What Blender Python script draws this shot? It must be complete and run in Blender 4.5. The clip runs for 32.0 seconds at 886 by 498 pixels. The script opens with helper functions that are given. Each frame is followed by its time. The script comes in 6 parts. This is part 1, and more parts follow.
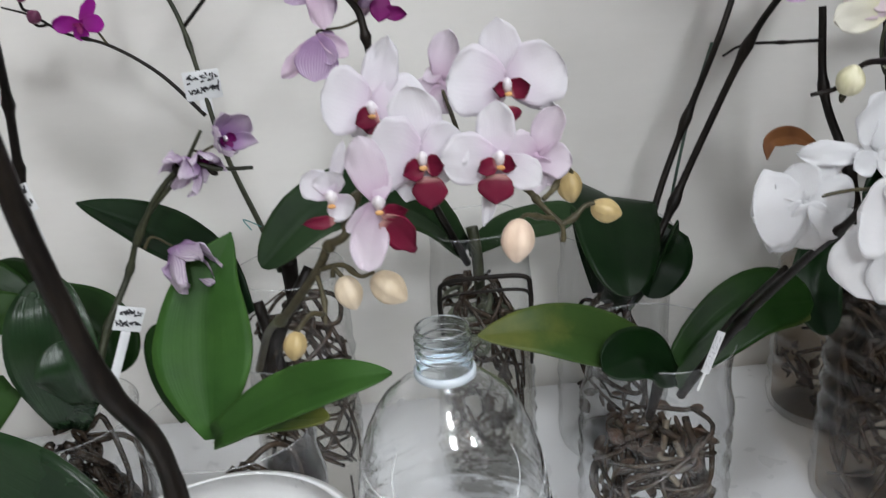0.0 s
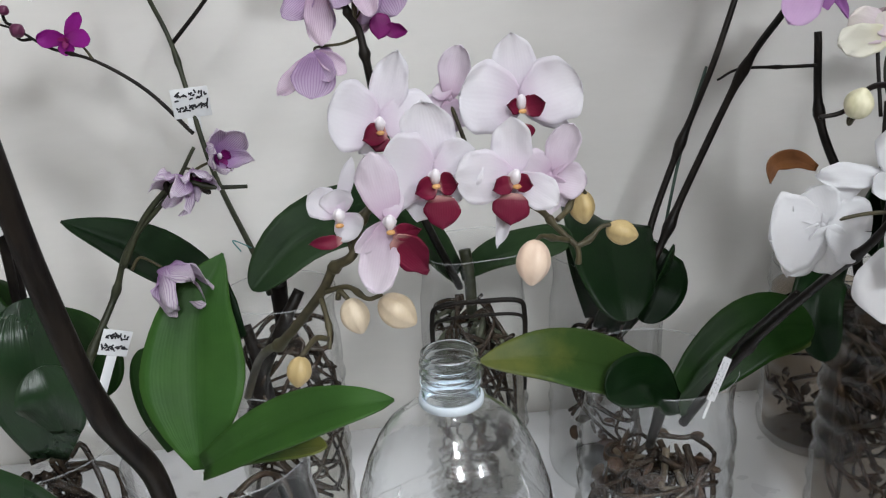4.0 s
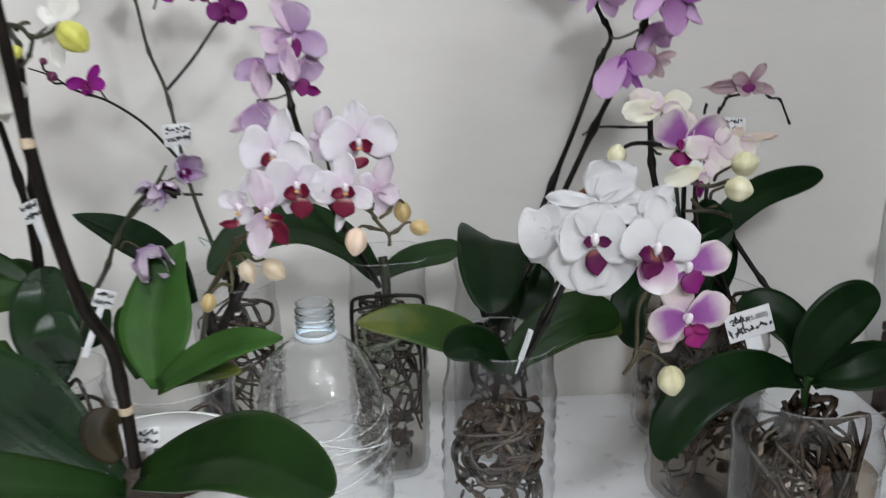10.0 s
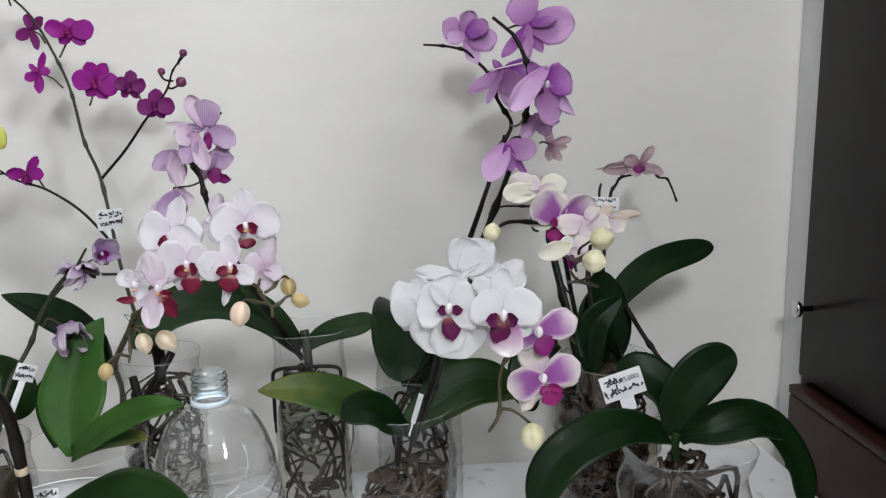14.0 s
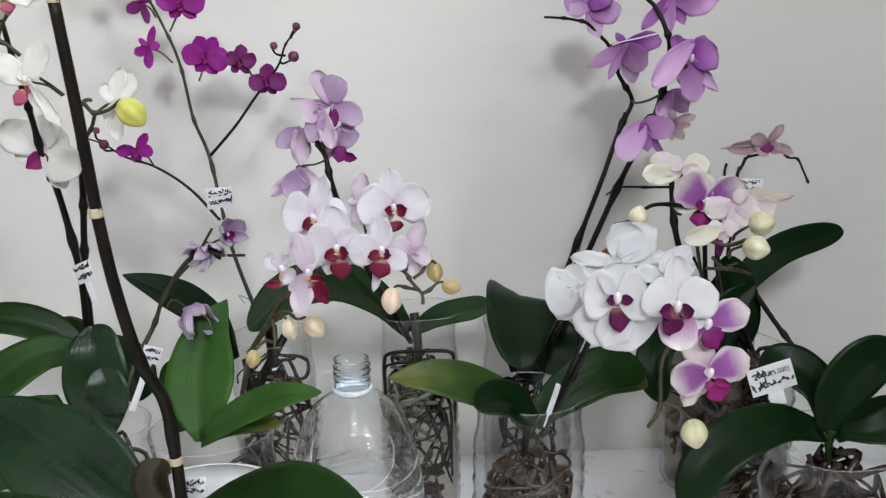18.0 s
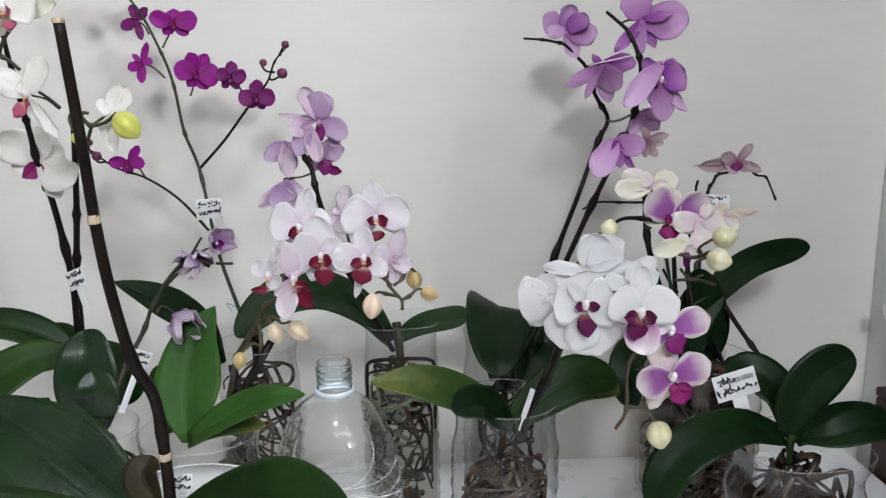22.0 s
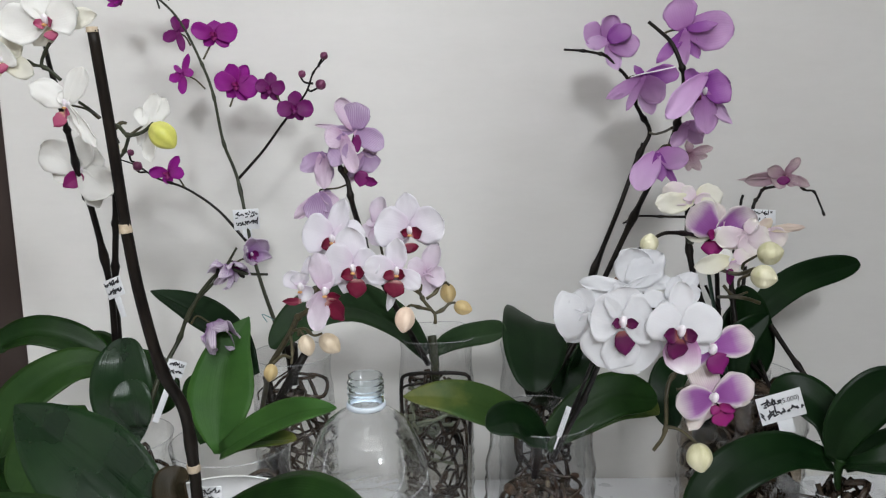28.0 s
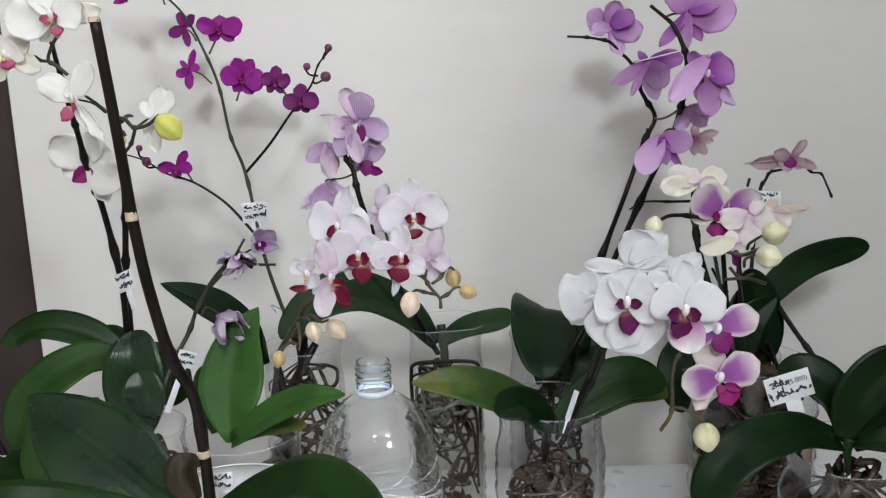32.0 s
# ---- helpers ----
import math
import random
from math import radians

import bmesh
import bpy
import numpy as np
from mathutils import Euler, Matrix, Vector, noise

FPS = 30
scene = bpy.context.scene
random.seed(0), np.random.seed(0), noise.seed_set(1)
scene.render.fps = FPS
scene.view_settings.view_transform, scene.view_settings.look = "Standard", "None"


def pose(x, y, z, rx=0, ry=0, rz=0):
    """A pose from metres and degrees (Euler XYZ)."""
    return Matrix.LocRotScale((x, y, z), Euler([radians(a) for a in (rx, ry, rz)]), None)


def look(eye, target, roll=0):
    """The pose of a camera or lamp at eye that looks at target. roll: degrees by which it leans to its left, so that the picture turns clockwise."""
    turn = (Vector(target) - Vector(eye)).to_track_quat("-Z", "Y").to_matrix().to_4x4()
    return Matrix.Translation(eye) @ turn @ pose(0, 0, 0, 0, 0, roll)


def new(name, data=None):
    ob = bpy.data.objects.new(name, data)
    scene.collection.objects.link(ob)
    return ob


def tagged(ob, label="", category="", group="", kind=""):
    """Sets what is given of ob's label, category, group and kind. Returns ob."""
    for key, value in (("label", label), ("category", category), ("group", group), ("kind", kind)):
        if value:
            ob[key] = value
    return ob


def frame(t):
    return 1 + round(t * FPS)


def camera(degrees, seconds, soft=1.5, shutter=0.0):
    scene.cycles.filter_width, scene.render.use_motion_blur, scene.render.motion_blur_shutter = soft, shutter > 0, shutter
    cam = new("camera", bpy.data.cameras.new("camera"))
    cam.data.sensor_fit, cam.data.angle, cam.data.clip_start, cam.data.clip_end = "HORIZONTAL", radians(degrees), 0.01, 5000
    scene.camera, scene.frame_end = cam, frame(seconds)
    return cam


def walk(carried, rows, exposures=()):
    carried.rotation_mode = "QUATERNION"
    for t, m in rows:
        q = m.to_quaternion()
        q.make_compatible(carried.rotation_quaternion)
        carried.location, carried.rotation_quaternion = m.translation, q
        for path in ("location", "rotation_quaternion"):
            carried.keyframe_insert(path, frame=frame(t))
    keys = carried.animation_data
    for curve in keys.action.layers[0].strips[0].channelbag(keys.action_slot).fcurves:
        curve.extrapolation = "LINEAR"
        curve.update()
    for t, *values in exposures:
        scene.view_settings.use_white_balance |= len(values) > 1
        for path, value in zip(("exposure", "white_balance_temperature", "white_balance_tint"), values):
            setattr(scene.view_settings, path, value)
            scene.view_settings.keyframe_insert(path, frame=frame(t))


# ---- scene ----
cam = camera(55.9, 32.0, soft=1.2, shutter=0.35)
PATH = [
    (0, (-0.0193, -0.8533, 0.5158), (0.0397, 0.0765, 0.1525), -3.82),
    (0.5, (-0.0385, -0.8759, 0.5307), (0.0144, 0.0678, 0.2042), -3.30),
    (1, (-0.0383, -0.8659, 0.5186), (0.0162, 0.0765, 0.1886), -2.99),
    (1.5, (-0.0292, -0.8542, 0.5047), (0.0438, 0.0886, 0.1794), -2.43),
    (2, (0.0109, -0.842, 0.4941), (0.1276, 0.0944, 0.1632), -1.77),
    (2.5, (0.0246, -0.8315, 0.4984), (0.1525, 0.1041, 0.1692), -1.82),
    (3, (0.0166, -0.8206, 0.5042), (0.1365, 0.1128, 0.166), -2.33),
    (3.5, (-0.035, -0.8388, 0.511), (0.0643, 0.0966, 0.1717), -2.70),
    (5.5, (-0.0007, -0.8303, 0.5063), (0.0872, 0.1102, 0.1781), -2.82),
    (6, (0.0237, -0.8182, 0.5038), (0.1149, 0.1205, 0.1715), -2.90),
    (6.5, (0.0285, -0.7911, 0.4934), (0.1254, 0.1457, 0.1572), -2.67),
    (7, (0.0517, -0.7802, 0.4934), (0.1963, 0.1485, 0.152), -1.35),
    (7.5, (0.061, -0.7708, 0.4819), (0.2448, 0.1488, 0.1344), -1.31),
    (8, (0.0604, -0.754, 0.4715), (0.2489, 0.1554, 0.1008), -2.08),
    (8.5, (0.0933, -0.7454, 0.4933), (0.2744, 0.1601, 0.1095), -2.96),
    (9, (0.1162, -0.7822, 0.5023), (0.2327, 0.141, 0.1361), -3.97),
    (9.5, (0.0937, -0.9416, 0.5235), (0.2267, -0.0063, 0.1956), -2.95),
    (10, (0.0515, -1.0608, 0.5434), (0.1245, -0.1063, 0.254), -0.51),
    (10.5, (0.0572, -1.1509, 0.5634), (0.0776, -0.1771, 0.3368), -1.57),
    (11, (0.0312, -1.1666, 0.5631), (0.0267, -0.1908, 0.3446), -2.08),
    (11.5, (-0.0522, -1.1681, 0.5656), (-0.0568, -0.1895, 0.3597), -2.32),
    (12, (-0.0528, -1.1473, 0.5551), (0.001, -0.169, 0.355), -1.72),
    (12.5, (0.0201, -1.1242, 0.5619), (0.0947, -0.1473, 0.3616), -1.97),
    (13, (0.0592, -1.1352, 0.5683), (0.1384, -0.158, 0.3715), -2.06),
    (13.5, (0.1055, -1.1511, 0.5561), (0.1929, -0.1752, 0.3559), -1.51),
    (14, (0.1301, -1.1335, 0.556), (0.2218, -0.1581, 0.3555), -1.19),
    (14.5, (0.1233, -1.1071, 0.5544), (0.2112, -0.1317, 0.3518), -1.04),
    (15, (0.0777, -1.0972, 0.5562), (0.1492, -0.121, 0.3512), -0.79),
    (15.5, (0.0371, -1.0963, 0.5586), (0.0936, -0.1186, 0.3566), -0.59),
    (17.5, (0.0206, -1.0995, 0.5591), (0.0522, -0.1243, 0.3399), -0.88),
    (18, (0.047, -1.0925, 0.5564), (0.0893, -0.1194, 0.3296), -1.27),
    (18.5, (0.0548, -1.0974, 0.5568), (0.0952, -0.1258, 0.3237), -1.51),
    (19, (0.0635, -1.1142, 0.5628), (0.1222, -0.1421, 0.3356), -1.26),
    (19.5, (0.0579, -1.1237, 0.567), (0.1181, -0.1505, 0.3449), -1.14),
    (20, (0.0491, -1.1303, 0.5623), (0.1097, -0.1555, 0.3474), -1.07),
    (20.5, (0.0455, -1.1238, 0.5593), (0.1048, -0.1486, 0.3459), -0.97),
    (21, (0.0473, -1.1244, 0.5596), (0.1081, -0.1485, 0.35), -0.81),
    (21.5, (0.0482, -1.1267, 0.5622), (0.1077, -0.1499, 0.3564), -0.65),
    (22, (0.052, -1.1263, 0.5584), (0.1098, -0.15, 0.3501), -0.59),
    (22.5, (0.052, -1.1256, 0.5563), (0.1079, -0.1491, 0.3485), -0.49),
    (23, (0.0572, -1.1195, 0.5541), (0.1095, -0.1431, 0.3443), -0.54),
    (23.5, (0.0657, -1.1144, 0.5513), (0.1112, -0.1378, 0.3412), -0.67),
    (24, (0.0736, -1.1094, 0.553), (0.114, -0.1326, 0.3427), -0.71),
    (24.5, (0.0673, -1.1198, 0.5576), (0.0965, -0.1415, 0.3523), -0.84),
    (25, (0.0524, -1.1301, 0.5591), (0.0697, -0.1506, 0.3584), -0.86),
    (25.5, (0.049, -1.1277, 0.5569), (0.0619, -0.1478, 0.3576), -0.67),
    (27.5, (0.058, -1.1213, 0.5563), (0.0693, -0.14, 0.3642), -0.46),
    (28, (0.0581, -1.1152, 0.5562), (0.0664, -0.134, 0.3633), -0.52),
    (28.5, (0.0615, -1.1117, 0.554), (0.0709, -0.1306, 0.3606), -0.81),
    (29, (0.0602, -1.1076, 0.5549), (0.0701, -0.1271, 0.3587), -0.90),
    (29.5, (0.0612, -1.1157, 0.5551), (0.0699, -0.1348, 0.3613), -1.12),
    (30, (0.0611, -1.1233, 0.5589), (0.0678, -0.1418, 0.3675), -1.16),
    (30.5, (0.0632, -1.1244, 0.5573), (0.0679, -0.1428, 0.3659), -1.24),
    (31, (0.0617, -1.1243, 0.5575), (0.0615, -0.1431, 0.3645), -1.40),
    (31.5, (0.0631, -1.1236, 0.5527), (0.058, -0.1426, 0.3588), -1.65),
    (32, (0.0646, -1.1211, 0.5481), (0.0572, -0.1407, 0.3517), -1.72),
]
EXPOSURES = [(0.0, -0.12, 6500, 10), (6.0, -0.15, 6500, 10), (9.0, -0.18, 6500, 10), (11.0, -0.14, 6500, 10), (13.0, -0.10, 6500, 10), (17.9, -0.06, 6500, 10), (18.7, -0.08, 6050, 14),
             (20.2, -0.10, 5950, 16), (21.2, -0.09, 6450, 10), (25.0, -0.15, 6500, 10), (32.0, -0.10, 6500, 10)]

walk(cam, [(t, look(eye, target, roll)) for t, eye, target, roll in PATH], EXPOSURES)

# ---- world and light ----
world = bpy.data.worlds.new("world")
scene.world = world
world.use_nodes = True
world.node_tree.nodes["Background"].inputs[0].default_value = (0.9, 0.95, 1.0, 1)
world.node_tree.nodes["Background"].inputs[1].default_value = 0.02


# three ceiling lamps in the room behind the camera: place, watts, radius
LAMPS = [((1.35, -2.5, 1.60), 90, 0.14), ((0.05, -2.75, 1.74), 114, 0.17), ((0.05, -1.15, 1.84), 24, 0.10)]
for place, watts, wide_ in LAMPS:
    bulb = bpy.data.lights.new("ceiling_lamp_light", "POINT")
    bulb.energy, bulb.shadow_soft_size, bulb.color = watts, wide_, (0.95, 0.995, 1.045)
    new("ceiling_lamp_light", bulb).location = place


# ---- materials ----
def nodes_of(name):
    m = bpy.data.materials.new(name)
    m.use_nodes = True
    nt = m.node_tree
    return m, nt, nt.nodes["Principled BSDF"], nt.nodes, nt.links


def noise_node(nt, scale, detail=4.0, rough=0.55, coord="Object", stretch=(1, 1, 1)):
    tc = nt.nodes.new("ShaderNodeTexCoord")
    mp = nt.nodes.new("ShaderNodeMapping")
    mp.inputs["Scale"].default_value = stretch
    nt.links.new(tc.outputs[coord], mp.inputs[0])
    n = nt.nodes.new("ShaderNodeTexNoise")
    n.inputs["Scale"].default_value, n.inputs["Detail"].default_value, n.inputs["Roughness"].default_value = scale, detail, rough
    nt.links.new(mp.outputs[0], n.inputs["Vector"])
    return n


def ramp_node(nt, source, stops):
    r = nt.nodes.new("ShaderNodeValToRGB")
    e = r.color_ramp.elements
    e[0].position, e[0].color = stops[0][0], (*stops[0][1], 1)
    e[1].position, e[1].color = stops[-1][0], (*stops[-1][1], 1)
    for p, c in stops[1:-1]:
        k = e.new(p)
        k.color = (*c, 1)
    nt.links.new(source, r.inputs[0])
    return r


def bump_node(nt, bsdf, source, strength, distance):
    b = nt.nodes.new("ShaderNodeBump")
    b.inputs["Strength"].default_value, b.inputs["Distance"].default_value = strength, distance
    nt.links.new(source, b.inputs["Height"])
    nt.links.new(b.outputs[0], bsdf.inputs["Normal"])
    return b


def mix_node(nt, a, b, fac, kind="MIX"):
    m = nt.nodes.new("ShaderNodeMix")
    m.data_type, m.blend_type = "RGBA", kind
    for sock, v in ((m.inputs[0], fac), (m.inputs[6], a), (m.inputs[7], b)):
        if isinstance(v, (int, float)):
            sock.default_value = v
        elif isinstance(v, tuple):
            sock.default_value = (*v, 1)
        else:
            nt.links.new(v, sock)
    return m.outputs[2]


def maths(nt, op, a, b=None):
    m = nt.nodes.new("ShaderNodeMath")
    m.operation = op
    for k, v in enumerate((a, b)):
        if v is None:
            continue
        if isinstance(v, (int, float)):
            m.inputs[k].default_value = v
        else:
            nt.links.new(v, m.inputs[k])
    return m.outputs[0]


def surface(name, a, b, scale=30, rough=0.5, bump=0.0, dist=0.001, stretch=(1, 1, 1), metal=0.0, rough_var=0.1, spec=0.5):
    """A two-tone surface: a and b blended by noise at two scales, with relief and varied gloss."""
    m, nt, bsdf, nodes, links = nodes_of(name)
    n = noise_node(nt, scale, 5, 0.6, stretch=stretch)
    n2 = noise_node(nt, scale * 6.3, 3, 0.5, stretch=stretch)
    k = maths(nt, "ADD", maths(nt, "MULTIPLY", n.outputs[0], 0.7), maths(nt, "MULTIPLY", n2.outputs[0], 0.3))
    r = ramp_node(nt, k, [(0.36, a), (0.64, b)])
    links.new(r.outputs[0], bsdf.inputs["Base Color"])
    bsdf.inputs["Metallic"].default_value = metal
    bsdf.inputs["Specular IOR Level"].default_value = spec
    rr = nodes.new("ShaderNodeMapRange")
    rr.inputs["To Min"].default_value, rr.inputs["To Max"].default_value = rough - rough_var, rough + rough_var
    links.new(n2.outputs[0], rr.inputs["Value"])
    links.new(rr.outputs[0], bsdf.inputs["Roughness"])
    if bump:
        bump_node(nt, bsdf, n2.outputs[0], bump, dist)
    return m


def petal_material(name, base, middle, edge, vein=0.0, vein_colour=(0.4, 0.05, 0.3), glow=0.3, by_edge=False, split=(0.05, 0.4, 0.85)):
    """Petal: colour from the claw outwards (or from the heart to the rim), fine veins, light passing through."""
    m, nt, bsdf, nodes, links = nodes_of(name)
    uv = nodes.new("ShaderNodeUVMap")
    sep = nodes.new("ShaderNodeSeparateXYZ")
    links.new(uv.outputs[0], sep.inputs[0])
    across = maths(nt, "ABSOLUTE", maths(nt, "SUBTRACT", maths(nt, "MULTIPLY", sep.outputs[0], 2.0), 1.0))
    k = maths(nt, "MAXIMUM", maths(nt, "POWER", across, 1.6), sep.outputs[1]) if by_edge else sep.outputs[1]
    n = noise_node(nt, 90, 3)
    k = maths(nt, "ADD", k, maths(nt, "MULTIPLY", maths(nt, "SUBTRACT", n.outputs[0], 0.5), 0.22))
    r = ramp_node(nt, k, [(split[0], base), (split[1], middle), (split[2], edge)])
    colour = r.outputs[0]
    w = nodes.new("ShaderNodeTexWave")
    w.inputs["Scale"].default_value, w.inputs["Distortion"].default_value, w.inputs["Detail"].default_value = 4.6, 2.5, 2.0
    cv = nodes.new("ShaderNodeCombineXYZ")
    links.new(sep.outputs[0], cv.inputs[0])
    links.new(maths(nt, "MULTIPLY", sep.outputs[1], 0.25), cv.inputs[1])
    links.new(cv.outputs[0], w.inputs["Vector"])
    if vein:
        colour = mix_node(nt, colour, vein_colour, maths(nt, "MULTIPLY", maths(nt, "POWER", w.outputs[1], 3.0), vein))
    links.new(colour, bsdf.inputs["Base Color"])
    bsdf.inputs["Roughness"].default_value = 0.52
    bsdf.inputs["Specular IOR Level"].default_value = 0.3
    bump_node(nt, bsdf, maths(nt, "ADD", maths(nt, "MULTIPLY", w.outputs[1], 0.08), n.outputs[0]), 0.45, 0.0009)
    tr = nodes.new("ShaderNodeBsdfTranslucent")
    links.new(colour, tr.inputs[0])
    mx = nodes.new("ShaderNodeMixShader")
    mx.inputs[0].default_value = glow
    links.new(bsdf.outputs[0], mx.inputs[1])
    links.new(tr.outputs[0], mx.inputs[2])
    links.new(mx.outputs[0], nodes["Material Output"].inputs[0])
    return m


def leaf_material(name, dark, light, tip=None, rough=0.33, tip_from=0.6, spec=0.15, ribbed=0.5):
    m, nt, bsdf, nodes, links = nodes_of(name)
    uv = nodes.new("ShaderNodeUVMap")
    sep = nodes.new("ShaderNodeSeparateXYZ")
    links.new(uv.outputs[0], sep.inputs[0])
    n = noise_node(nt, 22, 5, 0.6)
    n2 = noise_node(nt, 160, 3)
    col = ramp_node(nt, n.outputs[0], [(0.32, dark), (0.7, light)]).outputs[0]
    across = maths(nt, "ABSOLUTE", maths(nt, "SUBTRACT", maths(nt, "MULTIPLY", sep.outputs[0], 2.0), 1.0))
    rim = maths(nt, "MULTIPLY", maths(nt, "POWER", across, 14.0), 0.55)
    col = mix_node(nt, col, (light[0] * 1.5, light[1] * 1.3, light[2] * 1.2), rim)
    # shade of the middle crease, darkened in the colour along the keel
    keel = maths(nt, "MULTIPLY", maths(nt, "POWER", maths(nt, "SUBTRACT", 1.0, across), 30.0), 0.28)
    col = mix_node(nt, col, (dark[0] * 0.6, dark[1] * 0.65, dark[2] * 0.6), keel)
    w = nodes.new("ShaderNodeTexWave")
    w.inputs["Scale"].default_value, w.inputs["Distortion"].default_value = 9.0, 1.2
    cv = nodes.new("ShaderNodeCombineXYZ")
    links.new(sep.outputs[0], cv.inputs[0])
    links.new(maths(nt, "MULTIPLY", sep.outputs[1], 0.3), cv.inputs[1])
    links.new(cv.outputs[0], w.inputs["Vector"])
    col = mix_node(nt, col, light, maths(nt, "MULTIPLY", w.outputs[1], 0.07))
    if tip:
        k = maths(nt, "ADD", sep.outputs[1], maths(nt, "MULTIPLY", maths(nt, "SUBTRACT", n.outputs[0], 0.5), 0.9))
        mr = nodes.new("ShaderNodeMapRange")
        mr.inputs["From Min"].default_value, mr.inputs["From Max"].default_value = tip_from, tip_from + 0.35
        links.new(k, mr.inputs["Value"])
        col = mix_node(nt, col, tip, mr.outputs[0])
    links.new(col, bsdf.inputs["Base Color"])
    mr2 = nodes.new("ShaderNodeMapRange")
    mr2.inputs["To Min"].default_value, mr2.inputs["To Max"].default_value = rough - 0.08, rough + 0.16
    links.new(n.outputs[0], mr2.inputs["Value"])
    links.new(mr2.outputs[0], bsdf.inputs["Roughness"])
    bsdf.inputs["Specular IOR Level"].default_value = spec
    streak = noise_node(nt, 1.0, 3, 0.55, "UV", (22, 1.8, 1))
    height = maths(nt, "ADD", maths(nt, "MULTIPLY", w.outputs[1], 0.06), maths(nt, "ADD", maths(nt, "MULTIPLY", streak.outputs[0], ribbed), maths(nt, "MULTIPLY", n2.outputs[0], 0.12)))
    bump_node(nt, bsdf, height, 0.26, 0.0012)
    return m


def clear_material(name, tint, gloss=0.035, rough=0.03, bump=0.0, coat=1.0):
    """Thin clear plastic or water: light passes straight on, gloss grows at grazing angles."""
    m, nt, bsdf, nodes, links = nodes_of(name)
    tr = nodes.new("ShaderNodeBsdfTransparent")
    tr.inputs[0].default_value = (*tint, 1)
    gl = nodes.new("ShaderNodeBsdfGlossy")
    gl.inputs["Roughness"].default_value = rough
    fr = nodes.new("ShaderNodeLayerWeight")
    fr.inputs[0].default_value = 0.5
    n = noise_node(nt, 45, 3)
    if bump:
        b = nodes.new("ShaderNodeBump")
        b.inputs["Strength"].default_value, b.inputs["Distance"].default_value = bump, 0.002
        links.new(n.outputs[0], b.inputs["Height"])
        links.new(b.outputs[0], gl.inputs["Normal"])
        links.new(b.outputs[0], fr.inputs["Normal"])
    k = maths(nt, "MULTIPLY", maths(nt, "ADD", maths(nt, "MULTIPLY", maths(nt, "POWER", fr.outputs[1], 3.5), 0.6), gloss), coat)
    mx = nodes.new("ShaderNodeMixShader")
    links.new(k, mx.inputs[0])
    links.new(tr.outputs[0], mx.inputs[1])
    links.new(gl.outputs[0], mx.inputs[2])
    links.new(mx.outputs[0], nodes["Material Output"].inputs[0])
    return m


M_WALL = surface("wall_paint", (0.665, 0.65, 0.615), (0.695, 0.68, 0.645), 7, 0.55, 0.12, 0.0006, stretch=(1, 1, 3.5))
M_TABLE = surface("white_laminate", (0.86, 0.87, 0.885), (0.88, 0.89, 0.905), 5, 0.3, 0.0)
M_DARKWALL = surface("dark_panel", (0.040, 0.028, 0.024), (0.056, 0.041, 0.036), 3, 0.5, 0.08, stretch=(1, 1, 0.3), spec=0.25)
M_BOARD = surface("brown_wood", (0.10, 0.058, 0.035), (0.17, 0.10, 0.065), 26, 0.45, 0.15, stretch=(3, 3, 0.18))
M_CAB = surface("dark_lacquer", (0.0075, 0.0055, 0.005), (0.011, 0.008, 0.007), 5, 0.32, 0.02, rough_var=0.06, spec=0.08)
M_CABLOW = surface("red_brown_lacquer", (0.020, 0.006, 0.0045), (0.030, 0.010, 0.007), 9, 0.38, 0.04, stretch=(3, 3, 0.4), spec=0.15)
M_STRIP = surface("grey_trim", (0.50, 0.50, 0.50), (0.56, 0.56, 0.56), 9, 0.4, 0.05)
M_CHROME = surface("chrome", (0.72, 0.72, 0.72), (0.8, 0.8, 0.8), 20, 0.12, 0, metal=1.0, rough_var=0.04)
M_ROOM = surface("room_paint", (0.42, 0.41, 0.40), (0.47, 0.46, 0.45), 3, 0.6, 0.08)
M_FLOOR = surface("wood_floor", (0.20, 0.125, 0.07), (0.29, 0.19, 0.115), 9, 0.4, 0.1, stretch=(0.4, 4, 1))

def glass_material(name, colour, rough, ior, bump):
    m, nt, bsdf, nodes, links = nodes_of(name)
    bsdf.inputs["Base Color"].default_value = (*colour, 1)
    bsdf.inputs["Transmission Weight"].default_value = 1.0
    bsdf.inputs["Roughness"].default_value, bsdf.inputs["IOR"].default_value = rough, ior
    bump_node(nt, bsdf, noise_node(nt, 38, 3).outputs[0], bump, 0.002)
    return m


M_PET = clear_material("clear_plastic", (0.992, 0.994, 0.994), 0.018, 0.035, 0.6, 1.0)
M_PET_BOTTLE = glass_material("clear_bottle_plastic", (0.99, 0.995, 0.995), 0.03, 1.46, 0.35)
# half-clear white: the glints on the moulded ribs put into the colour
M_RIB_GLINT = surface("moulded_rib_glint", (0.80, 0.82, 0.83), (0.86, 0.87, 0.88), 60, 0.2)
M_RIB_GLINT.node_tree.nodes["Principled BSDF"].inputs["Alpha"].default_value = 0.26
M_NECK = glass_material("blue_clear_plastic", (0.93, 0.97, 0.99), 0.12, 1.30, 0.2)
# cut edge of clear plastic, its bright line painted in faint white
M_RIM_GLINT = surface("cut_edge_glint", (0.80, 0.82, 0.83), (0.86, 0.87, 0.88), 60, 0.2)
M_RIM_GLINT.node_tree.nodes["Principled BSDF"].inputs["Alpha"].default_value = 0.18
M_RING = surface("milky_plastic", (0.52, 0.58, 0.64), (0.60, 0.66, 0.70), 40, 0.35, 0.05)
M_WATER = clear_material("cloudy_water", (0.90, 0.885, 0.85), 0.015, 0.05, 0.3, 0.5)
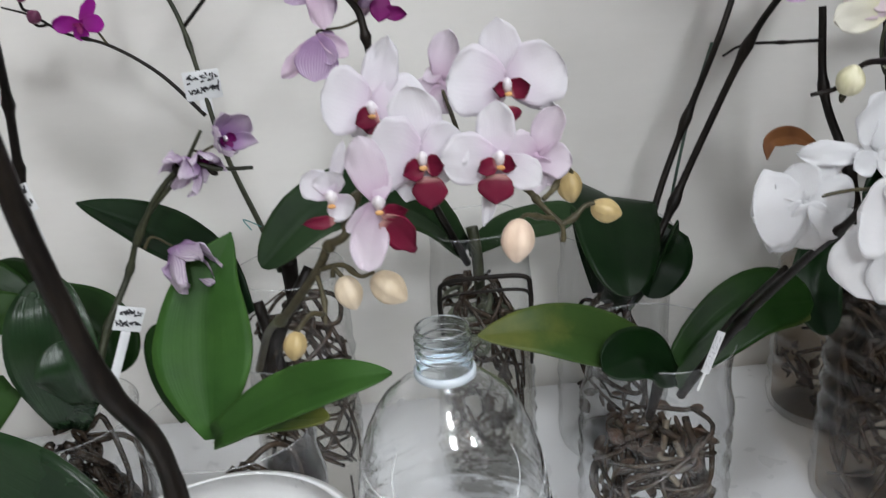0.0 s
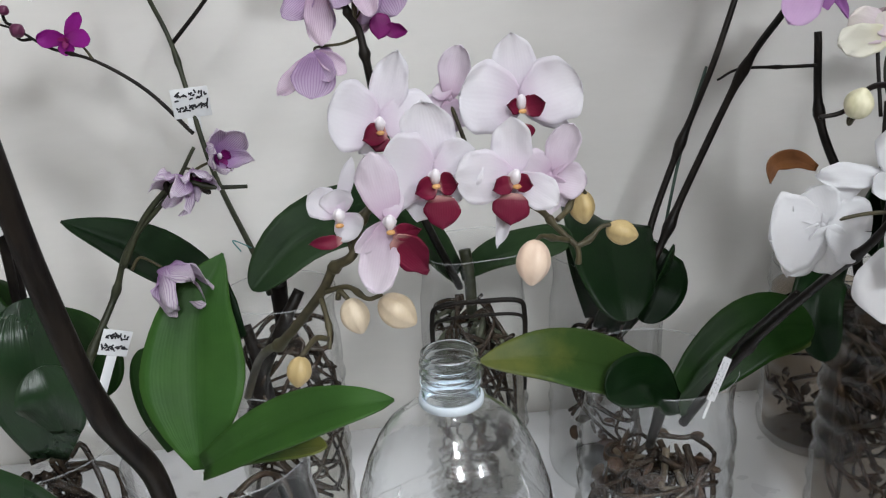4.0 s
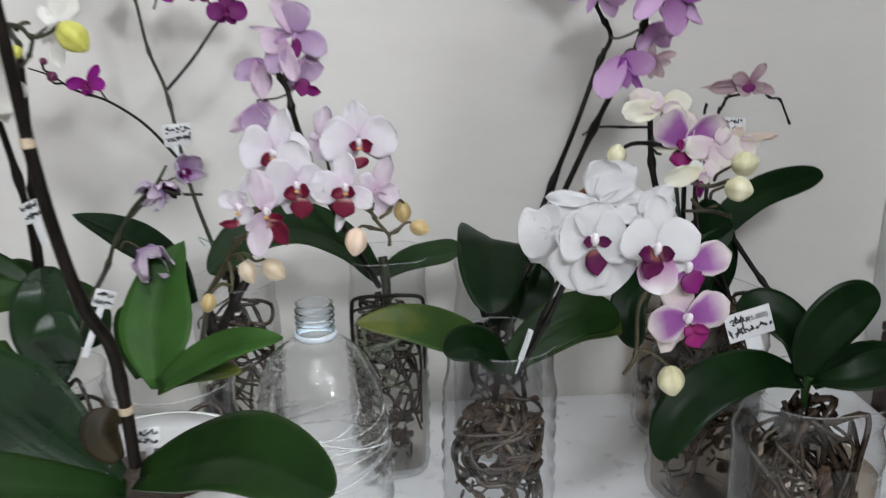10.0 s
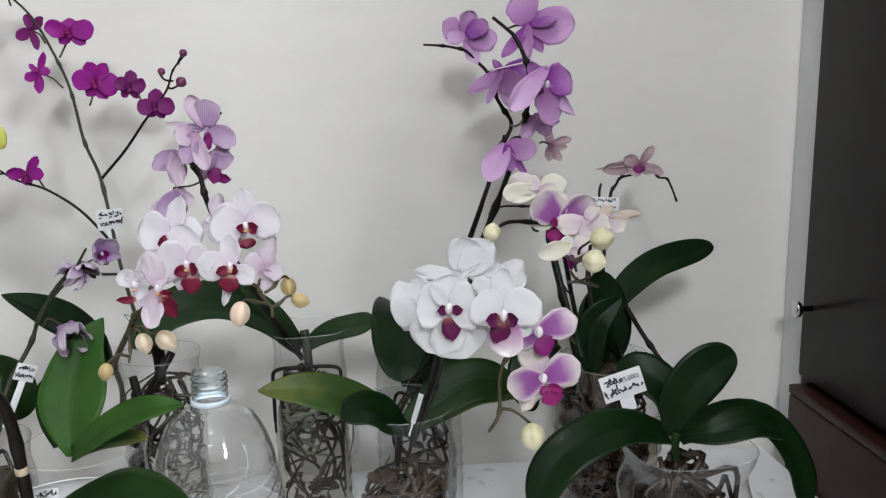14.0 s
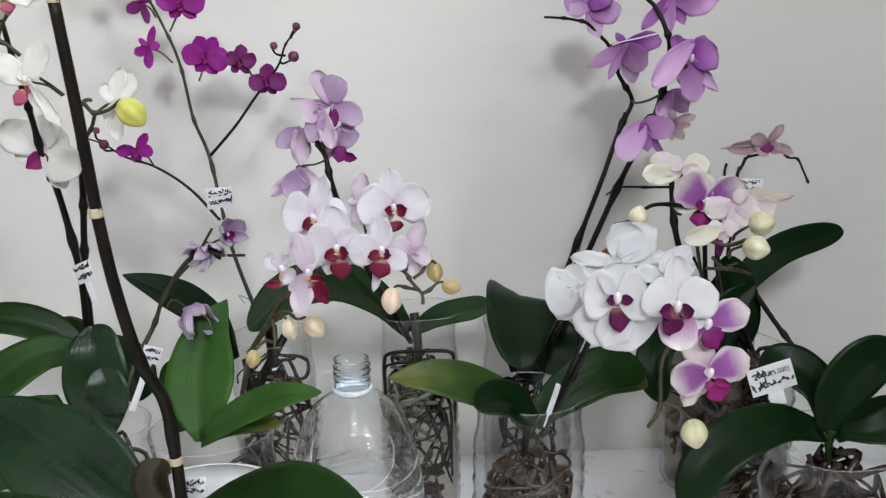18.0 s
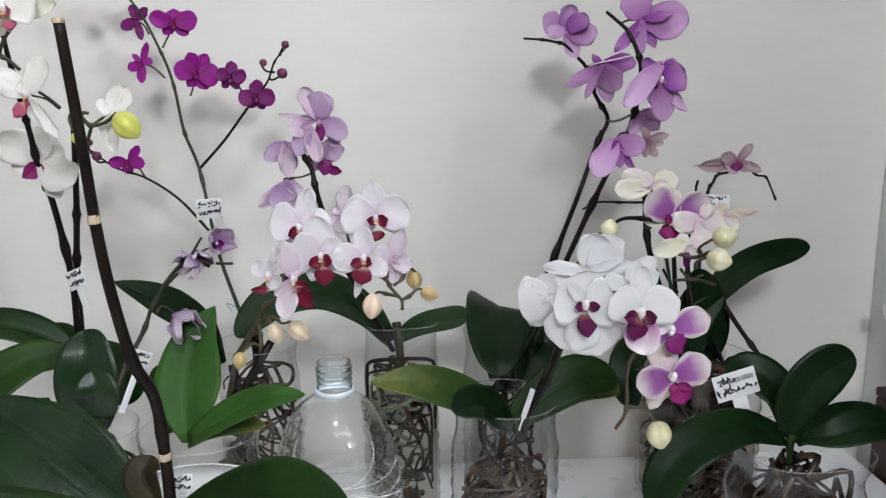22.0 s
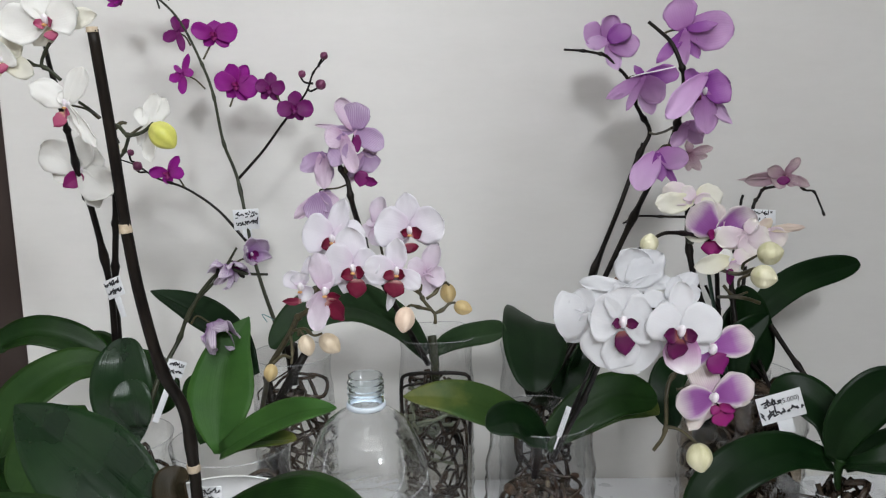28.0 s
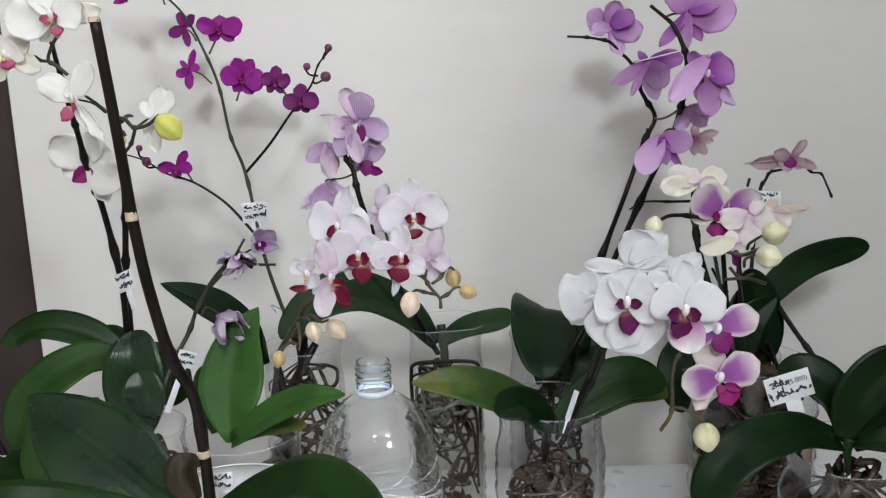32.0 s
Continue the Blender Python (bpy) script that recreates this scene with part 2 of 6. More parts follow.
M_WATER_BROWN = clear_material("brown_water", (0.84, 0.77, 0.69), 0.015, 0.05, 0.3, 0.5)
M_ROOT = surface("root_skin", (0.010, 0.0065, 0.0045), (0.068, 0.046, 0.030), 55, 0.24, 0.4, 0.002)
M_ROOT_PALE = surface("pale_root_skin", (0.075, 0.055, 0.034), (0.20, 0.16, 0.11), 60, 0.4, 0.4, 0.002)
M_ROOT_GREEN = surface("green_root_skin", (0.07, 0.085, 0.05), (0.17, 0.18, 0.12), 60, 0.55, 0.4, 0.002)
M_BARK = surface("bark_chips", (0.014, 0.007, 0.004), (0.095, 0.050, 0.024), 90, 0.3, 0.8, 0.003)

M_LEAF = leaf_material("dark_leaf", (0.0022, 0.0094, 0.0027), (0.0056, 0.0195, 0.0046))
M_LEAF_MID = leaf_material("mid_leaf", (0.0048, 0.0178, 0.0036), (0.0122, 0.0375, 0.0062), rough=0.36)
M_LEAF_SOFT = leaf_material("soft_green_leaf", (0.013, 0.038, 0.008), (0.025, 0.060, 0.013), rough=0.44)
M_LEAF_DULL = leaf_material("dull_leaf", (0.011, 0.026, 0.010), (0.022, 0.047, 0.017), rough=0.5)
M_LEAF_BRIGHT = leaf_material("bright_leaf", (0.022, 0.070, 0.013), (0.038, 0.104, 0.019), rough=0.42)
M_LEAF_YELLOW = leaf_material("yellowing_leaf", (0.020, 0.050, 0.013), (0.042, 0.080, 0.018), (0.125, 0.135, 0.03), 0.36, 0.68)
M_LEAF_DEEP = leaf_material("glossy_dark_leaf", (0.0036, 0.0150, 0.0046), (0.0090, 0.0300, 0.0082), rough=0.25, spec=0.36, ribbed=2.0)
M_LEAF_BROWN = leaf_material("dry_brown_leaf", (0.014, 0.013, 0.007), (0.045, 0.033, 0.017), rough=0.42)
M_LEAF_RUST = leaf_material("rusty_leaf", (0.075, 0.028, 0.012), (0.15, 0.062, 0.02), rough=0.5)

M_STEM = surface("dark_stem", (0.005, 0.004, 0.0037), (0.017, 0.013, 0.010), 60, 0.42, 0.3, stretch=(1, 1, 0.3), spec=0.16)
M_STEM_GREEN = surface("green_stem", (0.016, 0.019, 0.010), (0.044, 0.048, 0.025), 60, 0.45, 0.2, spec=0.3)
M_STEM_OLIVE = surface("olive_stem", (0.028, 0.024, 0.012), (0.085, 0.072, 0.036), 60, 0.45, 0.2, spec=0.3)
M_WIRE = surface("coated_wire", (0.03, 0.16, 0.17), (0.05, 0.22, 0.22), 60, 0.4)
M_CUT = surface("cut_end", (0.42, 0.33, 0.22), (0.58, 0.48, 0.36), 120, 0.7, 0.4)
M_STAKE = surface("green_stake", (0.012, 0.035, 0.022), (0.022, 0.055, 0.035), 40, 0.35, 0.1)
M_BUD_TAN = surface("tan_bud", (0.50, 0.40, 0.27), (0.66, 0.56, 0.42), 55, 0.45, 0.15, stretch=(1, 1, 0.35))
M_BUD_PINK = surface("pink_cream_bud", (0.66, 0.49, 0.37), (0.76, 0.62, 0.49), 55, 0.45, 0.15, stretch=(1, 1, 0.35))
M_BUD_OCHRE = surface("ochre_bud", (0.34, 0.245, 0.10), (0.50, 0.38, 0.18), 55, 0.45, 0.2, stretch=(1, 1, 0.35))
M_BUD_CREAM = surface("cream_bud", (0.46, 0.44, 0.24), (0.72, 0.68, 0.50), 40, 0.45, 0.25, stretch=(1, 1, 0.3))
M_BUD_YELLOW = surface("yellow_green_bud", (0.50, 0.50, 0.09), (0.64, 0.62, 0.16), 45, 0.42, 0.15)
M_BUD_PURPLE = surface("purple_bud", (0.10, 0.02, 0.06), (0.20, 0.04, 0.11), 60, 0.4, 0.15)
M_TAG = surface("label_plastic", (0.64, 0.65, 0.66), (0.72, 0.73, 0.74), 30, 0.4, 0.03)
M_INK = surface("black_ink", (0.012, 0.012, 0.016), (0.02, 0.02, 0.025), 90, 0.6)
M_POT_WHITE = surface("white_pot", (0.72, 0.72, 0.71), (0.79, 0.79, 0.78), 18, 0.3, 0.05)

# petals: sepal and petal colours by kind of orchid
P_PINKWHITE = petal_material("pale_pink_petal", (0.76, 0.66, 0.755), (0.80, 0.765, 0.81), (0.82, 0.805, 0.83), 0.06, (0.72, 0.62, 0.71), 0.42)
P_PINKBACK = petal_material("pink_back_petal", (0.64, 0.48, 0.61), (0.74, 0.65, 0.73), (0.79, 0.73, 0.785), 0.12, (0.58, 0.40, 0.54), 0.4)
P_WHITE = petal_material("white_petal", (0.79, 0.79, 0.80), (0.82, 0.82, 0.83), (0.83, 0.83, 0.84), 0.04, (0.74, 0.74, 0.76), 0.5)
P_WHITE_BLUSH = petal_material("blushed_white_petal", (0.36, 0.06, 0.30), (0.62, 0.40, 0.58), (0.82, 0.78, 0.80), 0.06, (0.45, 0.1, 0.35), split=(0.05, 0.5, 0.85))
P_CREAM = petal_material("cream_petal", (0.76, 0.73, 0.52), (0.82, 0.80, 0.68), (0.83, 0.81, 0.72), 0.05, (0.72, 0.68, 0.5))
P_IVORY = petal_material("ivory_petal", (0.80, 0.79, 0.74), (0.83, 0.82, 0.785), (0.84, 0.83, 0.79), 0.05, (0.74, 0.72, 0.66))
P_MAUVE = petal_material("mauve_petal", (0.38, 0.24, 0.42), (0.47, 0.33, 0.51), (0.57, 0.45, 0.60), 0.55, (0.27, 0.13, 0.32))
P_MAUVE_LIGHT = petal_material("light_mauve_petal", (0.52, 0.33, 0.48), (0.66, 0.52, 0.64), (0.74, 0.63, 0.71), 0.45, (0.40, 0.20, 0.38))
P_PURPLE = petal_material("magenta_petal", (0.25, 0.004, 0.19), (0.29, 0.006, 0.24), (0.33, 0.010, 0.29), 0.25, (0.13, 0.004, 0.11), 0.3)
P_PURPLE_DEEP = petal_material("deep_magenta_petal", (0.15, 0.006, 0.11), (0.17, 0.007, 0.13), (0.2, 0.010, 0.16), 0.35, (0.1, 0.004, 0.08), 0.3)
# one violet in three tones; the darkest puts the folds' shade into colour
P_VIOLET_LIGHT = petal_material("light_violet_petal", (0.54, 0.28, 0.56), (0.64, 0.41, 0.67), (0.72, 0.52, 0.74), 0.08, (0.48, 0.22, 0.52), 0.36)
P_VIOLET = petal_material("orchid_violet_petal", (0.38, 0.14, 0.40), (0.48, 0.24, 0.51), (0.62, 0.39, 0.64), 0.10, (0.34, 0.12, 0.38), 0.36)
P_VIOLET_SHADED = petal_material("shaded_violet_petal", (0.22, 0.035, 0.27), (0.29, 0.07, 0.35), (0.42, 0.18, 0.46), 0.10, (0.17, 0.03, 0.21))
P_BICOLOR = petal_material("violet_hearted_petal", (0.26, 0.06, 0.28), (0.33, 0.12, 0.36), (0.72, 0.66, 0.65), 0.12, (0.22, 0.05, 0.25), 0.3, True, (0.1, 0.50, 0.90))
P_BICOLOR_SEPAL = petal_material("veined_pale_petal", (0.58, 0.40, 0.54), (0.72, 0.63, 0.63), (0.78, 0.73, 0.66), 0.2, (0.36, 0.12, 0.36), 0.3)
P_PALE = petal_material("pale_rose_petal", (0.74, 0.60, 0.66), (0.80, 0.70, 0.73), (0.82, 0.77, 0.72), 0.1, (0.62, 0.44, 0.54))
P_WILT = petal_material("wilted_petal", (0.62, 0.52, 0.36), (0.70, 0.60, 0.50), (0.72, 0.60, 0.52), 0.15, (0.5, 0.36, 0.3))
P_LILAC = petal_material("lilac_petal", (0.24, 0.09, 0.30), (0.48, 0.33, 0.53), (0.74, 0.67, 0.74), 0.6, (0.28, 0.12, 0.34))
P_DRY = petal_material("dried_rose_petal", (0.30, 0.14, 0.20), (0.46, 0.32, 0.37), (0.58, 0.46, 0.47), 0.35, (0.2, 0.06, 0.12))
L_CRIMSON = petal_material("crimson_lip", (0.62, 0.36, 0.32), (0.17, 0.005, 0.030), (0.14, 0.004, 0.028), 0.3, (0.11, 0.003, 0.02), 0.2, split=(0.0, 0.2, 0.85))
L_MAGENTA = petal_material("magenta_lip", (0.30, 0.10, 0.07), (0.080, 0.004, 0.045), (0.12, 0.006, 0.075), 0.3, (0.07, 0.003, 0.04), 0.2, split=(0.0, 0.25, 0.9))
L_HOTPINK = petal_material("hot_pink_lip", (0.22, 0.015, 0.08), (0.24, 0.008, 0.12), (0.27, 0.012, 0.15), 0.2, (0.16, 0.004, 0.08), 0.2, split=(0.0, 0.2, 0.85))
L_ROSE = petal_material("rose_lip", (0.62, 0.45, 0.25), (0.45, 0.11, 0.18), (0.42, 0.07, 0.16), 0.3, (0.3, 0.03, 0.1), 0.2, split=(0.0, 0.2, 0.85))
L_PURPLE = petal_material("purple_lip", (0.2, 0.02, 0.13), (0.16, 0.006, 0.11), (0.2, 0.008, 0.14), 0.3, (0.1, 0.003, 0.07), 0.2, split=(0.0, 0.2, 0.85))
M_COLUMN = surface("white_column", (0.78, 0.72, 0.76), (0.84, 0.80, 0.82), 90, 0.45, 0.1)
M_CALLUS = surface("orange_callus", (0.50, 0.22, 0.07), (0.66, 0.38, 0.14), 150, 0.45, 0.3)


# ---- geometry helpers ----
class Faces(list):
    """Faces of a thin sheet; flat holds the indices of those along its cut edge."""
    flat = frozenset()


def mesh_of(name, verts, faces, uvs=None, smooth=True):
    me = bpy.data.meshes.new(name)
    me.from_pydata([tuple(v) for v in verts], [], faces)
    if uvs is not None:
        layer = me.uv_layers.new(name="UVMap")
        flat = np.asarray(uvs, dtype=np.float32)[[l.vertex_index for l in me.loops]].ravel()
        layer.data.foreach_set("uv", flat)
    if smooth:
        flat = faces.flat if isinstance(faces, Faces) else set()
        me.polygons.foreach_set("use_smooth", [k not in flat for k in range(len(me.polygons))])
    me.update()
    return me


def thing(name, base, label, category, group="", kind=""):
    ob = new(name)
    ob.empty_display_size = 0.02
    ob.location = base
    return tagged(ob, label, category, group, kind)


def part(name, geo, material, parent, label=""):
    """geo: (verts, faces[, uvs]) in world metres; one mesh under a thing or a part of it."""
    top = parent
    while top.parent:
        top = top.parent
    verts = np.asarray(geo[0], dtype=float) - np.array(top.location)
    ob = new(name, mesh_of(name, verts, geo[1], geo[2] if len(geo) > 2 else None))
    ob.data.materials.append(material)
    ob.parent = parent
    ob.visible_shadow = material not in (M_PET, M_PET_BOTTLE, M_RIB_GLINT, M_RIM_GLINT, M_NECK)
    if label:
        tagged(ob, label)
    return ob


def single(name, geo, material, label, category, group="", kind="", smooth=False):
    """A thing or piece of the setting that is one mesh."""
    ob = new(name, mesh_of(name, geo[0], geo[1], geo[2] if len(geo) > 2 else None, smooth))
    ob.data.materials.append(material)
    return tagged(ob, label, category, group, kind)


def join(*geos):
    verts, faces, uvs, off = [], Faces(), [], 0
    for g in geos:
        v = np.asarray(g[0], dtype=float)
        verts.append(v)
        if isinstance(g[1], Faces):
            faces.flat = faces.flat | {k + len(faces) for k in g[1].flat}
        faces += [tuple(i + off for i in fc) for fc in g[1]]
        uvs.append(np.asarray(g[2]) if len(g) > 2 else np.zeros((len(v), 2)))
        off += len(v)
    return np.concatenate(verts), faces, np.concatenate(uvs)


def box(lo, hi, bevel=0.002):
    bm = bmesh.new()
    bmesh.ops.create_cube(bm, size=1)
    lo, hi = Vector(lo), Vector(hi)
    for v in bm.verts:
        v.co = Vector([(a + b) / 2 + c * (b - a) for a, b, c in zip(lo, hi, v.co)])
    if bevel:
        bmesh.ops.bevel(bm, geom=list(bm.edges), offset=bevel, segments=2, profile=0.5, affect="EDGES")
    bm.verts.index_update()
    geo = [v.co.copy() for v in bm.verts], [tuple(v.index for v in f.verts) for f in bm.faces]
    bm.free()
    return geo


def smooth_line(points, steps=6):
    """Catmull-Rom through the points."""
    p = np.asarray(points, dtype=float)
    if len(p) < 3:
        return np.array([p[0] + (p[-1] - p[0]) * s for s in np.linspace(0, 1, steps + 1)])
    p = np.vstack([2 * p[0] - p[1], p, 2 * p[-1] - p[-2]])
    out = []
    for a, b, c, d in zip(p[:-3], p[1:-2], p[2:-1], p[3:]):
        for s in np.linspace(0, 1, steps, endpoint=False):
            out.append(0.5 * (2 * b + (c - a) * s + (2 * a - 5 * b + 4 * c - d) * s * s + (3 * b - a - 3 * c + d) * s**3))
    out.append(p[-2])
    return np.array(out)


def tube(points, radius, sides=8, steps=6, nodes=(), swell=1.5, straight=False):
    """A tube along the points; radius: a number or (start, end); nodes: places 0..1 where it swells."""
    line = np.asarray(points, dtype=float) if straight else smooth_line(points, steps)
    n = len(line)
    r0, r1 = radius if isinstance(radius, tuple) else (radius, radius)
    tan = np.gradient(line, axis=0)
    tan /= np.linalg.norm(tan, axis=1)[:, None] + 1e-9
    side = np.cross(tan[0], (0.31, 0.2, 0.93))
    side /= np.linalg.norm(side) + 1e-9
    total = float(np.linalg.norm(np.diff(line, axis=0), axis=1).sum())
    verts, faces, uvs = [], [], []
    for k in range(n):
        side = side - tan[k] * side.dot(tan[k])
        side /= np.linalg.norm(side) + 1e-9
        other = np.cross(tan[k], side)
        s = k / (n - 1)
        r = r0 + (r1 - r0) * s
        for q in nodes:
            r *= 1 + (swell - 1) * math.exp(-(((s - q) * total / max(1.6 * r0, 0.0022)) ** 2))
        for j in range(sides):
            a = 2 * math.pi * j / sides
            verts.append(line[k] + r * (math.cos(a) * side + math.sin(a) * other))
            uvs.append((j / sides, s))
    for k in range(n - 1):
        for j in range(sides):
            b, c = k * sides + j, k * sides + (j + 1) % sides
            faces.append((b, c, c + sides, b + sides))
    faces.append(tuple(range(sides))[::-1])
    faces.append(tuple(range((n - 1) * sides, n * sides)))
    return np.array(verts), faces, np.array(uvs)


def lathe(profile, centre, seg=40, square=2.0, turn=0.0, wall=0.0, wobble=0.0, caps=True, emboss=None):
    """Profile rows (radius, z) spun round centre; square > 2 makes the section a rounded square; wall: thickness inwards."""
    rows = list(profile)
    if wall:
        (ra, za), (rb, zb), (rc, zc), (rd, zd) = rows[0], rows[1], rows[-2], rows[-1]
        rows = [rows[0], (ra + (rb - ra) * 0.03, za + (zb - za) * 0.03)] + rows[1:-1] + [(rd + (rc - rd) * 0.03, zd + (zc - zd) * 0.03), rows[-1]]
        profile = rows
        rows = rows + [(max(r - wall, 0.0004), z) for r, z in reversed(profile)]
    verts, faces = [], []
    for i, (r, z) in enumerate(rows):
        for j in range(seg):
            a = 2 * math.pi * j / seg
            c, s = math.cos(a + turn), math.sin(a + turn)
            k = (abs(math.cos(a)) ** square + abs(math.sin(a)) ** square) ** (-1 / square) if square != 2 else 1.0
            k *= 1 + wobble * math.sin(3 * a + 40 * z) * 0.5
            k *= 1 + (emboss(a, z) if emboss else 0.0)
            verts.append((centre[0] + r * k * c, centre[1] + r * k * s, centre[2] + z))
    n = len(rows)
    for i in range(n - 1):
        for j in range(seg):
            b, c = i * seg + j, i * seg + (j + 1) % seg
            faces.append((b, c, c + seg, b + seg))
    if wall:
        for j in range(seg):
            b, c = (n - 1) * seg + j, (n - 1) * seg + (j + 1) % seg
            faces.append((b, c, (j + 1) % seg, j))
    elif caps:
        faces.append(tuple(range(seg))[::-1])
        faces.append(tuple(range((n - 1) * seg, n * seg)))
    return np.array(verts), faces


def leaf_geo(points, width, face, fold=0.22, tip=2.2, base=0.35, thick=0.0016, wave=0.0, end=0.5, rows=20, cols=10, twist=0.0, peak=0.55):
    """A strap leaf along points; face: the way its upper side looks; fold: depth of the channel; tip: roundness of the end."""
    fine = smooth_line(points, 24)
    walked = np.r_[0, np.cumsum(np.linalg.norm(np.diff(fine, axis=0), axis=1))]
    knots = [1 - (1 - k / rows) ** 1.6 for k in range(rows + 1)]
    line = np.array([[np.interp(q * walked[-1], walked, fine[:, c]) for c in range(3)] for q in knots])
    n = len(line)
    tan = np.gradient(line, axis=0)
    tan /= np.linalg.norm(tan, axis=1)[:, None] + 1e-9
    top, low, uvs = [], [], []
    for k in range(n):
        s = knots[k]
        f = np.asarray(face(s) if callable(face) else face, dtype=float)
        f = f - tan[k] * f.dot(tan[k])
        f /= np.linalg.norm(f) + 1e-9
        side = np.cross(tan[k], f)
        if twist:
            a = twist * s
            side, f = math.cos(a) * side + math.sin(a) * f, math.cos(a) * f - math.sin(a) * side
        grow = base + (1 - base) * math.sin(min(s / peak, 1.0) * math.pi / 2)
        w = 0.5 * width * grow * max(1 - (max(s - peak, 0) / (1 - peak)) ** tip, 0.0) ** end if s < 0.999 else 0.0008
        for j in range(cols + 1):
            u = 2 * j / cols - 1
            ripple = wave * math.sin(9 * s + 2.1 * u) * abs(u)
            lift = fold * (abs(u) ** 1.05 - 0.25 * math.exp(-((u / 0.07) ** 2))) * w + ripple * w
            p = line[k] + side * u * w + f * lift
            top.append(p + f * thick * 0.5)
            low.append(p - f * thick * 0.5)
            uvs.append((j / cols, s))
    return np.array(top + low), sheet_faces(n - 1, cols), np.array(uvs + uvs)


def sheet_faces(rows, cols):
    """Faces of a sheet of two layers, rows x cols, closed round its edge."""
    c1, m = cols + 1, (rows + 1) * (cols + 1)
    faces = Faces()
    for k in range(rows):
        for j in range(cols):
            a = k * c1 + j
            faces.append((a, a + 1, a + c1 + 1, a + c1))
            faces.append((m + a, m + a + c1, m + a + c1 + 1, m + a + 1))
    first = len(faces)
    for k in range(rows):
        faces.append((k * c1, k * c1 + c1, m + k * c1 + c1, m + k * c1))
        e = k * c1 + cols
        faces.append((e, m + e, m + e + c1, e + c1))
    for j in range(cols):
        faces.append((j, m + j, m + j + 1, j + 1))
        a = rows * c1 + j
        faces.append((a, a + 1, m + a + 1, m + a))
    faces.flat = frozenset(range(first, len(faces)))
    return faces


def petal_geo(length, width, curl=0.15, cup=0.3, shape=0.55, claw=0.2, ruffle=0.0, seed=0, rows=13, cols=10, thick=0.00035, notch=0.0, point=0.5, keel=0.0):
    """A petal in its own axes: along +y, facing +z; point: 0.5 round to 1 pointed; keel: crease along the middle."""
    top, low, uvs = [], [], []
    lean = 0.05 * math.sin(1.3 * seed + 0.4)
    for k in range(rows + 1):
        s = 1 - (1 - k / rows) ** 1.8
        if s < shape:
            w = 0.5 * width * (claw + (1 - claw) * math.sin(0.5 * math.pi * s / shape) ** 0.85)
        else:
            w = 0.5 * width * max(1 - ((s - shape) / (1 - shape)) ** 2.3, 0.0002) ** point
        for j in range(cols + 1):
            u = 2 * j / cols - 1
            edge = 1 + abs(u) * (0.045 * math.sin(7.0 * s + 2.0 * seed + (2.4 if u > 0 else 0.0)) + 0.03 * math.sin(17.0 * s + 5.0 * seed + (1.1 if u > 0 else 0.0)))
            y = length * s * (1 - 0.04 * u * u * s) - notch * length * s**6 * math.exp(-((u * 3) ** 2))
            z = curl * length * s * s + cup * width * 0.5 * u * u * (0.3 + 0.7 * s) - keel * width * math.exp(-((u / 0.16) ** 2)) * s * (1 - s * s)
            roll_ = math.sin(3.1 * u + seed) * 0.6 + math.sin(5.3 * s + 2.2 * u + 1.7 * seed) * 0.5 + 0.25 * math.sin(9.0 * s - 4.0 * u + seed) + 0.45 * u * u * math.sin(15.0 * s + 6.0 * u + 3.0 * seed)
            z += ruffle * length * s * (1 - 0.6 * s**6) * roll_ * (0.3 + abs(u))
            x = u * w * edge + lean * length * s * s
            top.append((x, y, z + thick))
            low.append((x, y, z - thick))
            uvs.append((j / cols, s))
    return np.array(top + low), sheet_faces(rows, cols), np.array(uvs + uvs)


def ball(radius, stretch=(1, 1, 1), seg=12, rings=9, ridge=0.0, ridges=3, point=0.0):
    """An egg along +y, with shallow ridges and a pointed end."""
    verts, faces = [], []
    for i in range(rings + 1):
        th = math.pi * i / rings
        for j in range(seg):
            a = 2 * math.pi * j / seg
            r = math.sin(th) * (1 + ridge * (abs(math.cos(0.5 * ridges * a)) ** 0.5 - 0.6) * 2)
            y = -math.cos(th)
            r *= 1 - point * max(y, 0) ** 2
            verts.append((radius * stretch[0] * r * math.cos(a), radius * stretch[1] * y, radius * stretch[2] * r * math.sin(a)))
    for i in range(rings):
        for j in range(seg):
            b, c = i * seg + j, i * seg + (j + 1) % seg
            faces.append((b, b + seg, c + seg, c))
    return np.array(verts), faces, np.zeros((len(verts), 2))


def turned(geo, m):
    a = np.array(m)
    v = np.asarray(geo[0]) @ a[:3, :3].T + a[:3, 3]
    return (v, *geo[1:])


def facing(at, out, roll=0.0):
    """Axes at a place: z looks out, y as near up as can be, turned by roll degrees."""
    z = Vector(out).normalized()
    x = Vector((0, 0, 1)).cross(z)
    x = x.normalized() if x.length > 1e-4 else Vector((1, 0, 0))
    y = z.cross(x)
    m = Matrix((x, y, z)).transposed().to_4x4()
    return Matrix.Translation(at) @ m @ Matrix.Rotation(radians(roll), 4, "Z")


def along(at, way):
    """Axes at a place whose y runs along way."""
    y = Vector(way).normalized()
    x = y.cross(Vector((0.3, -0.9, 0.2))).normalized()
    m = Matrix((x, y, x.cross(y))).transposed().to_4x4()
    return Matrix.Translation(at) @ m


FLOWER_SEED = [0]


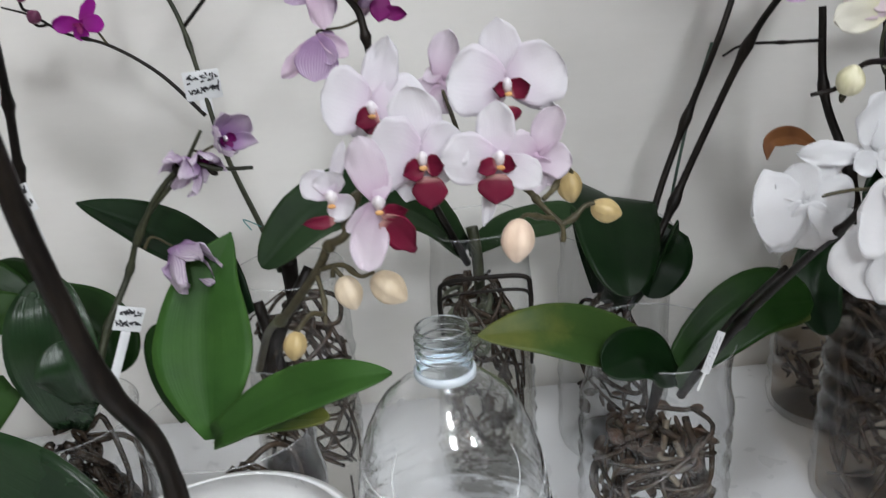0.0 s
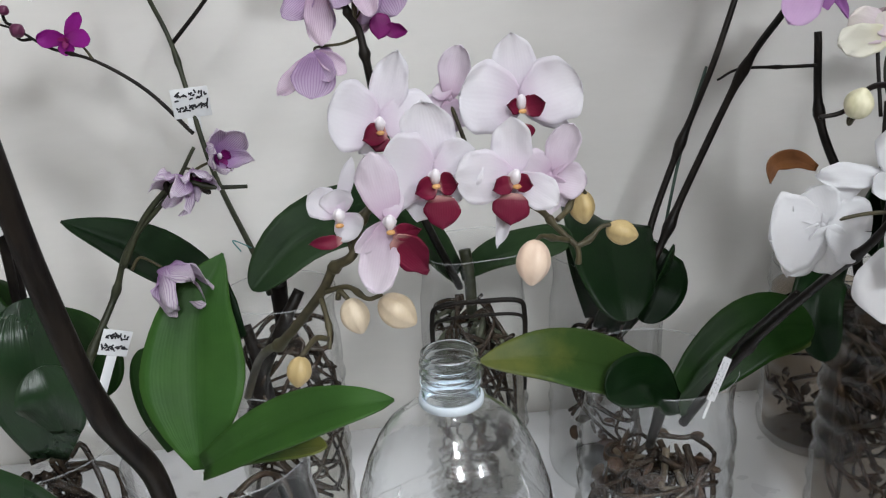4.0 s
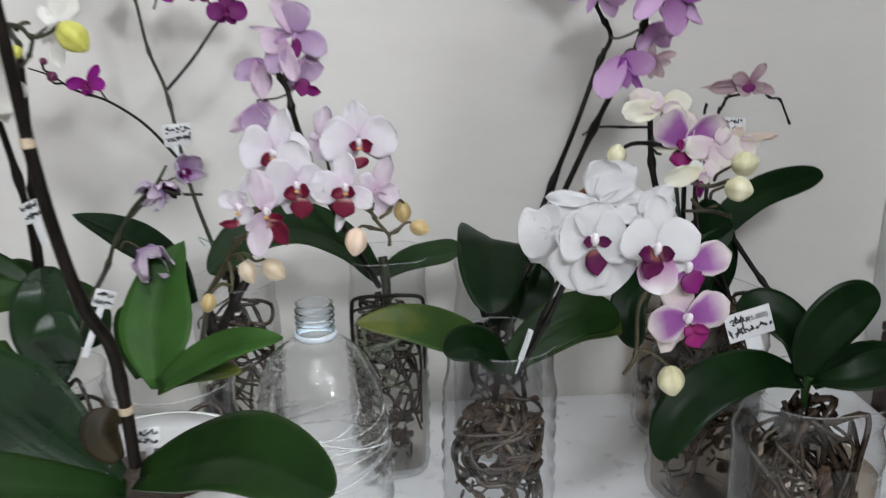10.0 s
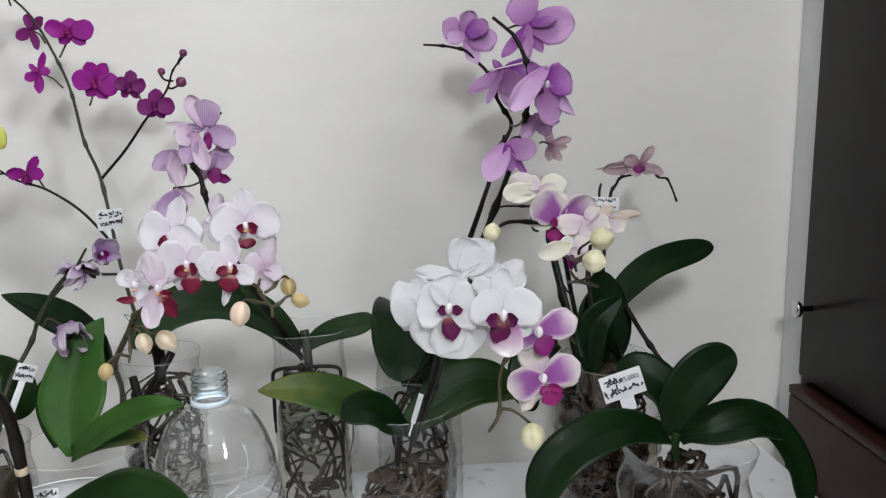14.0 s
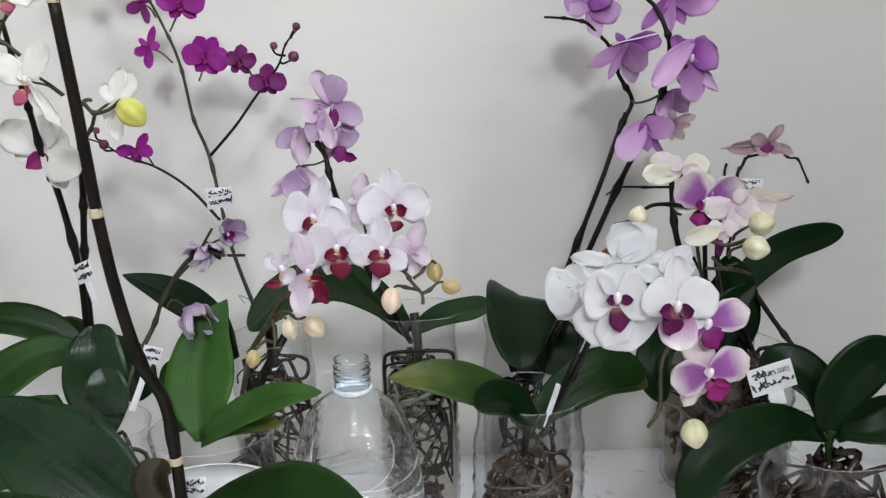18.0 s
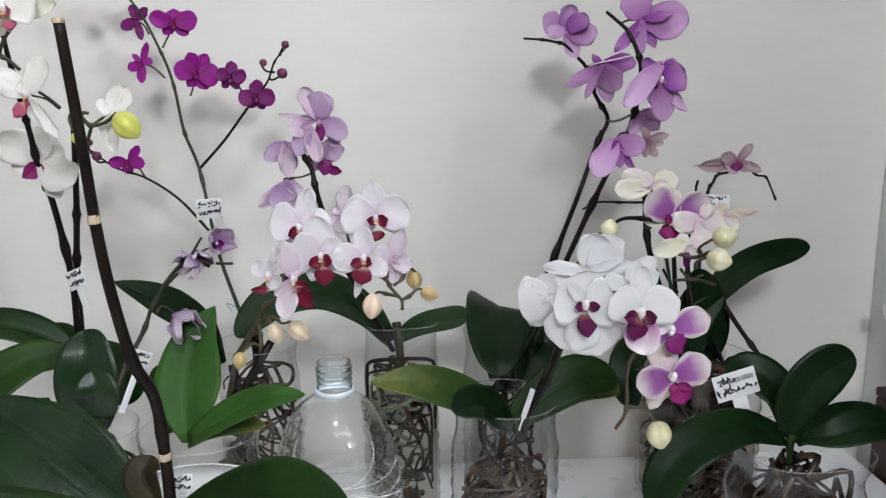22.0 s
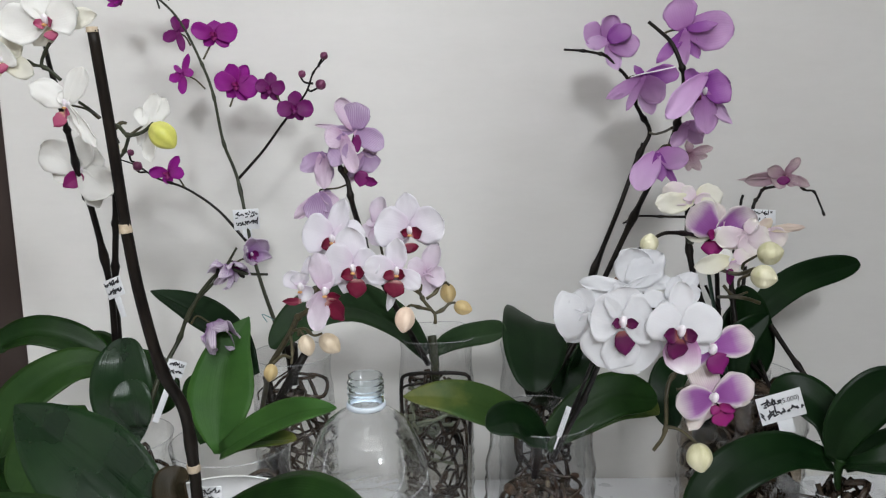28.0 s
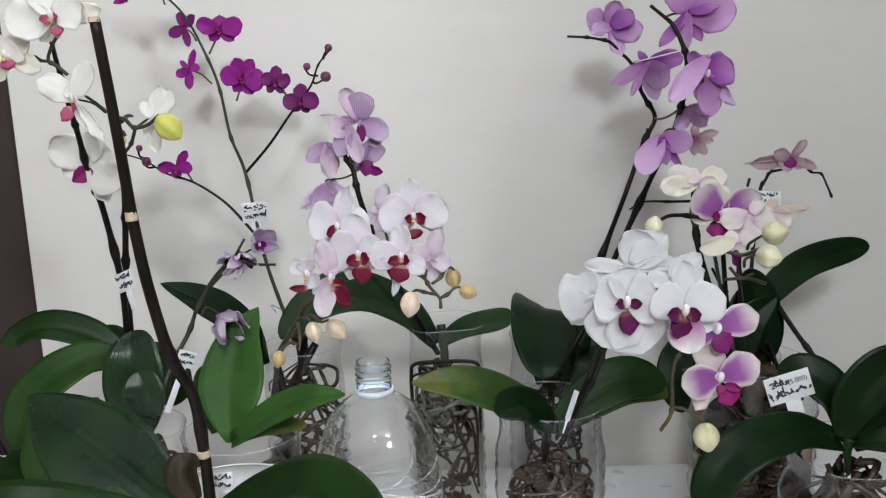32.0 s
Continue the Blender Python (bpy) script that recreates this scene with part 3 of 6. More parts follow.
def flower(parent, at, out, size, petal, sepal, lip, roll=0.0, stem_to=None, curl=0.1, cup=0.14, open_=1.0, ruffle=0.03,
           lip_size=1.0, stem_mat=None, wide=1.0, slim=1.0, point=0.5):
    """A moth orchid: the column as the flower's own mesh; under it its stalk, three sepals, two petals and the lip."""
    FLOWER_SEED[0] += 1
    sd = FLOWER_SEED[0]
    rnd = random.Random(sd)
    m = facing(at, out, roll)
    half = size / 2
    col = 0.06
    core = join(turned(ball(col * half, (1, 1.9, 1.2), 10, 7), m @ Matrix.Translation((0, 0.02 * half, 0.16 * half)) @ Matrix.Rotation(radians(60), 4, "X")),
                turned(ball(1.15 * col * half, (1.1, 0.8, 0.9), 10, 7), m @ Matrix.Translation((0, 0.0, 0.05 * half))))
    fl = part("flower", core, M_COLUMN, parent)
    back = m @ Vector((0, -0.02 * half, -0.05 * half))
    if stem_to is not None:
        mid = (Vector(back) + Vector(stem_to)) / 2 + Vector((0, 0, 0.003)) - Vector(out).normalized() * 0.006
        part("flower_stalk", tube([back, mid, stem_to], (0.0008, 0.0011), 6, 5), stem_mat or M_STEM_OLIVE, fl)
    k = 1.0 - open_
    for name, ang, ln, wd, mat, cl in (
        ("sepal", 0, 1.0, 0.60 * slim, sepal, curl - 0.05), ("sepal", 132, 0.96, 0.54 * slim, sepal, curl - 0.02), ("sepal", -132, 0.96, 0.54 * slim, sepal, curl - 0.02),
        ("petal", 70, 1.0, 0.98 * wide, petal, curl), ("petal", -70, 1.0, 0.98 * wide, petal, curl),
    ):
        g = petal_geo(ln * half * rnd.uniform(0.94, 1.05), wd * half * rnd.uniform(0.92, 1.06), cl + rnd.uniform(-0.06, 0.06) + k * 0.9, cup + 0.25 * k,
                      0.60 if name == "petal" else 0.50, 0.24, ruffle * rnd.uniform(0.7, 1.7), rnd.uniform(0, 6), notch=0.03 if name == "petal" else 0,
                      point=point if name == "petal" else max(point, 0.62), keel=0.05)
        z = 0.03 * half if name == "petal" else 0.0
        spin = Matrix.Rotation(radians(ang + rnd.uniform(-7, 7)), 4, "Z")
        tilt = Matrix.Rotation(radians(k * 55 + rnd.uniform(-7, 8)), 4, "X")
        part(name, turned(g, m @ Matrix.Translation((0, 0, z)) @ spin @ tilt), mat, fl)
    # lip: a spade-shaped middle lobe and two rounded lobes that stand up beside the column
    s = half * lip_size
    lobes = [turned(petal_geo(0.50 * s, 0.46 * s, -0.30, -0.30, 0.48, 0.30, 0.05, sd, 9, 8, point=0.72, keel=0.06),
                    Matrix.Translation((0, -0.10 * s, 0.16 * s)) @ Matrix.Rotation(radians(180), 4, "Z") @ Matrix.Rotation(radians(30), 4, "X"))]
    for q in (-1, 1):
        lobes.append(turned(petal_geo(0.40 * s, 0.40 * s, 0.35, 0.45, 0.6, 0.4, 0.04, sd + q, 8, 6),
                            Matrix.Translation((0.07 * q * s, -0.06 * s, 0.10 * s)) @ Matrix.Rotation(radians(-78 * q), 4, "Z") @ Matrix.Rotation(radians(34), 4, "X")))
    part("lip", turned(join(*lobes), m), lip, fl)
    return fl


TOWARD = Vector((0.0, -0.985, 0.17))


def petal_between(base, tip, width, kind, curl=0.1, ruffle=0.05, seed=0, lean=0.0, cup=0.16):
    """A petal from its claw to its tip, facing the room; kind: p broad petal, s narrower sepal, l lip lobe."""
    base, tip = Vector(base), Vector(tip)
    length = (tip - base).length
    y = (tip - base).normalized()
    z = (TOWARD + Vector((lean, 0, 0.25 * lean))).normalized()
    z = (z - y * z.dot(y)).normalized()
    m = Matrix.Translation(base) @ Matrix((y.cross(z), y, z)).transposed().to_4x4() @ Matrix.Rotation(-math.atan(curl), 4, "X")
    shape, claw, point = {"p": (0.56, 0.34, 0.5), "s": (0.52, 0.36, 0.58), "l": (0.40, 0.42, 0.86)}[kind]
    return turned(petal_geo(length / math.sqrt(1 + curl * curl), width, curl, cup, shape, claw, ruffle, seed, 14, 12, notch=0.02 if kind == "p" else 0.0, point=point, keel=0.035), m)


def bloom(parent, at, petals, lip, to, petal, size=1.0, column=True, ruffle=0.085, curl=0.14, label=""):
    """An orchid flower given petal by petal: kind, sideways, upwards and forward reach of the tip and the width, all in millimetres."""
    FLOWER_SEED[0] += 1
    rnd = random.Random(900 + FLOWER_SEED[0])
    c = Vector(at)
    r = 0.0022 * size
    core = ball(r, (1, 0.9, 1), 10, 7)
    if column:
        core = join(turned(ball(r, (1.0, 2.0, 1.1), 12, 8), Matrix.Translation(c + TOWARD * 0.0045) @ Matrix.Rotation(radians(-55), 4, "X")), turned(ball(1.25 * r, (1.1, 1, 1), 10, 7), Matrix.Translation(c + TOWARD * 0.001)))
    else:
        core = turned(core, Matrix.Translation(c))
    fl = part("flower", core, M_COLUMN if column else petal, parent, label)
    if to is not None:
        back = c - TOWARD * 0.002
        mid = (back + Vector(to)) / 2 - TOWARD * 0.005 + Vector((0, 0, 0.003))
        part("flower_stalk", tube([back, mid, to], (0.0009, 0.0012), 6, 6), M_STEM_OLIVE, fl)
    for k, (kind, dx, dz, fwd, wide, *own) in enumerate(petals):
        base = c + TOWARD * (0.0006 * k) + Vector((dx, 0, dz)).normalized() * 0.0006
        tip = c + Vector((dx * 1.06, -fwd, dz * 1.06)) / 1000
        g = petal_between(base, tip, wide * (1.22 if kind == "p" else 1.14) / 1000, kind, curl * rnd.uniform(0.4, 1.5), ruffle * rnd.uniform(0.7, 1.5), rnd.uniform(0, 6), rnd.uniform(-0.32, 0.32), rnd.uniform(-0.1, 0.25))
        part("petal" if kind == "p" else "sepal", g, own[0] if own else petal, fl)
    if lip:
        lobes = []
        for bx, bz, tx, tz, wide in lip[1]:
            # side lobes stand up and cup round the column; the middle lobe is a keeled shield
            side = abs(tx - bx) > 0.8 * abs(tz - bz)
            tip = c + TOWARD * (0.0085 if side else 0.0060) + Vector((tx, 0, tz)) / 1000
            lobes.append(petal_between(c + TOWARD * 0.0034 + Vector((bx, 0, bz)) / 1000, tip, wide * 1.08 / 1000, "l", 0.30 if side else -0.16, 0.07, rnd.uniform(0, 6),
                                       (-0.7 if tx > bx else 0.7) if side else rnd.uniform(-0.3, 0.3), 0.42 if side else -0.30))
        lp = part("lip", join(*lobes), lip[0], fl)
        if column and lip[0] in (L_CRIMSON, L_ROSE):
            part("callus", turned(ball(0.0011 * size, (1.7, 0.8, 1.0), 10, 7), Matrix.Translation(c + TOWARD * 0.0072 + Vector((0, 0, -0.0038 * size)))), M_CALLUS, lp)
    return fl


def bud(parent, at, way, length, material, stem_to=None, stem_mat=None, fat=0.72, label=""):
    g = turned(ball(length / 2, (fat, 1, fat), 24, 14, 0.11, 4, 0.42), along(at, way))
    b = part("bud", g, material, parent, label)
    if stem_to is not None:
        foot = Vector(at) - Vector(way).normalized() * length * 0.47
        mid = (foot + Vector(stem_to)) / 2 - Vector(way).normalized() * 0.004
        part("bud_stalk", tube([stem_to, mid, foot], (0.0014, 0.0012), 6, 4), stem_mat or M_STEM_OLIVE, b)
    return b


def stem(parent, points, radius, material, nodes=(), name="stem", swell=1.55, label=""):
    return part(name, tube(points, radius, 8, 14 if nodes else 7, nodes, swell), material, parent, label)


def leaf(parent, points, width, material, face=(0, -0.6, 0.8), label="", **kw):
    return part("leaf", leaf_geo(points, width, face, **kw), material, parent, label)


def roots(parent, centre, radius, low, high, count, material, thick=0.0028, seed=1, rise=0.5):
    """Wandering roots packed in a vessel, each a part of the plant."""
    rnd = random.Random(seed)
    for i in range(count):
        a, r = rnd.uniform(0, 6.28), radius * math.sqrt(rnd.random()) * 0.5
        z = high - rnd.random() * (high - low) * 0.2
        pts = []
        for k in range(rnd.randint(5, 8)):
            pts.append((centre[0] + r * math.cos(a), centre[1] + r * math.sin(a), z))
            a += rnd.uniform(-1.5, 1.5)
            r = min(radius * 0.97, r + radius * rnd.uniform(0.02, 0.45))
            z = max(low, z - (high - low) * rnd.uniform(-0.08, 0.42) * rise * 1.2)
        q = thick * rnd.uniform(0.6, 1.25)
        part("root", tube(pts, (q, q * 0.7), 6, 4), material, parent)


def chips(parent, centre, radius, low, high, count, seed):
    """Bark chips heaped in a vessel, each a part: flattened, bent lumps."""
    rnd = random.Random(seed)
    for k in range(count):
        a, r = rnd.uniform(0, 6.28), radius * math.sqrt(rnd.random())
        at = (centre[0] + r * math.cos(a), centre[1] + r * math.sin(a), rnd.uniform(low, high))
        m = Matrix.Translation(at) @ Euler((rnd.uniform(0, 3), rnd.uniform(0, 3), rnd.uniform(0, 3))).to_matrix().to_4x4()
        g = ball(rnd.uniform(0.004, 0.010), (rnd.uniform(0.3, 0.7), 1, rnd.uniform(0.12, 0.26)), 7, 5, 0.35, 2, 0.5)
        part("bark_chip", turned(g, m), M_BARK, parent)


# ---- setting ----
single("wall_back", box((-0.512, 0.0, -0.75), (0.765, 0.12, 1.95), 0.003), M_WALL, "off-white painted wall behind the orchids", "wall", kind="structure")
single("wall_side_dark", box((-1.7, 0.03, -0.75), (-0.513, 0.13, 1.95), 0.002), M_DARKWALL, "dark brown panel wall beside the white wall", "wall", kind="structure")
single("trim_right", box((0.738, -0.060, -0.75), (0.764, -0.0015, 1.95), 0.003), M_STRIP, "light grey corner trim beside the dark cabinet", "trim", kind="structure")
single("floor", box((-1.7, -7.2, -0.80), (2.3, 0.13, -0.751), 0), M_FLOOR, "brown wooden floor of the room", "floor", kind="structure")
single("ceiling", box((-1.7, -7.2, 1.951), (2.3, 0.13, 2.0), 0), M_ROOM, "plain white ceiling", "ceiling", kind="structure")
single("wall_left", box((-1.80, -7.2, -0.75), (-1.701, 0.13, 1.95), 0), M_ROOM, "plain light side wall", "wall", kind="structure")
single("wall_right", box((2.301, -7.2, -0.75), (2.40, 0.13, 1.95), 0), M_ROOM, "plain light side wall", "wall", kind="structure")
single("wall_front", box((-1.7, -7.3, -0.75), (2.3, -7.201, 1.95), 0), M_ROOM, "plain light wall behind the camera", "wall", kind="structure")
single("wall_right_back", box((0.766, 0.02, -0.75), (2.3, 0.13, 1.95), 0), M_ROOM, "plain light wall behind the cabinet", "wall", kind="structure")

# ceiling lamps: each light hangs just below its dish
for place, watts, wide_ in LAMPS:
    lamp = thing("ceiling_lamp", (place[0], place[1], 1.95), "small round white ceiling lamp", "lamp", "ceiling lamps")
    part("lamp_dish", lathe([(0.09, -0.001), (0.10, -0.004), (0.09, -0.008), (0.02, -0.009)], (place[0], place[1], 1.95), 32), M_POT_WHITE, lamp)

table = thing("table", (0.06, -0.4, 0), "white laminate table pushed against the wall", "table")
part("tabletop", box((-0.72, -0.95, -0.028), (0.716, -0.0025, 0), 0.003), M_TABLE, table)
for lx in (-0.66, 0.66):
    for ly in (-0.90, -0.06):
        part("leg", box((lx - 0.025, ly - 0.025, -0.75), (lx + 0.025, ly + 0.025, -0.029), 0.003), M_TABLE, table)

cab = thing("cabinet", (0.95, -0.5, -0.75), "tall glossy dark brown cabinet with a chrome knob", "cabinet")
part("body", box((0.764, -1.27, 0.125), (1.25, -0.062, 1.55), 0.002), M_CAB, cab)
door = part("door", box((0.732, -1.26, 0.135), (0.762, -0.063, 1.54), 0.003), M_CAB, cab)
part("knob", turned(lathe([(0.004, 0.0), (0.004, 0.016), (0.0095, 0.017), (0.0115, 0.019), (0.0115, 0.024), (0.0105, 0.0255), (0.002, 0.026)], (0, 0, 0), 24),
                    Matrix.Translation((0.7315, -0.088, 0.238)) @ Matrix.Rotation(radians(-90), 4, "Y")), M_CHROME, door, "round chrome knob")
low = thing("low_cabinet", (0.95, -0.5, -0.75), "dark red-brown low cabinet under the tall one", "cabinet")
part("body", box((0.7195, -1.30, -0.75), (1.26, -0.0635, 0.108), 0.004), M_CABLOW, low)
part("cabinet_top", box((0.7185, -1.305, 0.109), (1.265, -0.0635, 0.122), 0.003), M_CABLOW, low)

board = thing("wooden_board", (-0.70, -0.05, -0.75), "upright brown wooden board at the table's end", "board")
part("plank", turned(box((-0.018, -0.16, 0), (0.012, 0.05, 1.26), 0.003), Matrix.Translation((-0.744, -0.02, -0.75))), M_BOARD, board)


# ---- vessels ----
def vessel(name, centre, radius, height, label, square=2.0, turn=0.0, ribs=(), neck=0.0, rim_flare=1.0, water=0.0, water_mat=None, wave=0.0015, pitch=0.02, group="cut bottles"):
    """A drink bottle cut off at the shoulder: ribbed wall, base, open rim, and the water in it."""
    t = thing(name, (centre[0], centre[1], 0), label, "vase", group)
    rows, n = [], 34
    for k in range(n + 1):
        z = height * k / n
        r = radius * (0.86 + 0.14 * min(1, z / 0.012) ** 0.5)
        for lo, hi in ribs:
            if lo < z < hi:
                r += wave * math.sin(2 * math.pi * (z - lo) / pitch)
        if neck and z > height - neck:
            q = (z - height + neck) / neck
            r *= 1 - 0.06 * math.sin(math.pi * q) + (rim_flare - 1) * q
        rows.append((r, z))
    rows = [(0.002, 0.004), (radius * 0.7, 0.006), (radius * 0.80, 0.0006)] + rows
    part("bottle_wall", lathe(rows[2:], (centre[0], centre[1], 0), 56, square, turn, wall=0.0003, wobble=0.016, emboss=lambda a, z: 0.006 * max(0.0, math.sin(3 * a + 70 * z)) ** 6 if z > 0.6 * height else 0.0), M_PET, t, "clear ribbed plastic")
    part("bottle_base", lathe(rows[:3], (centre[0], centre[1], 0), 44, square, turn, wall=0.0004), M_PET, t)
    top = rows[-1][0]
    part("cut_rim", lathe([(top, height - 0.0008), (top + 0.0003, height - 0.0003), (top, height + 0.0003), (top - 0.0006, height - 0.0003), (top, height - 0.0008)], (centre[0], centre[1], 0), 44, square, turn, wobble=0.012, caps=False), M_RIM_GLINT, t, "cut plastic edge")
    if water:
        part("water", lathe([(radius * 0.9, 0.012), (radius * 0.95, water * 0.5), (radius * 0.95, water)], (centre[0], centre[1], 0), 30, square, turn), water_mat or M_WATER, t, "cloudy water")
    return t


# whole empty bottle
def empty_bottle(centre, label):
    t = thing("plastic_bottle", (centre[0], centre[1], 0), label, "bottle")
    R = 0.0535

    def swirl(a, z):
        sweep = max(0.0, math.sin(2 * math.pi * (z - 0.010 * math.sin(2 * a + 0.6)) / 0.013)) ** 4
        return 0.02 * sweep * math.exp(-(((z - 0.215) / 0.024) ** 4))

    rows = [(0.002, 0.010), (0.030, 0.008), (0.042, 0.001), (0.049, 0.004), (R, 0.014)]
    for k in range(70):
        z = 0.02 + 0.185 * k / 69
        rows.append((R + 0.0011 * math.sin(2 * math.pi * z / 0.021), z))
    zs = np.linspace(0.206, 0.305, 90)
    rows += [(float(r), float(z)) for r, z in zip(np.interp(zs, [0.206, 0.220, 0.238, 0.257, 0.273, 0.284, 0.291, 0.298, 0.303, 0.305], [R, 0.0525, 0.0505, 0.0478, 0.0428, 0.0375, 0.0328, 0.0245, 0.0170, 0.0148]), zs)]
    part("bottle_wall", lathe(rows, (centre[0], centre[1], 0), 96, wall=0.0006, wobble=0.008, emboss=swirl), M_PET_BOTTLE, t, "clear ribbed plastic")
    nk = [(0.0142, 0.304), (0.0146, 0.309), (0.0142, 0.3125)]
    for k in range(3):
        z = 0.3145 + 0.0048 * k
        nk += [(0.0132, z), (0.0147, z + 0.0014), (0.0147, z + 0.0022), (0.0132, z + 0.0036)]
    nk += [(0.0134, 0.3295), (0.0138, 0.331)]
    prof_z, prof_r = [z for r, z in rows], [r for r, z in rows]

    def on(a, z, off=0.0003):
        r = float(np.interp(z, prof_z, prof_r)) + off
        return (centre[0] + r * math.sin(a), centre[1] - r * math.cos(a), z)

    # moulded lines standing proud of the shoulder, whitened as glints: a shield and sweeping ribs
    part("moulded_line", tube([on(0.78 * math.sin(k), 0.274 - 0.030 * math.cos(k)) for k in np.linspace(-1.75, 1.75, 15)], 0.0004, 6, 4), M_RIB_GLINT, t)
    for z0, tilt_ in ((0.252, 0.008), (0.243, 0.011), (0.236, 0.012), (0.229, 0.010), (0.221, 0.013), (0.213, 0.012), (0.205, 0.012)):
        part("moulded_line", tube([on(a, z0 + tilt_ * math.sin(1.5 * a + z0 * 90)) for a in np.linspace(-1.5, 1.5, 17)], 0.0004, 6, 4), M_RIB_GLINT, t)
    n = part("neck", lathe(nk, (centre[0], centre[1], 0), 36, wall=0.0014), M_NECK, t, "bluish threaded neck")
    part("neck_ring", lathe([(0.0146, 0.3048), (0.0157, 0.3053), (0.0158, 0.3082), (0.0146, 0.309)], (centre[0], centre[1], 0), 36, wall=0.0015), M_RING, n, "milky sealing ring")
    return t


empty_bottle((0.001, -0.485), "empty clear plastic bottle without cap on the table")

POT_B, POT_C, POT_D, POT_E, POT_F, POT_G, POT_H, POT_I, POT_L = (0.056, -0.160), (0.190, -0.125), (0.159, -0.345), (0.425, -0.105), (0.398, -0.262), (0.4175, -0.435), (-0.13, -0.40), (-0.105, -0.215), (-0.26, -0.33)
vessel("cut_bottle", POT_B, 0.043, 0.268, "clear square-shouldered cut bottle with dark roots", 4.0, 0.15, ((0.02, 0.15),), 0.055, 1.0, 0.15, M_WATER, group="cut bottles")
vessel("cut_bottle", POT_C, 0.054, 0.240, "wide clear cut bottle against the wall", 2.0, 0, ((0.02, 0.12),), 0.05, 1.0)
vessel("cut_bottle", POT_D, 0.054, 0.238, "clear ribbed cut bottle holding bark and roots", 2.0, 0, ((0.02, 0.19),), 0.05, 0.97)
vessel("cut_bottle", POT_E, 0.054, 0.200, "round clear cut bottle of brownish water", 2.0, 0, ((0.015, 0.18),), 0.0, 1.0, 0.17, M_WATER_BROWN, 0.0022, 0.026)
vessel("cut_bottle", POT_F, 0.052, 0.245, "clear cut bottle crowded with dark roots", 3.0, 0.3, ((0.02, 0.2),), 0.0, 1.0, 0.17, M_WATER_BROWN, 0.0018, 0.024)
vessel("cut_bottle", POT_G, 0.055, 0.222, "wide clear cut bottle with pale roots", 3.2, 0.1, ((0.16, 0.215),), 0.06, 1.05, 0.15, M_WATER_BROWN, 0.0025, 0.05)
vessel("cut_bottle", POT_H, 0.055, 0.240, "low clear cut bottle among the leaves", 2.0, 0, ((0.02, 0.12),), 0.05, 1.0, 0.1)
vessel("cut_bottle", POT_I, 0.045, 0.262, "tall clear cut bottle with tangled roots", 2.0, 0, ((0.02, 0.2),), 0.04, 1.0, 0.14)
vessel("cut_bottle", POT_L, 0.052, 0.215, "clear cut bottle under dark leaves", 2.0, 0, ((0.02, 0.15),), 0.04, 1.0, 0.1)

# ---- orchid in the square-shouldered bottle, striped mauve flowers ----
o = thing("orchid", (*POT_B, 0.02), "orchid with striped mauve flowers and two dark strap leaves", "orchid", "orchids")
leaf(o, [(0.045, -0.145, 0.234), (0.012, -0.180, 0.284), (-0.035, -0.220, 0.318), (-0.080, -0.250, 0.316), (-0.118, -0.268, 0.285)], 0.052, M_LEAF_DULL, (0.1, -0.75, 0.66), fold=0.35)
leaf(o, [(0.049, -0.150, 0.236), (0.081, -0.165, 0.259), (0.137, -0.200, 0.280)], 0.034, M_LEAF_DULL, (0, -0.65, 0.75), fold=0.25, tip=5)
stem(o, [(0.047, -0.150, 0.225), (0.018, -0.205, 0.300), (-0.0108, -0.2500, 0.3754), (-0.0203, -0.2850, 0.4215), (-0.0243, -0.3040, 0.4471), (-0.0274, -0.3040, 0.4656), (-0.0334, -0.3040, 0.4766), (-0.0347, -0.3040, 0.4930), (-0.0241, -0.2940, 0.5159), (-0.0094, -0.2920, 0.5247), (-0.0047, -0.2920, 0.5274)], (0.0036, 0.0011), M_STEM, (0.25, 0.42, 0.6))
stem(o, [(-0.0275, -0.3040, 0.4619), (-0.0384, -0.2980, 0.4576), (-0.0510, -0.2940, 0.4563), (-0.0557, -0.2940, 0.4554), (-0.0558, -0.2940, 0.4520)], (0.0010, 0.0008), M_STEM_OLIVE)
part("crown", tube([(0.052, -0.155, 0.262), (0.055, -0.16, 0.235), (0.056, -0.16, 0.20)], (0.0055, 0.005)), M_STEM_GREEN, o)
roots(o, (*POT_B, 0), 0.038, 0.02, 0.222, 24, M_ROOT, 0.0024, 5)
roots(o, (*POT_B, 0), 0.038, 0.05, 0.20, 14, M_ROOT_GREEN, 0.003, 6, 0.3)
chips(o, (*POT_B, 0), 0.034, 0.012, 0.085, 60, 7)
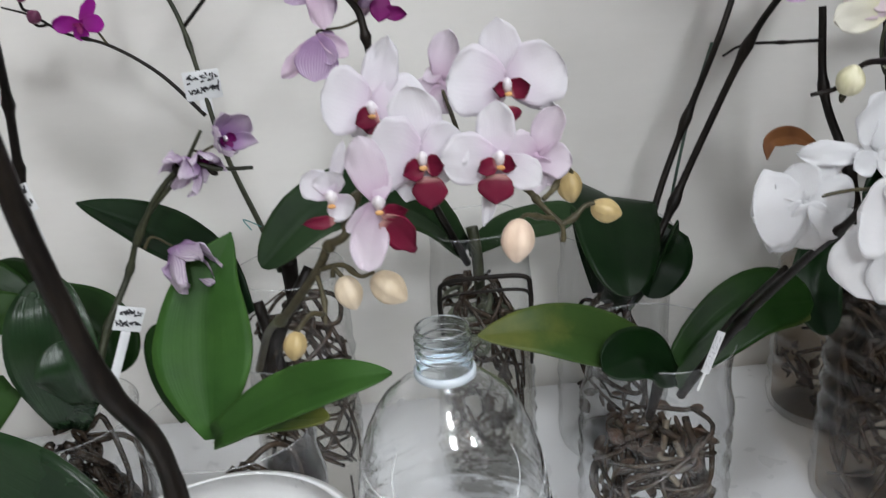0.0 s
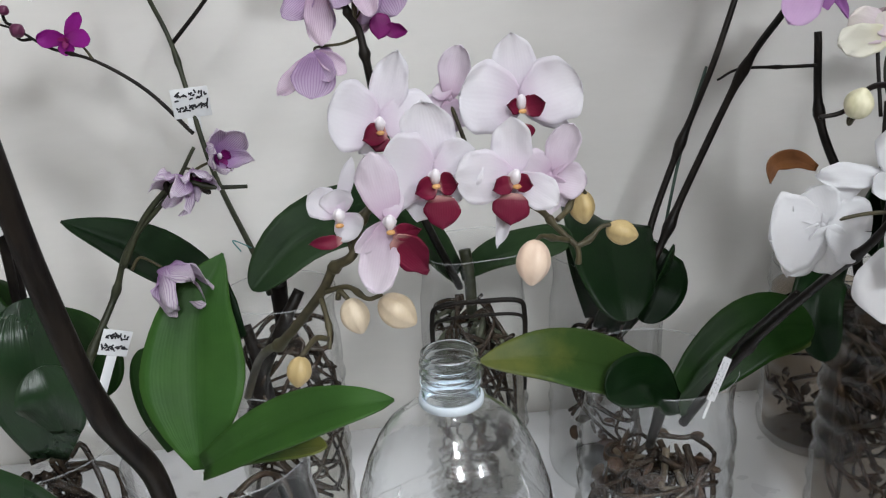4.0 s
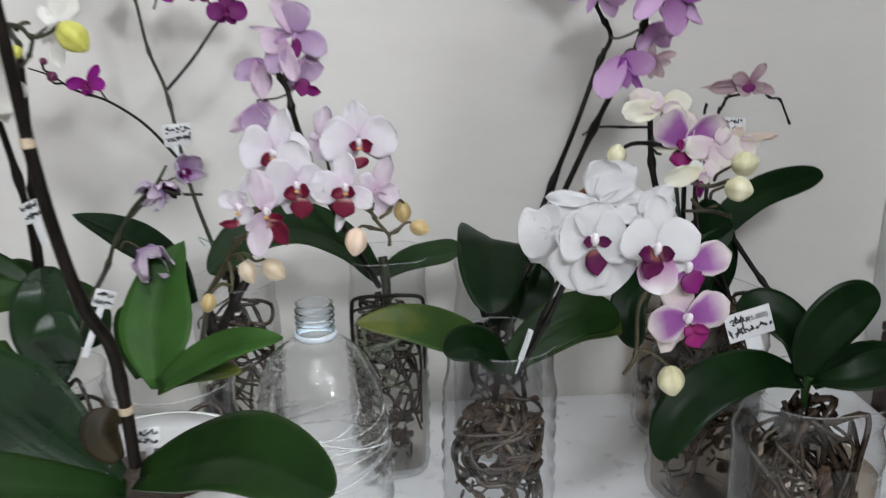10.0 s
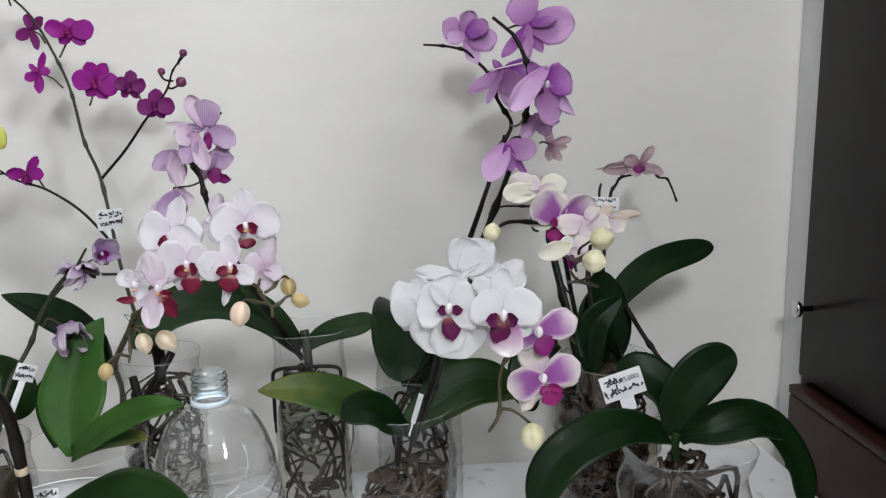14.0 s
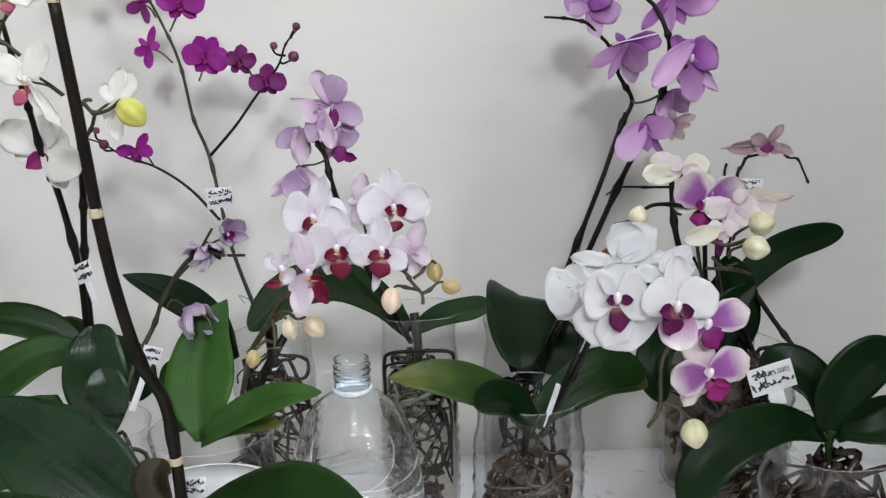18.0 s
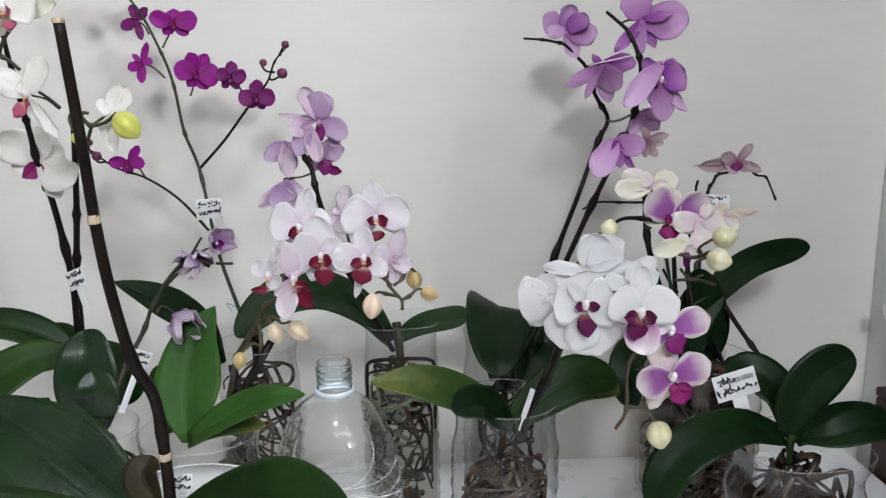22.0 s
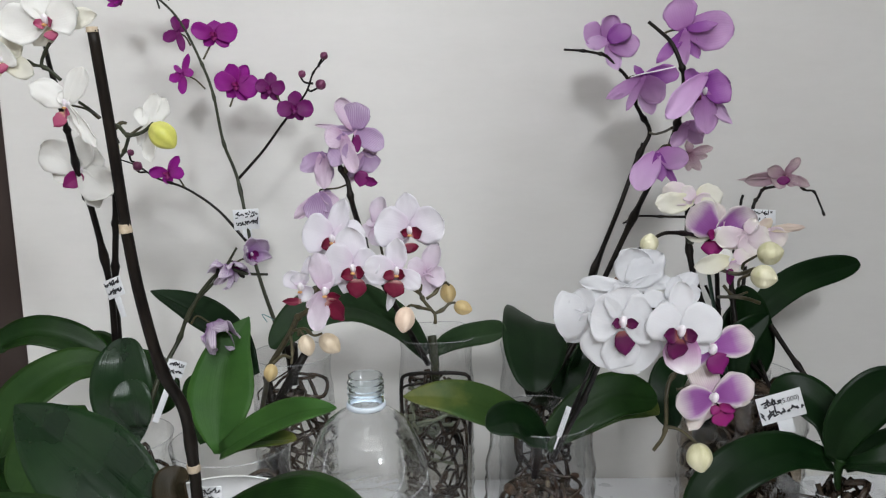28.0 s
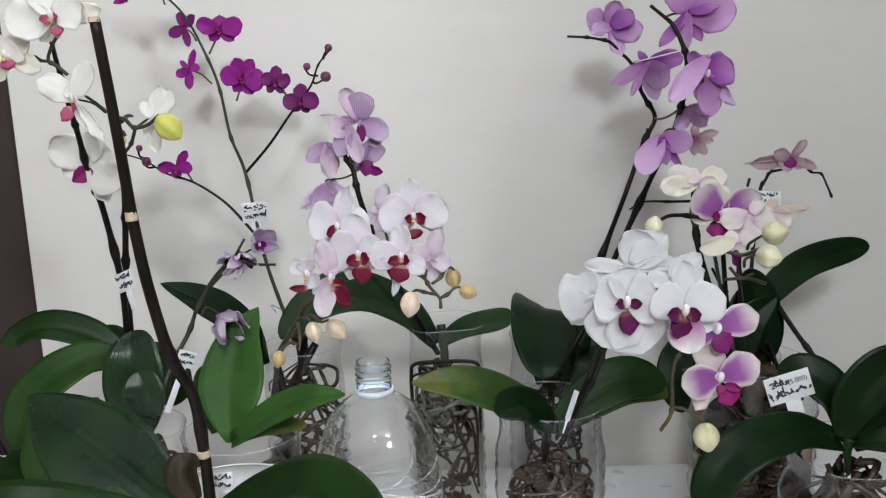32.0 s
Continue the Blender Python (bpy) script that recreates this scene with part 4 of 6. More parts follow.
# roots pressed against the wall in a square
for lift_, q in ((0.0, 0.0022), (-0.013, 0.0015)):
    part("coiled_root", tube([(POT_B[0] + 0.0395 * sx, POT_B[1] - 0.0395 * sy, zz + lift_) for sx, sy, zz in
                              ((-1, 1, 0.165), (-1, 1, 0.19), (-1, 1.01, 0.216), (-0.86, 1.02, 0.229), (0, 1.02, 0.231), (0.86, 1.02, 0.229), (1, 1.01, 0.216), (1.01, 0.97, 0.19), (1, 0.95, 0.155))], q, 8), M_STEM, o, "dark root coiled inside the wall")
bloom(o, (-0.0187, -0.3040, 0.5137), [("s", -36.8, 7.0, -3.0, 4.4, P_MAUVE_LIGHT), ("s", -19.9, 0.2, -2.0, 8.3), ("p", -13.0, 29.9, -2.0, 15.7, P_MAUVE_LIGHT), ("p", 2.6, 25.9, 3.0, 24.0, P_MAUVE), ("p", 26.8, -14.7, 2.0, 17.6, P_MAUVE), ("s", 13.2, -15.5, -2.0, 11.1, P_MAUVE_LIGHT)], (L_PURPLE, [(1.7, -4.5, 2.5, -21.7, 8.3)]), (-0.0300, -0.3040, 0.4711), petal=P_MAUVE, column=False)
bloom(o, (-0.0290, -0.3100, 0.5105), [("p", -16.9, -4.7, 0.0, 18.3, P_MAUVE_LIGHT), ("p", -9.5, -29.6, 3.0, 15.6, P_MAUVE), ("p", 8.5, -35.2, 4.0, 12.8, P_MAUVE_LIGHT)], None, (-0.0300, -0.3040, 0.4711), petal=P_MAUVE, column=False)
bloom(o, (-0.0124, -0.3000, 0.4916), [("p", 9.3, -17.5, 1.0, 19.5, P_MAUVE), ("s", 13.8, 3.0, -1.0, 11.1, P_MAUVE_LIGHT), ("s", -12.6, -21.9, 0.0, 11.1, P_MAUVE), ("s", -14.6, -30.2, -2.0, 9.3, P_MAUVE_LIGHT)], (L_PURPLE, [(0.4, -17.4, -3.7, -33.1, 13.0), (0.2, -26.6, 15.2, -29.6, 8.9)]), (-0.0300, -0.3040, 0.4711), petal=P_MAUVE, column=False)
bloom(o, (-0.0522, -0.2960, 0.4917), [("p", -20.0, -16.4, 0.0, 14.0, P_MAUVE), ("p", 7.4, -25.9, -1.0, 11.2, P_MAUVE), ("p", 0.6, -33.3, 3.0, 14.9, P_MAUVE_LIGHT), ("s", 16.1, -12.1, -2.0, 7.5)], None, (-0.0317, -0.3040, 0.4748), petal=P_MAUVE, column=False)
bloom(o, (-0.0548, -0.2940, 0.4526), [("s", 9.8, -2.9, -2.0, 8.4, P_MAUVE), ("p", -25.2, -25.2, 0.0, 10.3, P_MAUVE_LIGHT), ("p", 17.3, -12.4, -1.0, 10.3, P_MAUVE_LIGHT), ("p", -3.8, -27.3, 3.0, 23.4, P_MAUVE), ("s", 5.9, -17.9, 1.0, 13.1, P_MAUVE)], None, None, petal=P_MAUVE, column=False)

# ---- orchid with pale pink flowers and crimson lips ----
o = thing("orchid", (*POT_I, 0.02), "orchid with a spray of pale pink flowers with crimson lips", "orchid", "orchids")
stem(o, [(-0.126, -0.300, 0.217), (-0.108, -0.350, 0.268), (-0.092, -0.410, 0.305), (-0.0781, -0.4600, 0.3326), (-0.0560, -0.4900, 0.3680), (-0.0486, -0.4950, 0.3818), (-0.0398, -0.5000, 0.3893), (-0.0349, -0.4900, 0.4015), (-0.0198, -0.4700, 0.4091), (0.0048, -0.4650, 0.4204), (0.0227, -0.4750, 0.4097), (0.0369, -0.4850, 0.4030), (0.0447, -0.4900, 0.3989), (0.0490, -0.5000, 0.3944), (0.0566, -0.5070, 0.3871)], (0.0027, 0.0013), M_STEM_OLIVE, (0.2, 0.36, 0.5, 0.9))
stem(o, [(0.0566, -0.5070, 0.3871), (0.0570, -0.5080, 0.3834), (0.0568, -0.5080, 0.3794)], (0.0013, 0.0009), M_STEM_OLIVE, (0.9,))
stem(o, [(0.0507, -0.4950, 0.3957), (0.0567, -0.4900, 0.3987), (0.0611, -0.4850, 0.4036), (0.0655, -0.4800, 0.4047), (0.0681, -0.4780, 0.4019)], (0.0013, 0.0009), M_STEM_OLIVE, (0.3,))
stem(o, [(0.0566, -0.5070, 0.3871), (0.0625, -0.5060, 0.3897), (0.0676, -0.5040, 0.3938), (0.0723, -0.5030, 0.3945)], (0.0013, 0.0009), M_STEM_OLIVE, (0.3,))
stem(o, [(0.0532, -0.5050, 0.3896), (0.0458, -0.5100, 0.3927), (0.0393, -0.5150, 0.3959), (0.0361, -0.5180, 0.3950)], (0.0013, 0.0009), M_STEM_OLIVE, (0.4,))
stem(o, [(-0.0560, -0.4900, 0.3680), (-0.0531, -0.5000, 0.3568), (-0.0535, -0.5050, 0.3478)], (0.0013, 0.0009), M_STEM_OLIVE, (0.5,))
stem(o, [(-0.0533, -0.4950, 0.3712), (-0.0430, -0.5000, 0.3744), (-0.0353, -0.5070, 0.3711), (-0.0286, -0.5070, 0.3725)], (0.0013, 0.0009), M_STEM_OLIVE, (0.5,))
roots(o, (*POT_I, 0), 0.041, 0.015, 0.23, 26, M_ROOT, 0.0022, 8)
part("crown", tube([(-0.105, -0.215, 0.225), (-0.105, -0.215, 0.255), (-0.105, -0.22, 0.272)], (0.006, 0.008)), M_STEM, o)
part("crown", tube([(-0.088, -0.225, 0.265), (-0.102, -0.235, 0.242), (-0.122, -0.240, 0.205), (-0.132, -0.240, 0.165)], (0.0045, 0.0065), 10), M_STEM, o, "dark woody base")
part("crown", tube([(-0.133, -0.225, 0.239), (-0.125, -0.235, 0.209), (-0.121, -0.235, 0.169)], (0.0045, 0.0065), 10), M_STEM, o, "dark woody base")
bloom(o, (0.0098, -0.4520, 0.4450), [("p", 5.9, 23.4, 2.0, 12.5), ("p", -8.2, -7.2, 2.0, 13.4), ("p", 3.2, -14.6, 2.0, 13.4), ("s", -5.2, 5.5, -2.0, 8.9)], None, (0.0197, -0.4850, 0.4068), petal=P_PINKBACK, column=False)
bloom(o, (0.0378, -0.4780, 0.4456), [("s", -4.1, 28.1, -3.0, 17.1), ("s", 21.1, -12.2, -3.0, 8.6), ("s", -13.5, -10.7, -4.0, 10.3), ("p", -25.7, 5.9, 3.0, 26.6), ("p", 25.2, 8.5, 3.0, 24.0)], (L_CRIMSON, [(-0.0, -2.6, -7.2, -0.8, 6.5), (1.0, -2.6, 10.0, -0.1, 9.4), (-0.5, -9.6, 0.8, -17.2, 13.7)]), (0.0197, -0.4850, 0.4068), petal=P_PINKWHITE)
bloom(o, (-0.0236, -0.4660, 0.4379), [("s", 8.5, 30.5, -3.0, 15.4), ("p", -21.6, 7.4, 3.0, 26.2), ("p", 25.2, 5.1, 3.0, 20.1), ("s", -8.4, -13.4, -3.0, 10.5)], (L_CRIMSON, [(2.5, -2.7, -8.5, -6.2, 9.6), (0.7, -4.5, -2.7, -12.0, 10.5)]), (0.0197, -0.4850, 0.4068), petal=P_PINKWHITE)
bloom(o, (0.0492, -0.4870, 0.4140), [("p", 9.2, 22.3, 2.0, 11.8), ("p", -11.9, 8.9, 2.0, 11.8), ("p", 15.4, -3.7, 2.0, 13.5), ("s", 0.6, -18.6, -2.0, 9.3), ("s", 7.6, -14.2, -2.0, 9.3)], None, (0.0456, -0.4900, 0.4006), petal=P_PINKBACK, column=False)
bloom(o, (-0.0037, -0.5050, 0.4224), [("s", -2.4, 29.7, -3.0, 20.5), ("s", -6.4, -19.1, -2.0, 15.6), ("p", -22.0, 5.9, 3.0, 27.1), ("p", 18.1, 8.3, 3.0, 18.1), ("s", 9.6, -12.4, -3.0, 9.9)], (L_CRIMSON, [(0.2, -2.9, -8.9, -6.7, 9.0), (1.2, -2.9, 9.1, -3.0, 9.0), (2.3, -8.0, 2.3, -23.0, 14.0)]), (0.0197, -0.4850, 0.4068), petal=P_PINKWHITE)
bloom(o, (0.0288, -0.5090, 0.4209), [("s", -0.7, 23.1, -3.0, 15.0), ("s", -6.8, -29.8, -2.0, 6.2), ("p", -23.9, 1.1, 3.0, 18.8), ("p", 16.9, -10.4, 6.0, 12.2)], (L_CRIMSON, [(-0.9, -1.7, -10.4, -5.0, 7.3), (-0.0, -1.7, 6.6, -3.5, 7.3), (-1.0, -6.8, -2.9, -20.4, 14.7)]), (0.0197, -0.4850, 0.4068), petal=P_PINKWHITE)
bloom(o, (-0.0238, -0.5150, 0.4076), [("p", -6.3, 27.7, 0.0, 13.7), ("s", -13.6, -12.6, -2.0, 7.3), ("p", -9.3, -27.5, 3.0, 13.7), ("s", 3.2, 12.6, -3.0, 8.1)], (L_CRIMSON, [(0.6, -5.1, 12.5, -3.5, 6.5), (1.4, -6.8, 15.0, -20.6, 15.3)]), (-0.0399, -0.5000, 0.3884), petal=P_PINKBACK)
bloom(o, (-0.0442, -0.5000, 0.4073), [("p", -11.3, 10.0, 2.0, 11.6), ("p", -0.7, 11.0, 1.0, 11.6), ("p", 6.9, -8.4, 4.0, 11.9), ("s", 6.0, 23.0, -3.0, 5.6)], (L_CRIMSON, [(0.4, -10.9, -13.5, -11.3, 5.6)]), (-0.0399, -0.5000, 0.3884), petal=P_PINKWHITE)
for px_at, way, ln, mat, to in (
    ((0.0672, -0.4760, 0.3947), (0.15, -0.1, -1), 0.0165, M_BUD_OCHRE, None),
    ((0.0781, -0.5020, 0.3900), (0.95, -0.2, -0.25), 0.0145, M_BUD_OCHRE, None),
    ((0.0344, -0.5200, 0.3862), (-0.15, -0.2, -1), 0.0195, M_BUD_PINK, None),
    ((-0.0410, -0.5050, 0.3625), (0.3, -0.3, -0.9), 0.0165, M_BUD_TAN, (-0.048, -0.500, 0.369)),
    ((-0.0226, -0.5100, 0.3653), (0.8, -0.3, -0.6), 0.0190, M_BUD_TAN, None),
    ((-0.066, -0.522, 0.347), (-0.2, -0.2, -1), 0.0135, M_BUD_OCHRE, (-0.054, -0.505, 0.353)),
):
    bud(o, px_at, way, ln, mat, to)

# ---- magenta orchid ----
o = thing("orchid", (-0.115, -0.235, 0.03), "tall orchid with small magenta flowers on thin branches", "orchid", "orchids")
stem(o, [(-0.110, -0.235, 0.268), (-0.115, -0.244, 0.300), (-0.153, -0.160, 0.354), (-0.178, -0.115, 0.444), (-0.194, -0.111, 0.491), (-0.203, -0.110, 0.547), (-0.215, -0.110, 0.585), (-0.239, -0.110, 0.635), (-0.272, -0.110, 0.666), (-0.308, -0.110, 0.685)], (0.0024, 0.0011), M_STEM_GREEN, (0.1, 0.32, 0.44, 0.55, 0.66))
stem(o, [(-0.178, -0.112, 0.448), (-0.146, -0.120, 0.481), (-0.118, -0.130, 0.515), (-0.091, -0.135, 0.547), (-0.080, -0.139, 0.571), (-0.067, -0.139, 0.586)], (0.0018, 0.0009), M_STEM, (0.5, 0.8))
stem(o, [(-0.167, -0.140, 0.377), (-0.201, -0.130, 0.413), (-0.238, -0.125, 0.438), (-0.273, -0.120, 0.450), (-0.295, -0.120, 0.465), (-0.319, -0.120, 0.474)], (0.0018, 0.0008), M_STEM, (0.5,))
for at, out, size, pm, to, op in (
    ((-0.266, -0.110, 0.667), (0.2, -0.9, 0.3), 0.046, P_PURPLE, (-0.259, -0.110, 0.646), 0.8),
    ((-0.301, -0.110, 0.657), (-0.5, -0.7, 0.0), 0.034, P_PURPLE, (-0.283, -0.110, 0.675), 0.6),
    ((-0.234, -0.110, 0.666), (0.4, -0.8, 0.2), 0.040, P_PURPLE, (-0.248, -0.110, 0.655), 0.75),
):
    flower(o, at, out, size, pm, pm, L_HOTPINK if pm is P_PURPLE else L_PURPLE, 0, to, open_=op, lip_size=0.75, wide=0.92, cup=0.2, stem_mat=M_STEM_GREEN)
bloom(o, (-0.1956, -0.1150, 0.6165), [("s", -0.8, 14.7, -2.0, 15.0), ("s", -13.2, -12.0, -2.0, 12.0), ("s", 14.4, -13.3, -2.0, 13.0), ("p", -25.6, 4.6, 2.0, 16.4), ("p", 26.0, 2.0, 2.0, 19.4)], (L_HOTPINK, [(-0.1, -1.1, -4.6, -2.2, 5.3), (-0.1, -1.1, 4.4, -2.2, 5.3), (-0.1, -2.2, -0.5, -8.8, 6.5)]), (-0.212, -0.110, 0.588), petal=P_PURPLE, ruffle=0.05, size=0.7, column=False)
bloom(o, (-0.2392, -0.1100, 0.6193), [("s", 13.3, 13.0, 0.0, 10.0), ("p", -17.5, -7.6, 1.0, 11.6), ("s", 4.2, -21.6, 1.0, 8.1), ("p", -4.5, 16.5, 0.0, 8.8)], None, (-0.226, -0.110, 0.604), petal=P_PURPLE_DEEP, ruffle=0.05, size=0.7, column=False)
bloom(o, (-0.2383, -0.1050, 0.5717), [("s", 6.7, 22.4, 0.0, 7.6), ("p", -2.7, -22.6, 2.0, 8.8), ("p", -15.5, -7.8, 1.0, 9.8), ("s", 12.2, 2.1, 0.0, 9.1), ("s", -9.7, 9.1, 2.0, 6.0)], None, (-0.212, -0.110, 0.554), petal=P_PURPLE, ruffle=0.05, size=0.7, column=False)
bloom(o, (-0.1751, -0.1080, 0.5598), [("s", -9.1, 21.4, -2.0, 17.2), ("s", 13.7, 19.0, -2.0, 15.1), ("s", -11.2, -15.7, -2.0, 14.1), ("s", 9.3, -19.3, -2.0, 14.1), ("p", -25.1, 2.5, 2.0, 19.4), ("p", 25.6, -4.7, 2.0, 22.4)], (L_HOTPINK, [(-0.1, -1.1, -4.7, -2.2, 5.3), (-0.1, -1.1, 4.5, -2.3, 5.3), (-0.1, -2.3, -0.5, -9.0, 6.5)]), (-0.184, -0.110, 0.533), petal=P_PURPLE, ruffle=0.05, size=0.7, column=False)
bloom(o, (-0.1349, -0.1150, 0.5550), [("s", 2.0, 16.8, -2.0, 13.0), ("s", -9.8, -12.3, -2.0, 10.0), ("s", 7.3, -14.1, -2.0, 10.0), ("p", -15.8, 3.5, 2.0, 13.5), ("p", 17.6, -1.3, 2.0, 14.5)], (L_PURPLE, [(-0.1, -1.1, -4.7, -2.2, 4.1), (-0.1, -1.1, 4.5, -2.3, 4.1), (-0.1, -2.2, -0.4, -9.0, 5.3)]), (-0.119, -0.130, 0.533), petal=P_PURPLE_DEEP, ruffle=0.05, size=0.7, column=False)
bloom(o, (-0.1030, -0.1350, 0.5326), [("s", -0.4, 17.7, -2.0, 14.7), ("s", -9.6, -13.3, -2.0, 10.8), ("s", 7.3, -14.5, -2.0, 10.8), ("p", -19.8, -3.2, 2.0, 16.1), ("p", 20.7, -3.5, 2.0, 17.1)], (L_PURPLE, [(-0.0, -1.1, -4.6, -2.2, 4.6), (-0.0, -1.1, 4.4, -2.3, 4.6), (-0.1, -2.2, -0.4, -8.9, 5.8)]), (-0.118, -0.130, 0.514), petal=P_PURPLE_DEEP, ruffle=0.05, size=0.7, column=False)
bloom(o, (-0.2587, -0.1210, 0.4572), [("s", 12.8, 18.3, -1.0, 9.9), ("p", -21.3, 0.2, 1.0, 11.6), ("p", 18.4, -1.3, 2.0, 12.5), ("s", -1.0, -13.4, 1.0, 11.0)], (L_HOTPINK, [(-0.1, -1.2, -4.8, -2.3, 3.5), (-0.1, -1.2, 4.4, -2.4, 3.5), (-0.2, -2.3, -0.7, -9.3, 4.7)]), (-0.240, -0.125, 0.440), petal=P_PURPLE, ruffle=0.05, size=0.7, column=False)
part("binding_wire", tube([(-0.127, -0.235, 0.304), (-0.132, -0.235, 0.313), (-0.120, -0.238, 0.308), (-0.109, -0.240, 0.300), (-0.114, -0.243, 0.296)], 0.0005, 5, 6), M_WIRE, o, "thin blue-green binding wire")
for at, ln, to in (((-0.067, -0.139, 0.590), 0.010, (-0.073, -0.139, 0.578)), ((-0.093, -0.138, 0.570), 0.0095, (-0.081, -0.138, 0.559)), ((-0.072, -0.138, 0.558), 0.0135, (-0.087, -0.137, 0.552)),
                   ((-0.295, -0.120, 0.465), 0.013, (-0.285, -0.120, 0.458)), ((-0.302, -0.120, 0.481), 0.009, (-0.297, -0.120, 0.469))):
    bud(o, at, (0.4, -0.3, 0.4), ln, M_BUD_PURPLE, to, M_STEM, 0.85)

# ---- orchid with lilac wilting flowers and broad bright leaves ----
o = thing("orchid", (*POT_H, 0.02), "orchid with one broad bright green leaf and wilting lilac flowers", "orchid", "orchids")
leaf(o, [(-0.141, -0.405, 0.229), (-0.141, -0.385, 0.269), (-0.139, -0.355, 0.308), (-0.123, -0.335, 0.338)], 0.064, M_LEAF_BRIGHT, (-0.12, -1, 0.15), "broad bright green upright leaf", fold=0.2, tip=1.5, base=0.12, peak=0.42, end=0.85)
leaf(o, [(-0.137, -0.410, 0.233), (-0.098, -0.430, 0.264), (-0.057, -0.455, 0.289), (-0.026, -0.460, 0.294)], 0.030, M_LEAF_BRIGHT, (0, -0.7, 0.75), fold=0.3, base=0.5, tip=1.8, end=0.7)
leaf(o, [(-0.137, -0.410, 0.232), (-0.104, -0.420, 0.247), (-0.064, -0.440, 0.258)], 0.020, M_LEAF_YELLOW, (0, -0.45, 0.9), "narrow leaf with a yellow edge", fold=0.3)
leaf(o, [(-0.121, -0.340, 0.280), (-0.140, -0.330, 0.314), (-0.184, -0.310, 0.338), (-0.228, -0.300, 0.356)], 0.036, M_LEAF, (0.1, -0.6, 0.8), fold=0.45, tip=1.5, end=0.8)
leaf(o, [(-0.160, -0.380, 0.229), (-0.171, -0.360, 0.260), (-0.177, -0.350, 0.285)], 0.03, M_LEAF_MID, (-0.4, -1, 0.1), fold=0.2)
stem(o, [(-0.218, -0.370, 0.249), (-0.207, -0.355, 0.285), (-0.193, -0.333, 0.315), (-0.178, -0.335, 0.348), (-0.148, -0.339, 0.380), (-0.130, -0.340, 0.407)], (0.0027, 0.0011), M_STEM_GREEN, (0.22, 0.42, 0.8), swell=1.5)
stem(o, [(-0.184, -0.334, 0.334), (-0.166, -0.337, 0.365), (-0.143, -0.340, 0.386), (-0.122, -0.340, 0.382), (-0.102, -0.340, 0.381)], (0.0022, 0.0012), M_STEM_GREEN, (0.7,))
roots(o, (*POT_H, 0), 0.05, 0.02, 0.20, 26, M_ROOT, 0.003, 12)
for at, out, size, roll, op in (((-0.136, -0.340, 0.388), (-0.6, -0.5, -0.5), 0.040, 0, 0.55), ((-0.117, -0.340, 0.400), (0.45, -0.75, 0.25), 0.048, 20, 0.45), ((-0.133, -0.335, 0.391), (0.2, -0.8, -0.5), 0.036, 40, 0.55), ((-0.158, -0.345, 0.335), (0.6, -0.6, -0.55), 0.060, 10, 0.5)):
    flower(o, at, out, size, P_LILAC, P_LILAC, L_PURPLE, roll, (-0.143, -0.340, 0.381) if at[2] > 0.35 else (-0.179, -0.336, 0.332), open_=op, ruffle=0.14, wide=0.75, slim=0.9, point=0.85, lip_size=0.7)
part("withered_bract", join(*[turned(ball(0.0028, (0.8, 1.5, 0.6), 8, 6), along(p, w)) for p, w in (((-0.148, -0.338, 0.380), (1, 0, 0.3)), ((-0.136, -0.338, 0.376), (1, 0, -0.3)), ((-0.149, -0.340, 0.384), (0, 0, 1)), ((-0.127, -0.340, 0.381), (0.6, 0, -0.6)))]), M_STEM, o, "dark shrivelled bracts at the fork")

# ---- white orchid with rose lips, at the left ----
o = thing("orchid", (*POT_L, 0.02), "white and cream orchid with rose lips and dark glossy leaves", "orchid", "orchids")
stem(o, [(-0.294, -0.235, 0.272), (-0.284, -0.260, 0.350), (-0.2848, -0.2850, 0.4328), (-0.2853, -0.3050, 0.4632), (-0.2793, -0.3350, 0.5099), (-0.2752, -0.3550, 0.5339), (-0.270, -0.382, 0.574), (-0.262, -0.405, 0.590)], (0.0036, 0.0018), M_STEM, (0.2, 0.36, 0.5, 0.62, 0.8))
stem(o, [(-0.2496, -0.4100, 0.5629), (-0.2578, -0.4100, 0.5705), (-0.2640, -0.4100, 0.5752), (-0.2611, -0.4100, 0.5845), (-0.2547, -0.4120, 0.5927)], (0.0016, 0.0013), M_STEM_GREEN, (0.4,))
stem(o, [(-0.2641, -0.4100, 0.5743), (-0.2720, -0.4050, 0.5754), (-0.2797, -0.4000, 0.5790)], 0.0013, M_STEM_GREEN)
stem(o, [(-0.2399, -0.3600, 0.5306), (-0.2323, -0.4000, 0.5388), (-0.2355, -0.4120, 0.5449)], 0.0013, M_STEM_GREEN)
stem(o, [(-0.290, -0.235, 0.278), (-0.282, -0.250, 0.356), (-0.268, -0.270, 0.430), (-0.241, -0.330, 0.509)], (0.0036, 0.0028), M_STEM, (0.4, 0.62))
stem(o, [(-0.241, -0.330, 0.509), (-0.225, -0.380, 0.520), (-0.2091, -0.4200, 0.5269)], (0.0022, 0.0018), M_STEM_GREEN)
stem(o, [(-0.1656, -0.4420, 0.5284), (-0.1760, -0.4400, 0.5211), (-0.1881, -0.4380, 0.5189), (-0.1979, -0.4300, 0.5254), (-0.2091, -0.4200, 0.5269)], (0.0014, 0.0018), M_STEM_GREEN, (0.5,))
stem(o, [(-0.1872, -0.4380, 0.5183), (-0.1948, -0.4300, 0.5057), (-0.2049, -0.4200, 0.4973)], 0.0014, M_STEM_GREEN, (0.5,))
stem(o, [(-0.2056, -0.4200, 0.5231), (-0.1995, -0.4200, 0.5278), (-0.1948, -0.4200, 0.5277)], (0.0022, 0.0012), M_STEM_OLIVE)
